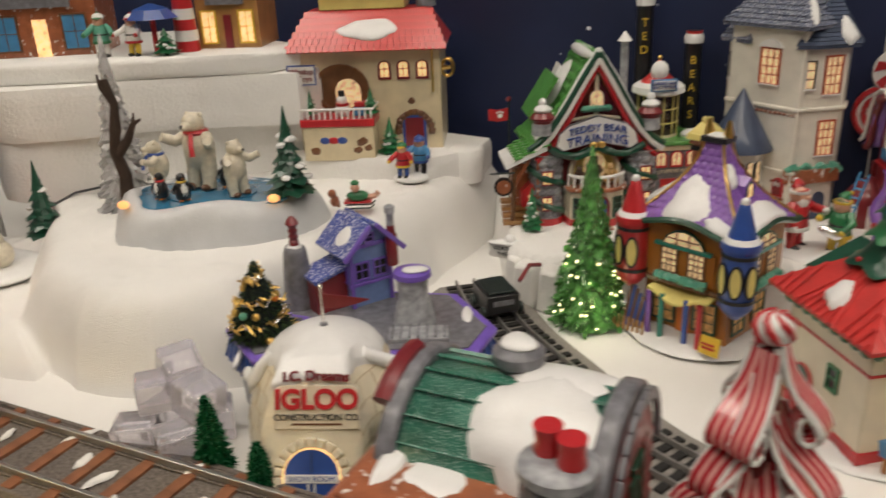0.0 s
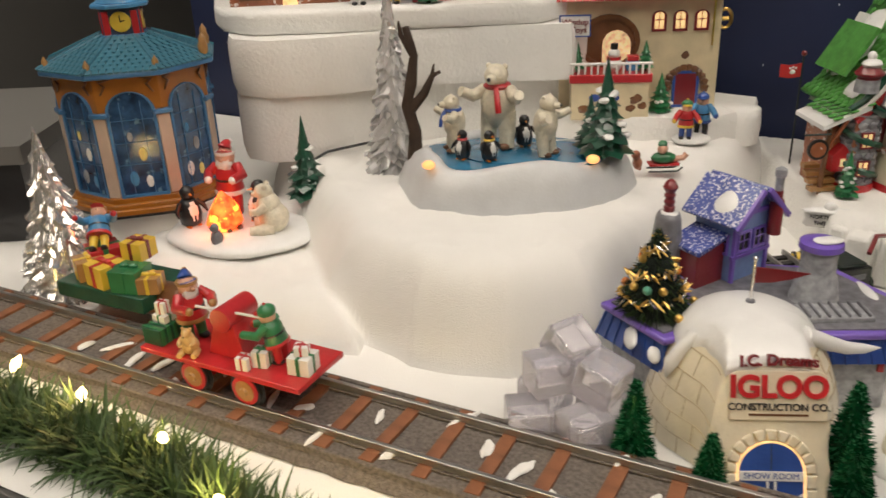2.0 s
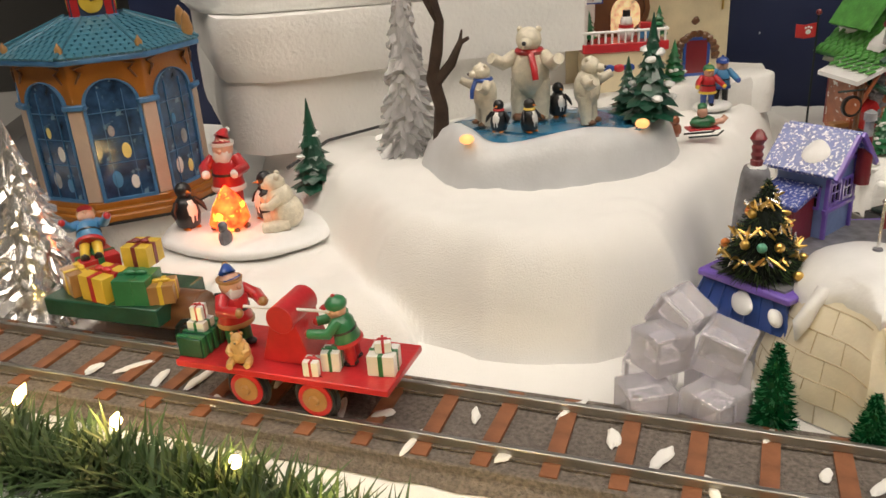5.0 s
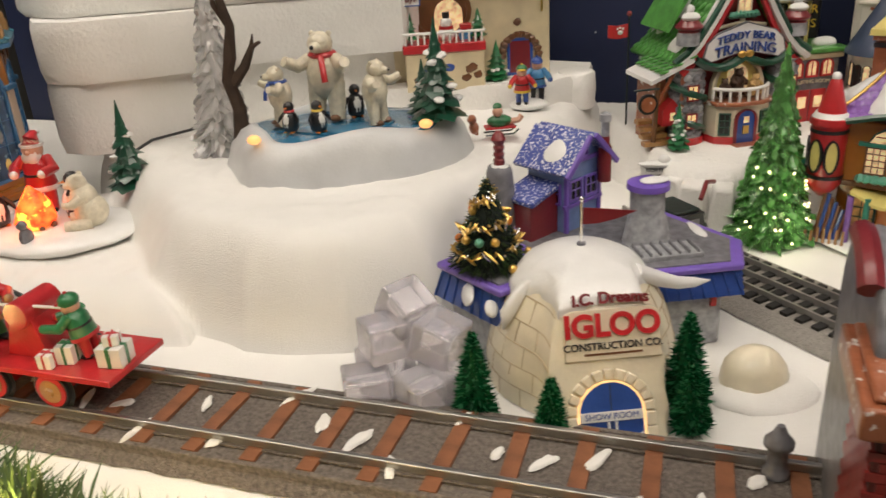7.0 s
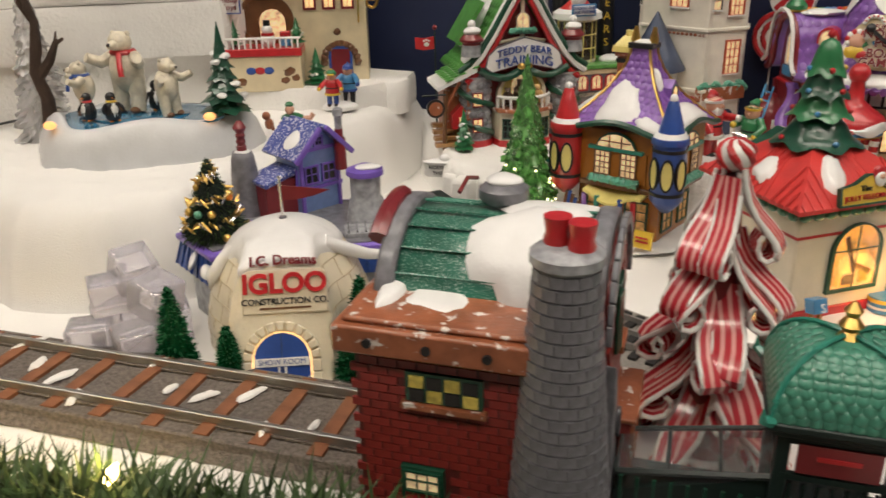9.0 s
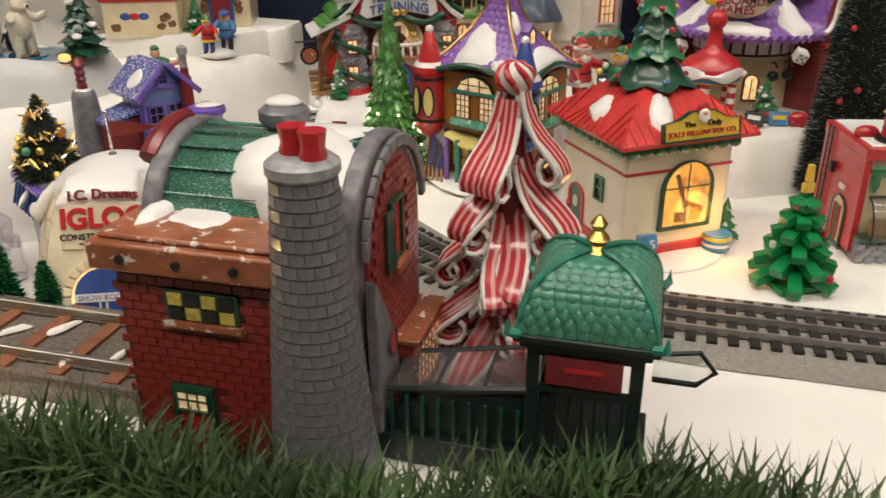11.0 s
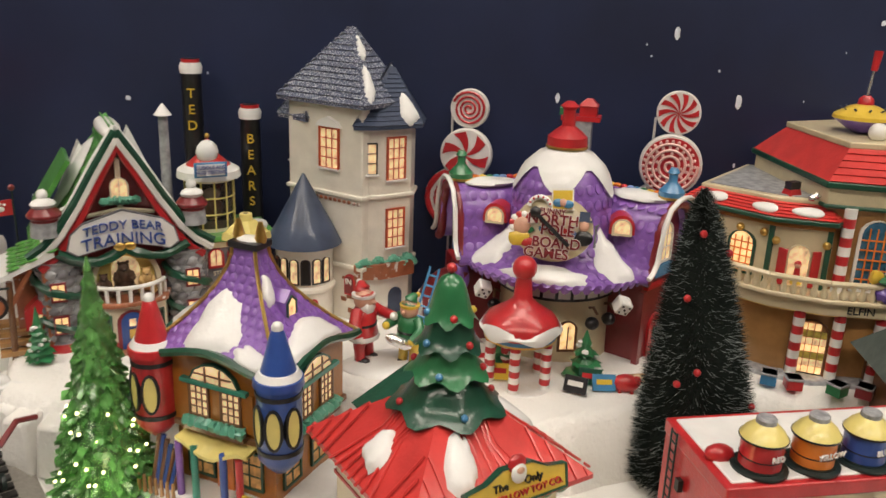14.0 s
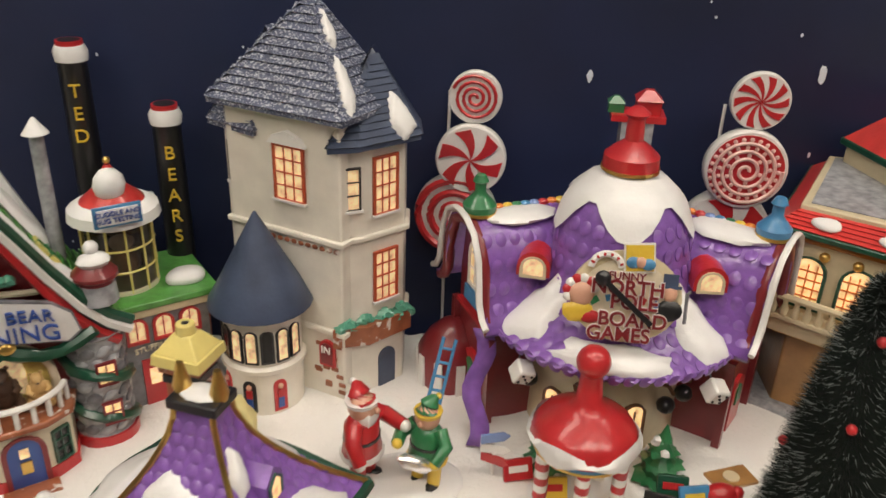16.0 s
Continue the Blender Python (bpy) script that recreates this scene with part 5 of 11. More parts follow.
tw = part("tower_wall", B().box((0.038, 0.036, 0.056), (0, 0, 0.060), LILAC), pu, "pale blue-violet tower", m=TWM)
part("gable", B().upright([(-0.0188, 0), (0.0188, 0), (0, 0.0190)], 0.036, (0, -0.018, 0.1155), LILAC), pu, m=TWM)
for s in (-1, 1):
    part("roof_slope", B().box((0.036, 0.052, 0.0035), (0, 0, 0), PURPLEFROST), pu, "frosted violet roof slope", bevel=0.001, m=TWM @ pose(s * 0.0135, -0.001, 0.1215, 0, s * 45, 0))
    part("bargeboard", B().box((0.036, 0.003, 0.0042), (0, 0, 0), VIOLET), pu, m=TWM @ pose(s * 0.0137, -0.0275, 0.1205, 0, s * 45, 0), bevel=0.0006)
snow_lump(pu, (-0.0042, 0.0275, 0.1278), (0.010, 0.010, 0.0022), 0, 0, 34).matrix_local = TWM @ pose(-0.0155, -0.006, 0.1232, 0, -45, 0)
for x, z, w, h in ((-0.0085, 0.088, 0.011, 0.013), (0.0085, 0.088, 0.011, 0.013), (0.0, 0.119, 0.006, 0.006)):
    window(tw, x, -0.0182, z, rect(w, h), VIOLET, DARKPANE, bars=(1, 1), wide=0.0016)
    window(tw, -0.0192, x * 1.0, z - 0.002, rect(w * 0.8, h), VIOLET, DARKPANE, rz=-90, bars=(1, 1), wide=0.0016) if z < 0.1 and x < 0 else None
for size, place in (((0.042, 0.003, 0.003), (0, -0.0185, 0.1145)), ((0.003, 0.003, 0.055), (-0.018, -0.0185, 0.062)), ((0.003, 0.003, 0.055), (0.018, -0.0185, 0.062)), ((0.042, 0.003, 0.003), (0, -0.0185, 0.082)), ((0.003, 0.040, 0.003), (-0.0195, 0, 0.1145))):
    part("beam", B().box(size, place, VIOLET), tw, bevel=0.0004)
part("side_shed", B().box((0.030, 0.026, 0.032), (0, 0, 0.062), MAROON), pu, "dark red side shed", bevel=0.0008, m=pose(-0.012, 0.020, 0, 0, 0, 34))
part("shed_roof", B().box((0.034, 0.032, 0.004), (0, 0, 0.094), PURPLEFROST, ry=-14), pu, bevel=0.0008, m=pose(-0.012, 0.020, 0, 0, 0, 34))
part("stone_chimney", rough(B().lathe([(0.0135, 0.060), (0.0115, 0.090), (0.0095, 0.112), (0.0080, 0.116), (0.006, 0.1165)], (-0.035, 0.022, 0), STONE, 20), 0.0008, 160), pu, "grey stone chimney", smooth=60)
part("chimney_snow", B().ball(0.0075, (-0.035, 0.022, 0.1155), CSNOW, 1, 1, 0.35, 12), pu)
part("chimney_pot", B().lathe([(0.0040, 0.117), (0.0042, 0.121), (0.0032, 0.122), (0.0042, 0.125), (0.0032, 0.127), (0.0042, 0.130), (0.0032, 0.132), (0.0056, 0.136), (0.0036, 0.140), (0.0016, 0.142)], (-0.035, 0.022, 0), MAROON, 14), pu, "dark red ribbed chimney pot")
part("stove_pipe", B().lathe([(0.0050, 0), (0.0050, 0.026), (0.0034, 0.028), (0.0034, 0.034)], (0.044, 0.026, 0.096), MAROON, 14), pu, "dark red stove pipe")
part("pipe_cowl", B().lathe([(0.003, 0), (0.003, 0.010), (0.0042, 0.011), (0.0042, 0.016), (0.001, 0.018)], (0.044, 0.026, 0.130), LTSTONE, 12), pu, "pale grey cowl")
part("water_tank", rough(B().lathe([(0.0175, 0.062), (0.0135, 0.082), (0.0120, 0.084), (0.0120, 0.104)], (0.062, -0.016, 0), LTSTONE, 20), 0.0006, 160), pu, "stone silo with violet lid", smooth=40)
part("tank_lid", B().lathe([(0.0150, 0.103), (0.0145, 0.107), (0.004, 0.111), (0.001, 0.1115)], (0.062, -0.016, 0), VIOLET, 20), pu, "violet lid", smooth=40)
snow_lump(pu, (0.064, -0.020, 0.1095), (0.010, 0.007, 0.0022))
hatch = part("rooftop_panel", B().box((0.046, 0.022, 0.004), (0.066, -0.042, 0.063), LTSTONE), pu, "grey metal roof hatch", bevel=0.0006)
for k in range(7):
    part("hatch_rib", B().box((0.0012, 0.020, 0.002), (0.046 + 0.0066 * k, -0.042, 0.067), STONE), hatch)
for x, y, z, a, c_, rx, ry in ((-0.072, -0.050, 0.054, 0.007, 0.012, 0, -62), (-0.060, -0.070, 0.052, 0.005, 0.006, 50, 0), (0.104, -0.010, 0.062, 0.005, 0.018, 0, 10)):
    snow_lump(pu, (x, y, z), (a, c_, 0.0028), rx, ry, 0)
part("door", B().upright(rect(0.016, 0.03), 0.002, (0.074, -0.0500, 0.0), DKGREEN), pu)
part("blue_lantern", B().box((0.004, 0.004, 0.008), (0.094, -0.060, 0.030), RED), pu)
XMP = pose(-0.151, 0.564, 0.0665)
xm = brush_tree("christmas_tree", "small dark green tree with gold tinsel and baubles", XMP, 0.060, 0.026, BRISTLE, NEEDLE, 2600, 21, length=0.010, width=0.0006, share=0.4)
rn = random.Random(9)
b = B()
for k in range(150):
    q = k / 150
    a, rr = q * 21, (0.0275 + rn.uniform(-0.003, 0.002)) * (1 - q) ** 0.8
    d_ = Vector((rn.uniform(-1, 1), rn.uniform(-1, 1), rn.uniform(-1, 1))) * 0.004
    p_ = Vector((rr * math.cos(a), rr * math.sin(a), 0.004 + 0.054 * q + rn.uniform(-0.002, 0.002)))
    b.tube([p_ - d_, p_, p_ + d_], [0.0004, 0.0012, 0.0004], GOLD if k % 4 else SILVER, 4)
part("tinsel", b, xm, "gold and silver tinsel", smooth=0)
for k in range(14):
    q, a = (k % 5) / 6, k * 2.4
    part("bauble", B().ball(0.0032, (0.0275 * (1 - q) * math.cos(a), 0.0275 * (1 - q) * math.sin(a), 0.007 + 0.050 * q), (GOLD, ORANGE, GOLD, COPPER)[k % 4], seg=10), xm)

# ---- ice cubes, tinsel trees, small snow heap ----
def cube(m, s, k):
    b = B().box((s, s * 0.95, s * 0.9), (0, 0, 0), ICE)
    ob = solid("ice_cube", b, "clear lilac-tinted plastic ice cube", "ice cube", m, group="pile of ice cubes", bevel=s * 0.07, smooth=50)
    return ob


for k, (x, y, z, s, rz, rx) in enumerate(((-0.240, 0.512, 0.0, 0.030, 5, 0), (-0.204, 0.498, 0.0, 0.031, 28, 0), (-0.226, 0.545, 0.0, 0.032, 60, 0), (-0.188, 0.532, 0.0, 0.030, 15, 0), (-0.226, 0.527, 0.029, 0.028, 20, 0), (-0.194, 0.520, 0.028, 0.030, 52, 14), (-0.214, 0.546, 0.044, 0.028, 35, 30))):
    cube(pose(x, y, z, rx, 0, rz), s, k)
for k, (x, y, h, r) in enumerate(((-0.176, 0.485, 0.060, 0.0140), (-0.136, 0.455, 0.042, 0.0110), (-0.054, 0.450, 0.042, 0.0125), (-0.046, 0.476, 0.062, 0.0150))):
    brush_tree("tinsel_tree", "shiny green tinsel tree standing in snow", pose(x, y, 0), h, r, TINSEL, GREEN, 1300, 30 + k, length=0.008, width=0.0011, share=0.3, group="green tinsel trees", droop=-0.2, power=0.65)
b = B().ball(1, (0, 0, 0.004), IGLOO, 0.022, 0.020, 0.026, 18)
solid("plaster_mound", rough(b, 0.002, 60), "smooth cream snow heap beside the igloo", "snow heap", pose(0.003, 0.487, -0.003), smooth=70)
b = B().ball(1, (0, 0, 0), SNOW, 0.036, 0.026, 0.009, 18)
solid("snow_drift", rough(b, 0.002, 60), "low drift of white cotton snow", "snow", pose(0.006, 0.478, -0.002), smooth=70)
b = B().lathe([(0.007, 0), (0.007, 0.003), (0.005, 0.005), (0.0052, 0.016), (0.0075, 0.018), (0.0075, 0.021), (0.004, 0.025), (0.002, 0.03)], (0, 0, 0), STONE, 14)
solid("lamp_post_stub", b, "small grey metal post at the track's end", "post", at(-0.197, 0.338, 0.012), smooth=50)

# ---- brick station ----
BKP = at(-0.177, 0.244, 0.0)
bk = thing("brick_station", "red brick ceramic station with green barrel roof and grey chimney", "building", BKP)
Wb, Db, Hb = 0.086, 0.054, 0.108
part("wall", B().box((Wb - 0.004, Db - 0.004, Hb), (Wb / 2, Db / 2, 0), MORTAR), bk)
bmesh_brick = B().box((0.0088, 0.002, 0.0040), (0, 0, 0), BRICK).done("brick")
rows, cols = 23, 9
for r in range(rows):
    for c in range(cols):
        off = 0.0048 if r % 2 else 0.0
        x = 0.004 + c * 0.0096 + off
        if x > Wb - 0.002:
            continue
        z = 0.001 + r * 0.0047
        if 0.024 < x < 0.048 and z < 0.046 or 0.026 < x < 0.066 and 0.082 < z < 0.099:
            continue
        ob = new("brick", bmesh_brick)
        ob.parent = bk
        ob.matrix_local = pose(x, 0.0022, z)
for r in range(rows):
    ob = B()
    for c in range(5):
        y = 0.006 + c * 0.0096 + (0.0048 if r % 2 else 0)
        ob.box((0.002, 0.0088, 0.0040), (0.0022, y, 0.001 + r * 0.0047), BRICK)
    tagged(part("brick_course", ob, bk), kind="stuff")
rf = B().box((Wb + 0.012, Db + 0.012, 0.014), (Wb / 2, Db / 2, Hb), TERRA).box((Wb + 0.004, Db + 0.004, 0.003), (Wb / 2, Db / 2, Hb + 0.014), TERRA)
part("roof", rf, bk, "orange-brown carved wooden roof slab", bevel=0.0022)
for x in (0.012, 0.04, 0.068):
    part("beam_end", B().cyl(0.0022, 0.0022, 0.002, (x, -0.0055, Hb + 0.007), BLACK, 10, rx=90), bk)
drift(bk, lambda u, q: (u, q, Hb + 0.0172), 0.012, 0.030, 0.008, 0.022, 0.0034, 0.4)
drift(bk, lambda u, q: (u, q, Hb + 0.0172), 0.072, 0.046, 0.024, 0.010, 0.0034, 1.6)
drift(bk, lambda u, q: (u, q, Hb + 0.0170), 0.036, 0.026, 0.018, 0.014, 0.0012, 2.6)
wn = B()
for i in range(4):
    for j in range(2):
        wn.box((0.0070, 0.0012, 0.0060), (0.0328 + 0.0086 * i, -0.0004, 0.0848 + 0.0070 * j), DULLPANE if (i + j) % 2 else DARKPANE)
wf = part("window", B().box((0.037, 0.002, 0.0155), (0.0457, 0.001, 0.0838), DKGREEN).box((0.041, 0.004, 0.003), (0.0457, -0.0005, 0.0806), TERRA), bk, "checked yellow and black window")
part("pane", wn, wf)
dw = part("door", B().upright(rect(0.018, 0.028), 0.002, (0.034, -0.0002, 0.004), RED).ring(rect(0.018, 0.041), 0.0018, 0.003, (0.034, -0.0008, 0.004), DKGREEN), bk, "red front door in a green frame")
window(bk, 0.034, -0.0002, 0.034, rect(0.016, 0.010), DKGREEN, LITSOFT, bars=(2, 1))
part("step", B().box((0.032, 0.014, 0.010), (0.034, -0.010, -0.004), STONE), bk, bevel=0.001)
b = B()
for k in range(9):
    b.ball(0.006, (0.058 + 0.004 * (k % 4), -0.008 + 0.003 * (k % 3), 0.003 + 0.003 * (k % 2)), GREEN, 1, 1, 0.8, 7, lump=0.5)
part("shrub", b, bk)
# chimney
ch = part("chimney", B().lathe([(0.0245, 0), (0.0210, 0.04), (0.0165, 0.10), (0.0125, 0.159)], (0.099, 0.005, 0), DKSTONE, 20), bk, "round grey stone chimney", smooth=60)
stone_me = B().box((0.0088, 0.0034, 0.0050), (0, 0, 0), STONE, taper=0.94).done("stone")
for r in range(27):
    z = 0.002 + r * 0.0058
    rad = 0.0246 - 0.0122 * (z / 0.159) + 0.0008
    for c in range(15):
        a = 2 * math.pi * (c + 0.5 * (r % 2)) / 15
        ob = new("stone", stone_me)
        ob.parent = ch
        ob.matrix_local = pose(0.099, 0.005, z) @ pose(0, 0, 0, 0, 0, math.degrees(a)) @ pose(rad - 0.0010, 0, 0, 0, -2, 90)
        ob.scale = (rad / 0.0205 , 1, 1)
part("chimney_cap", B().lathe([(0.0130, 0.157), (0.0158, 0.160), (0.0158, 0.164), (0.0125, 0.1665)], (0.099, 0.005, 0), LTSTONE, 20), ch, "grey cap dusted with snow")
for x, y in ((-0.005, 0.003), (0.006, -0.002)):
    part("chimney_pot", B().lathe([(0.0054, 0.165), (0.0060, 0.168), (0.0050, 0.171), (0.0060, 0.178)], (0.099 + x, 0.005 + y, 0), RED, 14), ch, "red chimney pot")
# barrel-roofed hall behind
HX, HY, HL, HR = 0.006, 0.074, 0.102, 0.045
n = 14
pr = [(HR * 1.04 * math.cos(math.pi * i / n), 0.110 + HR * 0.95 * math.sin(math.pi * i / n)) for i in range(n + 1)]
v = [(HX + x0, HY - c, s) for x0 in (0, HL) for c, s in pr]
hall = part("barrel_roof", B().put(v, [(i, i + 1, n + 2 + i, n + 1 + i) for i in range(n)], FROSTTEAL), bk, "frosted green barrel roof under snow", smooth=60)
so = hall.modifiers.new("thick", "SOLIDIFY")
so.thickness = 0.004
part("hall_wall", B().box((HL - 0.006, HR * 2 - 0.006, 0.112), (HX + HL / 2, HY, 0), BRICK), bk)
for k in range(10):
    a = radians(12 + 17.3 * k)
    part("roof_rib", B().box((HL * 0.96, 0.0022, 0.0008), (HX + HL / 2, 0, 0), FROSTTEAL), hall, m=pose(0, HY - HR * 1.04 * math.cos(a), 0.1105 + HR * 0.965 * math.sin(a), 0, 0, 0) @ pose(0, 0, 0, 90 - math.degrees(a) if False else math.degrees(a) - 90, 0, 0))
for x0, mm, lab in ((HX - 0.004, STONE, "grey stone arch"), (HX + HL - 0.006, STONE, "grey stone arch")):
    gp = [(HR * 1.12 * math.cos(math.pi * i / n), 0.110 + HR * 1.06 * math.sin(math.pi * i / n)) for i in range(n + 1)] + [(-HR * 1.12, 0), (HR * 1.12, 0)]
    part("end_arch", B().upright(gp, 0.010, (0, 0, 0), mm), bk, lab, bevel=0.002, m=pose(x0 + 0.010 if x0 > 0.05 else x0, HY, 0, 0, 0, 90) @ pose(0, 0 if x0 > 0.05 else -0.010, 0))
ip = [(HR * 0.88 * math.cos(math.pi * i / n), 0.110 + HR * 0.82 * math.sin(math.pi * i / n)) for i in range(n + 1)] + [(-HR * 0.88, 0.01), (HR * 0.88, 0.01)]
ge = part("gable_wall", B().upright(ip, 0.003, (0, 0, 0), BRICK), bk, "red brick gable", m=pose(HX + HL + 0.006, HY, 0, 0, 0, 90))
gbrick = B().box((0.0086, 0.0016, 0.0038), (0, 0, 0), BRICK).done("brick")
for r in range(28):
    z = 0.046 + r * 0.0046
    lim = HR * 0.84 if z < 0.110 else HR * 0.84 * math.sqrt(max(0.0, 1 - ((z + 0.004 - 0.110) / (HR * 0.80)) ** 2))
    for c_ in range(-5, 6):
        x = c_ * 0.0092 + (0.0046 if r % 2 else 0.0)
        if abs(x) + 0.0043 < lim and not (abs(x) < 0.014 and 0.086 < z < 0.126):
            ob = new("brick", gbrick)
            ob.parent = ge
            ob.matrix_local = pose(x, -0.0006, z)
gw = part("window", B().ring(rect(0.014, 0.030), 0.0022, 0.004, (0, -0.0028, 0), DKGREEN).box((0.022, 0.006, 0.004), (0, -0.003, -0.005), TERRA), ge, "tall red window in a green frame", m=pose(0, 0, 0.092), bevel=0.0004)
part("pane", B().upright(rect(0.014, 0.030), 0.001, (0, -0.0008, 0), RED), gw)
part("shutter", B().box((0.010, 0.0016, 0.032), (0, 0, 0), DKGREEN), gw, "dark green open shutter", m=pose(-0.0150, -0.0034, -0.001, 0, 0, -8), bevel=0.0004)
for k in range(14):
    a_ = math.pi * (k + 0.5) / 14
    part("arch_stone", B().box((0.0098, 0.003, 0.0062), (0, 0, -0.0031), STONE), ge, m=pose(HR * 1.0 * math.cos(a_), -0.0016, 0.110 + HR * 0.94 * math.sin(a_), 0, math.degrees(-a_) + 90, 0), bevel=0.0008)
part("stone_shoulder", rough(B().upright([(-0.046, 0.0), (-0.010, 0.0), (-0.014, 0.040), (-0.024, 0.066), (-0.034, 0.084), (-0.046, 0.100)], 0.006, (0, -0.006, 0), STONE), 0.001, 120), ge, "grey stone shoulder beside the chimney", bevel=0.001)
for z in (0.022, 0.052):
    part("oval_window", B().upright(oval(0.009, 0.014), 0.001, (-0.028, -0.0072, z), RED).ring(oval(0.009, 0.014), 0.0012, 0.002, (-0.028, -0.0078, z), DKSTONE), ge, "small red oval window")
part("lower_wing", B().box((0.050, 0.012, 0.046), (0.016, -0.006, 0.0), BRICK).box((0.054, 0.016, 0.003), (0.016, -0.007, 0.046), TERRA), ge, "brick wing under the gable", bevel=0.0008)
window(ge, 0.014, -0.0125, 0.012, rect(0.04, 0.028), TERRA, LITSOFT, bars=(5, 4), wide=0.003)
part("red_trim", B().tube([(HX - 0.006, HY - HR * 1.05 * math.cos(radians(a)), 0.110 + HR * 1.02 * math.sin(radians(a))) for a in range(50, 106, 8)], 0.0055, MAROON, 8), bk, "red rope trim")
def barrel(u, q):
    a = radians(q * 100)
    return (HX + u * 0.1, HY - (HR * 1.04 + 0.001) * math.cos(a), 0.110 + (HR * 0.95 + 0.002) * math.sin(a))


drift(hall, barrel, 0.70, 0.55, 0.32, 0.46, 0.0035, 0.9)
drift(hall, barrel, 0.72, 1.05, 0.30, 0.25, 0.0025, 2.9)
ch2 = part("rear_chimney", B().lathe([(0.0125, 0.10), (0.0100, 0.125), (0.0095, 0.146), (0.0130, 0.149), (0.0130, 0.154), (0.009, 0.157)], (0.053, 0.086, 0.008), STONE, 16), bk, "grey stone rear chimney", smooth=50)
snow_lump(bk, (0.053, 0.086, 0.1660), (0.009, 0.009, 0.003))

# ---- green pavilion of the station ----
GPP = at(0.040, 0.297, 0.0)
gp_ = thing("green_kiosk", "dark green iron kiosk with a domed scalloped roof", "kiosk", GPP)
for sx in (-1, 1):
    for sy in (-1, 1):
        part("post", B().box((0.006, 0.006, 0.078), (sx * 0.023, sy * 0.023, 0), IRON), gp_, bevel=0.0006)
part("panel", B().box((0.034, 0.002, 0.015), (0, -0.0265, 0.060), MAROON).box((0.046, 0.003, 0.004), (0, -0.025, 0.074), IRON).box((0.046, 0.003, 0.003), (0, -0.025, 0.055), IRON), gp_, "dark red sign panel")
part("sign_bar", B().box((0.018, 0.0006, 0.0022), (0, -0.0278, 0.0675), RED), gp_)
part("lower_panel", B().box((0.046, 0.046, 0.022), (0, 0, 0), IRON), gp_)
for k in range(7):
    part("baluster", B().box((0.0016, 0.0016, 0.03), (-0.018 + 0.006 * k, -0.024, 0.022), IRON), gp_)
part("cornice", B().box((0.058, 0.058, 0.004), (0, 0, 0.078), IRON).box((0.064, 0.064, 0.004), (0, 0, 0.082), IRON), gp_, bevel=0.001)
n, v, f = 9, [], []
for k in range(n + 1):
    a = radians(90 * k / n)
    h = 0.030 * math.cos(a) ** 0.75 if k < n else 0.004
    for i in range(16):
        t = i / 16 * 4
        side, q = int(t), t - int(t)
        x, y = [(-1 + 2 * q, -1), (1, -1 + 2 * q), (1 - 2 * q, 1), (-1, 1 - 2 * q)][side]
        v.append((x * h, y * h, 0.086 + 0.030 * math.sin(a)))
f = [(k * 16 + i, k * 16 + (i + 1) % 16, (k + 1) * 16 + (i + 1) % 16, (k + 1) * 16 + i) for k in range(n) for i in range(16)] + [tuple(n * 16 + i for i in range(16))]
part("dome_roof", B().put(v, f, KIOSKROOF), gp_, "verdigris green domed roof", smooth=30)
scale_me = B().ball(0.0029, (0, 0, 0), KIOSKROOF, 1.0, 0.28, 1.1, 8).done("roof_scale")
for side in range(4):
    for k in range(9):
        a = radians(90 * (k + 0.4) / 10.5)
        h, z = 0.030 * math.cos(a) ** 0.75, 0.086 + 0.030 * math.sin(a)
        cnt = max(2, int(2 * h / 0.0054))
        for i in range(cnt):
            x = -h + 2 * h * (i + 0.5 + (0.25 if k % 2 else -0.25)) / cnt
            ob = new("roof_scale", scale_me)
            ob.parent = gp_
            ob.matrix_local = pose(0, 0, 0, 0, 0, 90 * side) @ pose(x, -h - 0.0003, z, -math.degrees(a), 0, 0)
for sx in (-1, 1):
    for sy in (-1, 1):
        part("roof_rib", B().tube([(sx * 0.030 * math.cos(radians(a)) ** 0.75, sy * 0.030 * math.cos(radians(a)) ** 0.75, 0.087 + 0.0305 * math.sin(radians(a))) for a in range(0, 89, 8)], 0.0013, TEAL, 6), gp_)
        part("corner_scroll", B().tube([(sx * 0.030, sy * 0.030, 0.086), (sx * 0.034, sy * 0.034, 0.088), (sx * 0.034, sy * 0.034, 0.094)], [0.003, 0.002, 0.0005], TEAL, 6), gp_)
part("finial", B().lathe([(0.006, 0.115), (0.003, 0.119), (0.0055, 0.122), (0.0025, 0.126), (0.004, 0.129), (0.001, 0.133)], (0, 0, 0), GOLD, 14), gp_, "brass finial")
# glazed stair canopy running to the station
v = [(-0.095, -0.018, 0.038), (-0.022, -0.022, 0.052), (-0.022, 0.018, 0.052), (-0.095, 0.018, 0.038)]
part("canopy_glass", B().put(v + [(x, y, z + 0.001) for x, y, z in v], [(0, 1, 2, 3), (4, 7, 6, 5), (0, 4, 5, 1), (2, 6, 7, 3)], GLASS), gp_, "clear canopy panes")
cf = B()
for q in (0, 0.33, 0.66, 1.0):
    x = -0.095 + 0.073 * q
    cf.tube([(x, -0.018 - 0.004 * q, 0.038 + 0.014 * q), (x, 0.018, 0.038 + 0.014 * q)], 0.0012, IRON, 5)
cf.tube([v[0], v[1]], 0.0018, IRON, 5).tube([v[3], v[2]], 0.0018, IRON, 5)
part("canopy_frame", cf, gp_)
part("base_plinth", B().box((0.13, 0.05, 0.016), (-0.035, 0.0, 0), IRON), gp_, "dark green iron base", bevel=0.001)
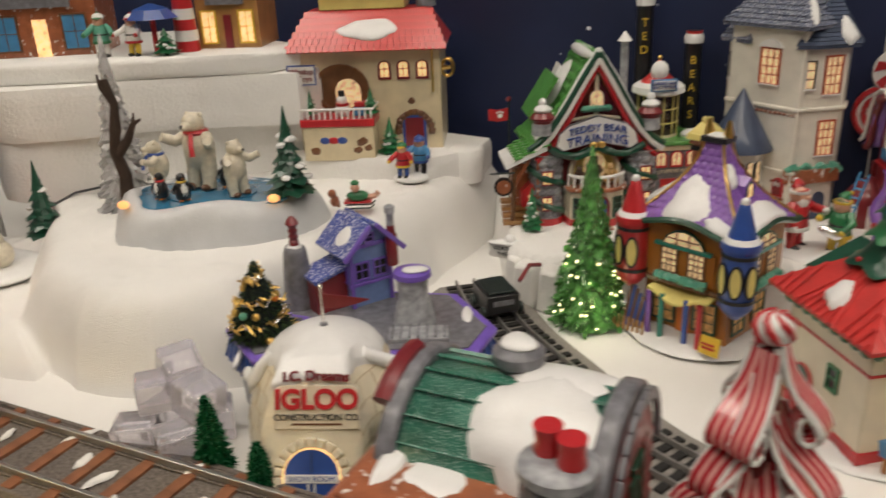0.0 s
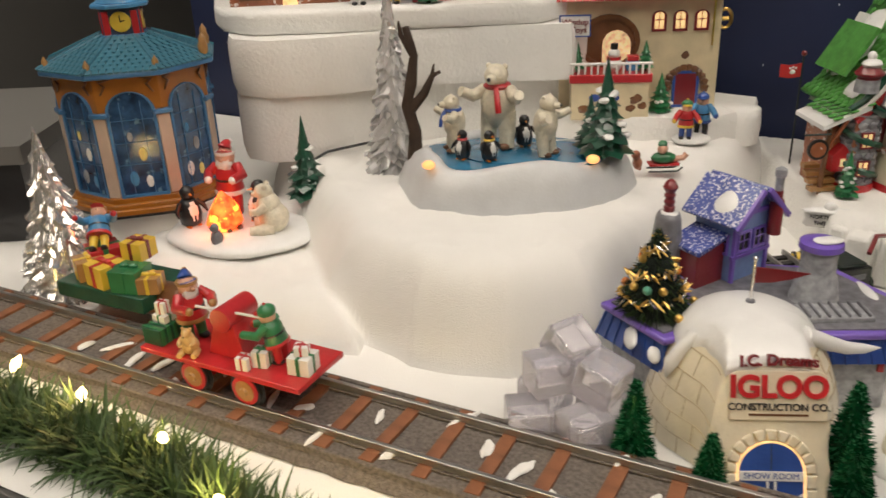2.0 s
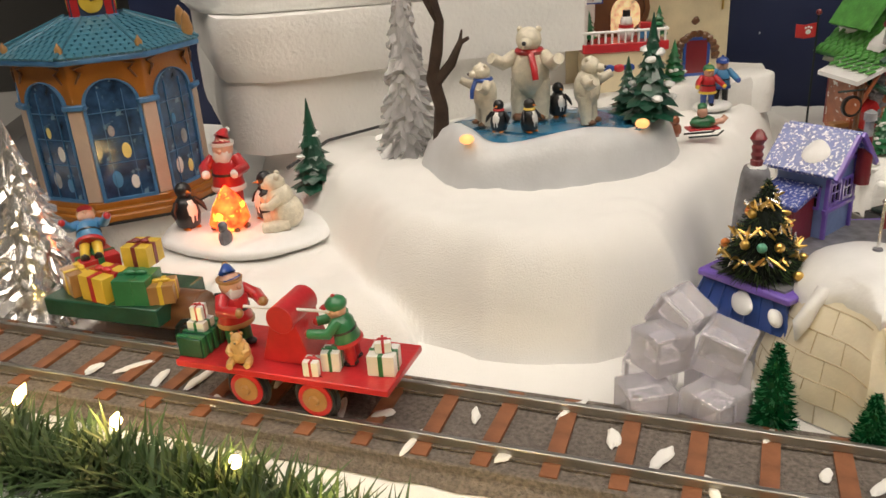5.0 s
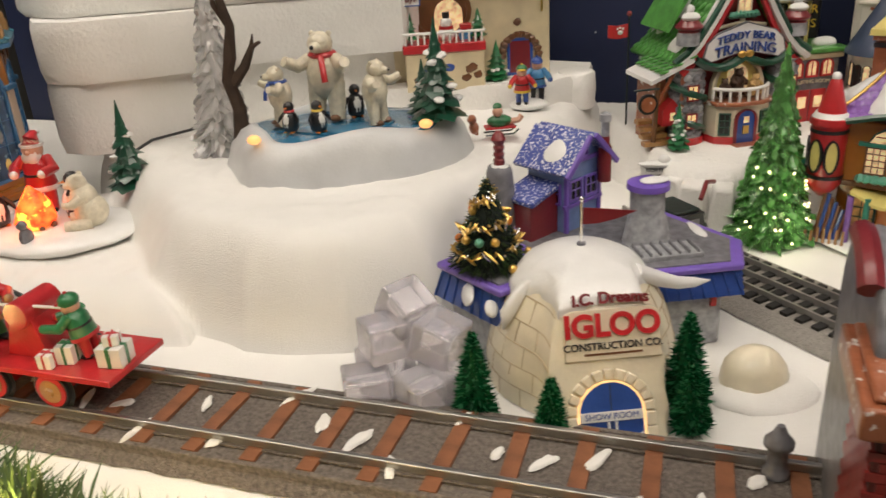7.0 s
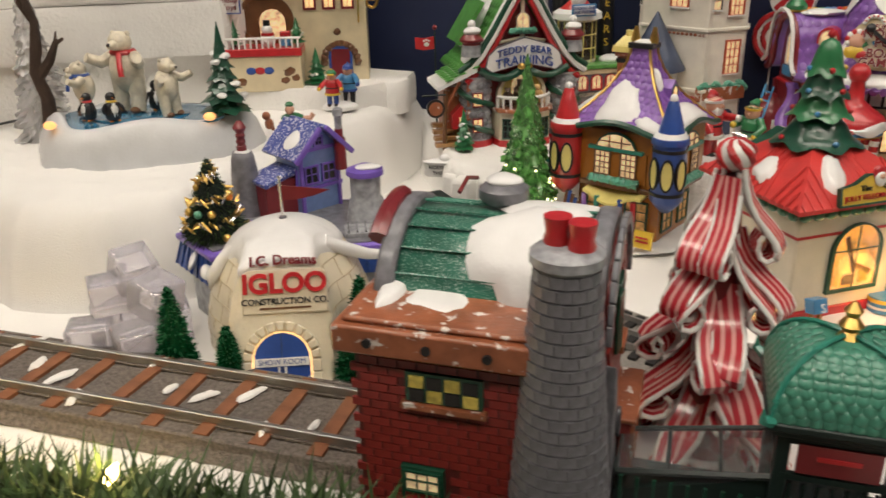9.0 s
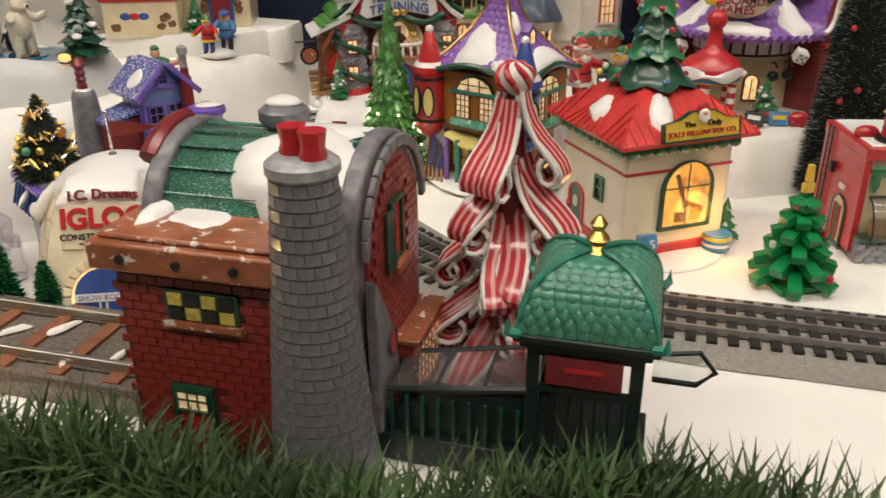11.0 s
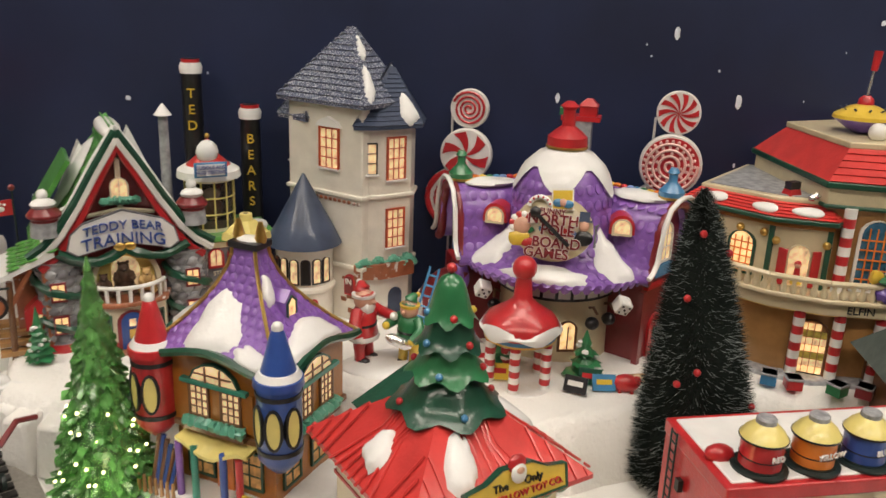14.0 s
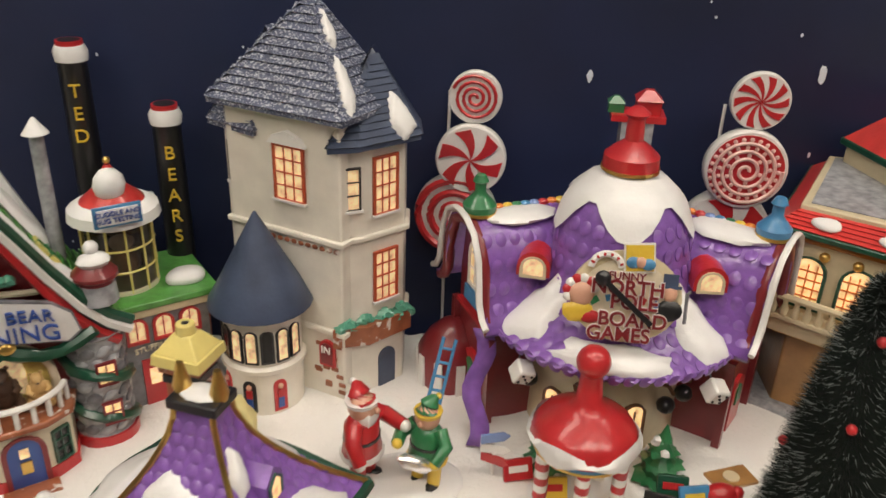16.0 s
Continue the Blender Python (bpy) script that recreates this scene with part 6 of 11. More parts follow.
for k in range(9):
    part("baluster", B().box((0.0016, 0.0016, 0.03), (-0.092 + 0.0078 * k, -0.0235, 0.010), DKGREEN), gp_)
part("side_wall", B().upright([(-0.095, 0), (-0.022, 0), (-0.022, 0.047), (-0.03, 0.047), (-0.095, 0.028)], 0.003, (0, -0.020, 0), IRON), gp_)
lf = B().tube([(0.03, 0, 0.066), (0.050, 0, 0.070), (0.058, 0, 0.060), (0.050, 0, 0.052), (0.03, 0, 0.052)], 0.0013, IRON, 5)
part("side_bracket", lf, gp_)
part("side_pane", B().put([(0.03, 0, 0.066), (0.05, 0, 0.07), (0.058, 0, 0.06), (0.05, 0, 0.052), (0.03, 0, 0.052), (0.03, 0.001, 0.066), (0.05, 0.001, 0.07), (0.058, 0.001, 0.06), (0.05, 0.001, 0.052), (0.03, 0.001, 0.052)], [(0, 1, 2, 3, 4), (9, 8, 7, 6, 5)], GLASS), gp_)

# ---- ribbon candy tree ----
CANDY = bpy.data.materials.new("striped_candy")
CANDY.use_nodes = True
nt = CANDY.node_tree
p = nt.nodes["Principled BSDF"]
p.inputs["Roughness"].default_value, p.inputs["Coat Weight"].default_value = 0.22, 0.5
uvn = nt.nodes.new("ShaderNodeUVMap")
sep = nt.nodes.new("ShaderNodeSeparateXYZ")
nt.links.new(uvn.outputs["UV"], sep.inputs["Vector"])
mul = nt.nodes.new("ShaderNodeMath")
mul.operation, mul.inputs[1].default_value = "MULTIPLY", 18.85
nt.links.new(sep.outputs["X"], mul.inputs[0])
sn = nt.nodes.new("ShaderNodeMath")
sn.operation = "COSINE"
nt.links.new(mul.outputs[0], sn.inputs[0])
cr_ = nt.nodes.new("ShaderNodeValToRGB")
cr_.color_ramp.elements[0].position, cr_.color_ramp.elements[1].position = 0.05, 0.45
cr_.color_ramp.elements[0].color, cr_.color_ramp.elements[1].color = (0.52, 0.035, 0.05, 1), (0.80, 0.40, 0.37, 1)
nt.links.new(sn.outputs[0], cr_.inputs["Fac"])
nt.links.new(cr_.outputs["Color"], p.inputs["Base Color"])


def ribbon(parent, pts, width, side):
    """A strip of candy along a line, with its width along side, thick and bevelled."""
    pts, side = [Vector(q) for q in pts], Vector(side).normalized()
    v, f, uv = [], [], []
    for k, q in enumerate(pts):
        d = (pts[min(k + 1, len(pts) - 1)] - pts[max(k - 1, 0)]).normalized()
        nrm = d.cross(side).normalized() * 0.0013
        for s, e in ((-1, 1), (1, 1), (1, -1), (-1, -1)):
            v.append(tuple(q + side * s * width / 2 + nrm * e))
    for k in range(len(pts) - 1):
        for i in range(4):
            f.append((k * 4 + i, k * 4 + (i + 1) % 4, k * 4 + 4 + (i + 1) % 4, k * 4 + 4 + i))
    f += [(3, 2, 1, 0), tuple(len(pts) * 4 - 4 + i for i in range(4))]
    me = bpy.data.meshes.new("ribbon")
    me.from_pydata(v, [], f)
    lay = me.uv_layers.new()
    for lp in me.loops:
        c = lp.vertex_index % 4
        lay.data[lp.index].uv = ((0.02, 0.98, 0.98, 0.02)[c], lp.vertex_index // 4 / len(pts))
    me.materials.append(CANDY)
    me.polygons.foreach_set("use_smooth", [True] * len(me.polygons))
    me.set_sharp_from_angle(angle=radians(50))
    ob = new("ribbon", me)
    ob.parent = parent
    return ob


CDP = pose(0.147, 0.340, 0.0, 0, 0, 0)
cd = thing("candy_tree", "tree of looped red and white ribbon candy", "tree", CDP)
part("core", B().lathe([(0.020, 0.0), (0.016, 0.03), (0.010, 0.09), (0.006, 0.15), (0.005, 0.165)], (0, 0, 0), MAROON, 18), cd)


def candy_loop(a, z0, drop, reach, width, twist):
    """A ribbon that hangs from the stem, swings out and curls back into a loop, its edges corded in white."""
    out = Vector((math.cos(a), math.sin(a), 0))
    p_ = Vector((math.cos(a + twist), math.sin(a + twist), 0))
    side = Vector((-p_.y, p_.x, 0))
    line = [(0.10, 0.06, 1.00), (0.16, 0.08, 0.80), (0.26, 0.12, 0.60), (0.40, 0.20, 0.42), (0.50, 0.36, 0.26), (0.54, 0.52, 0.12), (0.55, 0.60, 0.00), (0.55, 0.56, -0.10), (0.54, 0.42, -0.14), (0.52, 0.28, -0.09), (0.50, 0.22, 0.02), (0.49, 0.24, 0.13), (0.48, 0.32, 0.20)]
    pts = [out * e * reach + p_ * q * reach + Vector((0, 0, z0 + drop * z)) for e, q, z in line]
    ob = ribbon(cd, pts, width, side)
    for s in (-1, 1):
        part("white_edge", B().tube([q_ + side * s * width / 2 for q_ in pts], 0.0015, WHITE, 7), ob)


rn = random.Random(6)
for tier, (z0, drop, reach, cnt, wd) in enumerate(((0.006, 0.040, 0.045, 9, 0.0175), (0.034, 0.040, 0.041, 8, 0.0170), (0.064, 0.040, 0.037, 8, 0.0165), (0.094, 0.040, 0.031, 7, 0.0150), (0.125, 0.042, 0.024, 6, 0.0125))):
    for i in range(cnt):
        a = 2 * math.pi * (i + 0.5 * (tier % 2)) / cnt + rn.uniform(-0.12, 0.12)
        candy_loop(a, z0 + rn.uniform(-0.003, 0.003), drop, reach * rn.uniform(0.94, 1.08), wd * rn.uniform(0.9, 1.05), (0.75 if i % 2 else -0.75) + rn.uniform(-0.2, 0.2))
tp = part("peppermint_top", B().ball(0.0092, (0, 0, 0.175), WHITE, 1, 1, 0.95, 18), cd, "round peppermint candy on top")
for i in range(6):
    a = 2 * math.pi * i / 6
    pts = []
    for k in range(7):
        e = radians(85 - 24 * k)
        pts.append((0.0090 * math.cos(e) * math.cos(a + 0.30 * k), 0.0090 * math.cos(e) * math.sin(a + 0.30 * k), 0.175 + 0.0086 * math.sin(e)))
    part("red_swirl", B().tube(pts, [0.0005, 0.0012, 0.0018, 0.0021, 0.0020, 0.0014, 0.0006], RED, 7), tp)

# ---- black three-rail track ----
def spline(pts, step=0.004):
    out, q = [], [Vector((*p, 0)) for p in pts]
    q = [q[0] * 2 - q[1]] + q + [q[-1] * 2 - q[-2]]
    for i in range(1, len(q) - 2):
        n = max(2, int((q[i + 1] - q[i]).length / step))
        for k in range(n):
            t = k / n
            out.append(0.5 * ((2 * q[i]) + (q[i + 1] - q[i - 1]) * t + (2 * q[i - 1] - 5 * q[i] + 4 * q[i + 1] - q[i + 2]) * t * t + (3 * q[i] - q[i - 1] - 3 * q[i + 1] + q[i + 2]) * t ** 3))
    return out


line = spline([(0.018, 0.78), (0.030, 0.72), (0.045, 0.665), (0.072, 0.60), (0.122, 0.49), (0.187, 0.418), (0.262, 0.372), (0.34, 0.334), (0.42, 0.297), (0.55, 0.24), (0.70, 0.17)])


def along(line, i):
    d = (line[min(i + 1, len(line) - 1)] - line[max(i - 1, 0)]).normalized()
    return d, Vector((-d.y, d.x, 0))


def strip(b, line, prof, material):
    v, n = [], len(prof)
    for i, p in enumerate(line):
        _, s = along(line, i)
        v += [tuple(p + s * a + Vector((0, 0, z))) for a, z in prof]
    f = [(i * n + k, i * n + k + 1, (i + 1) * n + k + 1, (i + 1) * n + k) for i in range(len(line) - 1) for k in range(n - 1)]
    return b.put(v, f, material)


bt = thing("model_train_track", "curved three-rail model train track on grey roadbed", "railway track", pose(0, 0, 0))
part("roadbed", strip(B(), line, [(-0.047, 0), (-0.036, 0.0065), (0.036, 0.0065), (0.047, 0)], ROADBED), bt, "grey textured roadbed")
for a in (-0.0185, 0.0, 0.0185):
    part("rail", strip(B(), line, [(a - 0.0014, 0.008), (a - 0.0011, 0.0125), (a + 0.0011, 0.0125), (a + 0.0014, 0.008)], RAILDK), bt)
btie = B().box((0.0062, 0.060, 0.0022), (0, 0, 0), BLACKTIE).done("tie")
for i in range(2, len(line) - 1, 3):
    d, _ = along(line, i)
    ob = new("tie", btie)
    ob.parent = bt
    ob.matrix_local = pose(line[i].x, line[i].y, 0.0068, 0, 0, math.degrees(math.atan2(d.y, d.x)))
ln = thing("toy_tender", "black toy railway tender with dark red levers", "toy train", pose(0.037, 0.705, 0.0125, 0, 0, 107))
part("body", B().box((0.042, 0.032, 0.018), (0.0, 0, 0.005), BLACK).box((0.036, 0.026, 0.003), (0, 0, 0.023), IRON), ln, bevel=0.001)
for sx in (-0.015, 0.015):
    for sy in (-1, 1):
        part("wheel", B().cyl(0.006, 0.006, 0.003, (sx, sy * 0.0185 + 0.0015, 0.006), IRON, 14, rx=90), ln)
part("number_bar", B().box((0.0008, 0.020, 0.005), (-0.0212, 0, 0.013), STONE), ln)
part("lever", B().tube([(-0.01, -0.02, 0.03), (0.0, -0.034, 0.04), (0.006, -0.048, 0.036)], 0.0022, MAROON, 7), ln)

# ---- Jolly toy company ----
TYP = pose(0.303, 0.517, 0.0, 0, 0, 9.5)
ty = thing("toy_company_house", "cream ceramic toy shop with red pyramid roof and pine on top", "building", TYP)
b = B().ball(1, (0, 0, 0), CSNOW, 0.072, 0.075, 0.006, 26)
part("snow_base", rough(b, 0.002, 40), ty, smooth=70)
W2, D2 = 0.0455, 0.047
part("wall", B().box((2 * W2, 2 * D2, 0.094), (0, 0, 0.003), IVORY), ty, "cream glazed wall", bevel=0.002)
part("red_plinth", B().box((2 * W2 + 0.003, 2 * D2 + 0.003, 0.009), (0, 0, 0.003), RED), ty, bevel=0.001)
part("red_band", B().box((2 * W2 + 0.0015, 2 * D2 + 0.0015, 0.002), (0, 0, 0.070), RED), ty)
part("garland_cornice", B().box((2 * W2 + 0.006, 2 * D2 + 0.006, 0.005), (0, 0, 0.089), DKGREEN), ty)
for k in range(9):
    part("swag", B().ball(0.0058, (-0.044 + 0.011 * k, -W2 - 0.005, 0.0885), GREEN, 1, 0.5, 0.7, 8), ty)
    part("swag", B().ball(0.0058, (-W2 - 0.004, -0.044 + 0.011 * k, 0.0885), GREEN, 0.5, 1, 0.7, 8), ty)
h0, h1, ex, ey = 0.094, 0.134, 0.058, 0.060
v = [(-ex, -ey, h0), (ex, -ey, h0), (ex, ey, h0), (-ex, ey, h0), (-ex, -ey, h0 + 0.003), (ex, -ey, h0 + 0.003), (ex, ey, h0 + 0.003), (-ex, ey, h0 + 0.003), (-0.012, -0.012, h1), (0.012, -0.012, h1), (0.012, 0.012, h1), (-0.012, 0.012, h1)]
part("roof", B().put(v, [(0, 3, 2, 1), (0, 1, 5, 4), (1, 2, 6, 5), (2, 3, 7, 6), (3, 0, 4, 7), (4, 5, 9, 8), (5, 6, 10, 9), (6, 7, 11, 10), (7, 4, 8, 11), (8, 9, 10, 11)], ROOFRED), ty, "glossy red ribbed roof")
for side in range(4):
    for k in range(15):
        t = -0.93 + 1.86 * k / 14
        top = max(-0.2, min(0.2, t))
        rib = B().tube([(t * ex, -ey - 0.0005, h0 + 0.003), (t * ex * (0.42 if abs(t) > 0.2 else 0.6) + 0.0, -ey * 0.5 - 0.004, h0 + 0.0225), (top * 0.055, -0.0125, h1)] if abs(t) < 0.5 else [(t * ex, -ey - 0.0005, h0 + 0.003), (t * ex, -ey * abs(t) - 0.0008, h0 + 0.003 + 0.037 * (1 - abs(t)) / 0.79)], 0.0009, ROOFRED, 5)
        part("roof_rib", rib, ty, m=pose(0, 0, 0, 0, 0, 90 * side))
def toy_roof(rz):
    c, s = math.cos(radians(rz)), math.sin(radians(rz))

    def surf(u, q):
        hx, y, z = ex + (0.012 - ex) * q, -(ey + (0.012 - ey) * q) - 0.0006, h0 + 0.003 + (h1 - h0 - 0.003) * q
        return (u * hx * c - y * s, u * hx * s + y * c, z)
    return surf


drift(ty, toy_roof(0), -0.42, 0.45, 0.26, 0.30, 0.004, 1.3)
drift(ty, toy_roof(-90), 0.05, 0.36, 0.26, 0.20, 0.004, 2.6)
drift(ty, toy_roof(90), 0.2, 0.3, 0.5, 0.25, 0.004, 3.9)
rear = part("rear_gable", B().upright([(-0.020, 0.004), (0.056, 0.004), (0.056, 0.088), (0.018, 0.116), (-0.016, 0.104)], 0.014, (0, 0.048, 0), IVORY), ty, "cream rear wing")
part("barge_board", B().put([(-0.026, 0.046, 0.102), (0.018, 0.046, 0.122), (0.066, 0.046, 0.092), (-0.026, 0.066, 0.102), (0.018, 0.066, 0.122), (0.066, 0.066, 0.092), (-0.026, 0.046, 0.097), (0.018, 0.046, 0.117), (0.066, 0.046, 0.087)], [(0, 1, 4, 3), (6, 7, 1, 0), (7, 8, 2, 1)], DKGREEN), rear, "dark green gable edge")
part("brown_slope", B().put([(0.019, 0.048, 0.1225), (0.064, 0.048, 0.0945), (0.064, 0.066, 0.0945), (0.019, 0.066, 0.1225)], [(0, 1, 2, 3)], BROWN), rear, "brown rear roof slope")
drift(rear, lambda u, q: (0.060 - 0.04 * q, 0.057 + 0.008 * u, 0.0972 + 0.0249 * q), 0.0, 0.1, 0.9, 0.35, 0.003, 5.2)
for k, (z, r) in enumerate(((0.127, 0.0315), (0.147, 0.0225), (0.1625, 0.0185), (0.1775, 0.0145))):
    b = B()
    n, m_ = 36, 8
    v = []
    for j in range(m_ + 1):
        q = j / m_
        for i in range(n):
            a = 2 * math.pi * i / n
            wv = 1 + 0.09 * math.cos(7 * a + k) * (1 - q) ** 1.5
            pr_ = 0.70 * math.sqrt(max(0.0, 1 - q ** 2.6)) + 0.30 * (1 - q) ** 5 + 0.004
            v.append((r * wv * pr_ * math.cos(a), r * wv * pr_ * math.sin(a), z + (0.026 if k == 3 else 0.0225) * q - 0.0018 * math.cos(7 * a + k) * (1 - q) ** 2))
    b.put(v, [(j * n + i, j * n + (i + 1) % n, (j + 1) * n + (i + 1) % n, (j + 1) * n + i) for j in range(m_) for i in range(n)] + [tuple(range(n - 1, -1, -1))], DKGREEN if k % 2 == 0 and k < 3 else GREEN)
    tr = part("tree_tier", b, ty, "glossy green moulded tree tier", smooth=60)
    for i in range(4):
        a = 1.3 + i * 1.6 + k
        part("bauble", B().ball(0.0022, (r * 0.86 * math.cos(a), r * 0.86 * math.sin(a), z + 0.004), (GOLDY, RED, SKYBLUE, RED)[(i + k) % 4], seg=8), tr)
part("tree_tip", B().ball(0.003, (0, 0, 0.2055), RED, seg=8), ty)
ow = arch(0.040, 0.050, 12)
part("room_back", B().upright(ow, 0.001, (0.008, -D2 - 0.0008, 0.026), LITORANGE), ty, "warm orange lit interior")
b = B().box((0.010, 0.002, 0.008), (-0.004, 0, 0.002), TAN).box((0.018, 0.002, 0.004), (0.006, 0, 0.012), OCHRE, ry=25).box((0.008, 0.002, 0.011), (0.009, 0, 0.002), GOLDY).box((0.003, 0.002, 0.03), (0.0, 0, 0.012), BROWN, ry=-20)
part("toys_inside", b, ty, m=pose(0.008, -D2 - 0.0018, 0.027))
part("window", B().ring(ow, 0.0028, 0.004, (0.008, -D2 - 0.003, 0.026), DKGREEN).box((0.040, 0.001, 0.001), (0.008, -D2 - 0.0022, 0.056), DKGREEN).box((0.001, 0.001, 0.048), (0.008, -D2 - 0.0022, 0.027), DKGREEN), ty, "large green arched window frame")
part("glass", B().upright(ow, 0.0006, (0.008, -D2 - 0.0028, 0.026), GLASS), ty).visible_shadow = False
lamp = bpy.data.lights.new("window_glow", "POINT")
lamp.energy, lamp.color, lamp.shadow_soft_size = 0.05, (1.0, 0.5, 0.15), 0.015
new("window_glow", lamp).matrix_world = TYP @ pose(0.03, -D2 - 0.02, 0.03)
sb = [(-0.030, 0), (0.032, 0), (0.032, 0.012), (0.020, 0.014), (0.010, 0.019), (-0.008, 0.019), (-0.018, 0.014), (-0.030, 0.012)]
sg = part("sign_board", B().upright(sb, 0.003, (0, 0, 0), GOLDY).ring(sb, 0.0014, 0.004, (0, -0.0005, 0), DKGREEN), ty, "yellow sign in a green frame", m=pose(0.004, -0.0625, 0.0985, -10, 0, 0))
words("JOLLY FELLOW TOY CO.", 0.0052, facing(0.001, -0.0005, 0.0042), sg, RED)
words("The      Only", 0.0060, facing(0.001, -0.0005, 0.0105), sg, BLACK)
part("santa_badge", B().ball(0.0058, (0.001, 0, 0.0205), RED, 1, 0.4, 0.9, 10).ball(0.0050, (0.001, -0.0015, 0.0160), WHITE, 1, 0.4, 1.1, 10).ball(0.0026, (0.001, -0.003, 0.0178), SKIN, 1, 0.4, 0.7, 8), sg, "red and white round badge")
window(ty, -W2 - 0.0004, -0.012, 0.042, rect(0.009, 0.016), GREEN, DARKPANE, rz=-90, bars=(0, 1), wide=0.0018)
dw = part("door", B().upright(arch(0.019, 0.036), 0.002, (0, 0, 0), DKGREEN).ring(arch(0.019, 0.036), 0.003, 0.003, (0, -0.0008, 0), RED), ty, "green arched door with red surround", m=pose(-W2 - 0.001, 0.022, 0.006, 0, 0, -90))
part("wreath", B().ball(0.004, (0, -0.0005, 0.022), CREAM, 1, 0.3, 1.3, 10), dw)
part("toy_block", B().box((0.012, 0.010, 0.011), (0, 0, 0), SKYBLUE), ty, "blue toy block sign", m=pose(-0.030, -0.060, 0.016, -15, 0, 0), bevel=0.0006)
words("S", 0.009, pose(-0.030, -0.0660, 0.022, 75, 0, 0), ty, WHITE)
for x in (-0.034, -0.027):
    part("block_leg", B().box((0.002, 0.003, 0.014), (x, -0.060, 0.004), OCHRE), ty)
part("drum", B().lathe([(0.011, 0), (0.011, 0.012)], (0.038, -0.052, 0.004), SKYBLUE, 16).lathe([(0.0114, 0.008), (0.0114, 0.011)], (0.038, -0.052, 0.004), GOLDY, 16).lathe([(0.0114, 0.003), (0.0114, 0.005)], (0.038, -0.052, 0.004), WHITE, 16), ty, "striped toy drum")
pine("topiary_tree", "rounded green shrub with snowy bands", TYP @ pose(0.059, -0.034, 0.0), 0.036, 0.012, GREEN, kind_snow=5, tiers=4, seed=12)
b = B().tube([(0, 0, 0.0), (0, 0, 0.024), (0.003, 0, 0.031), (0.008, 0, 0.031), (0.010, 0, 0.025)], 0.002, RED, 8)
solid("candy_cane", b, "red candy cane standing by the door", "candy cane", TYP @ pose(-0.062, 0.006, 0.002, 0, 0, 60))

# ---- building-brick tree ----
LGP = pose(0.376, 0.410, 0.0, 0, 0, 2)
PLAST = mat("green_plastic", (0.005, 0.22, 0.06), 0.25, var=0.06)
lg = thing("brick_toy_tree", "green plastic building-brick tree with a yellow star", "tree", LGP)
part("base_plate", B().box((0.036, 0.034, 0.004), (0, 0, 0), PLAST), lg, bevel=0.0004)
for i in range(5):
    for j in range(2):
        part("stud", B().cyl(0.0022, 0.0022, 0.0015, (-0.014 + 0.007 * i, -0.014 + 0.028 * j, 0.004), PLAST, 10), lg)
part("trunk_brick", B().box((0.013, 0.013, 0.010), (0, 0, 0.004), BROWN), lg)
for k in range(6):
    r = 0.032 * (1 - k / 7.0)
    for i in range(6):
        a = 60 * i + 30 * (k % 2)
        part("leaf_brick", B().box((r, 0.0095, 0.0068), (r / 2, 0, 0), PLAST), lg, m=pose(0, 0, 0.013 + k * 0.0095, 0, 20, a), bevel=0.0003)
    part("bauble", B().cyl(0.0022, 0.0022, 0.004, (r * 0.9 * math.cos(k * 2.2 - 1.2), r * 0.9 * math.sin(k * 2.2 - 1.2), 0.0125 + k * 0.0095), (RED, SKYBLUE, WHITE, RED, GOLDY, RED)[k], 10), lg)
part("star", B().box((0.008, 0.004, 0.007), (0, 0, 0.070), GOLDY).box((0.005, 0.004, 0.012), (0, 0, 0.078), GOLDY, taper=0.8), lg, "yellow brick star", bevel=0.0004)

# ---- paint factory ----
RDP = pose(0.445, 0.443, 0.0, 0, 0, -13) @ Matrix.Scale(0.81, 4)
rd = thing("paint_factory", "red and cream ceramic factory with paint drums on the roof", "building", RDP)
L, D, H = 0.20, 0.092, 0.102
part("wall", B().box((L, D, H - 0.012), (L / 2, D / 2, 0.008), CREAM), rd, bevel=0.001)
part("side_wall", B().box((0.006, D + 0.004, H - 0.010), (0.0, D / 2, 0.006), RED), rd, "red side wall")
part("roof_edge", B().box((L + 0.008, D + 0.008, 0.012), (L / 2, D / 2, H - 0.006), RED), rd, "red parapet", bevel=0.0015)
part("roof_snow", B().box((L - 0.004, D - 0.004, 0.003), (L / 2, D / 2, H + 0.0045), CSNOW), rd, bevel=0.001)
stone2 = B().ball(0.0055, (0, 0, 0), LTSTONE, 1.0, 0.5, 0.8, 7, lump=0.3).done("stone")
rn = random.Random(14)
for r in range(3):
    for c in range(19):
        ob = new("stone", stone2)
        ob.parent = rd
        ob.matrix_local = pose(0.004 + 0.0102 * c + 0.005 * (r % 2), -0.012, 0.003 + 0.0068 * r, 0, rn.uniform(-20, 20), 0)
part("stone_footing", B().box((L, 0.014, 0.022), (L / 2, -0.005, 0), STONE), rd)
part("green_sill", B().box((L, 0.020, 0.003), (L / 2, -0.008, 0.022), DKGREEN), rd)
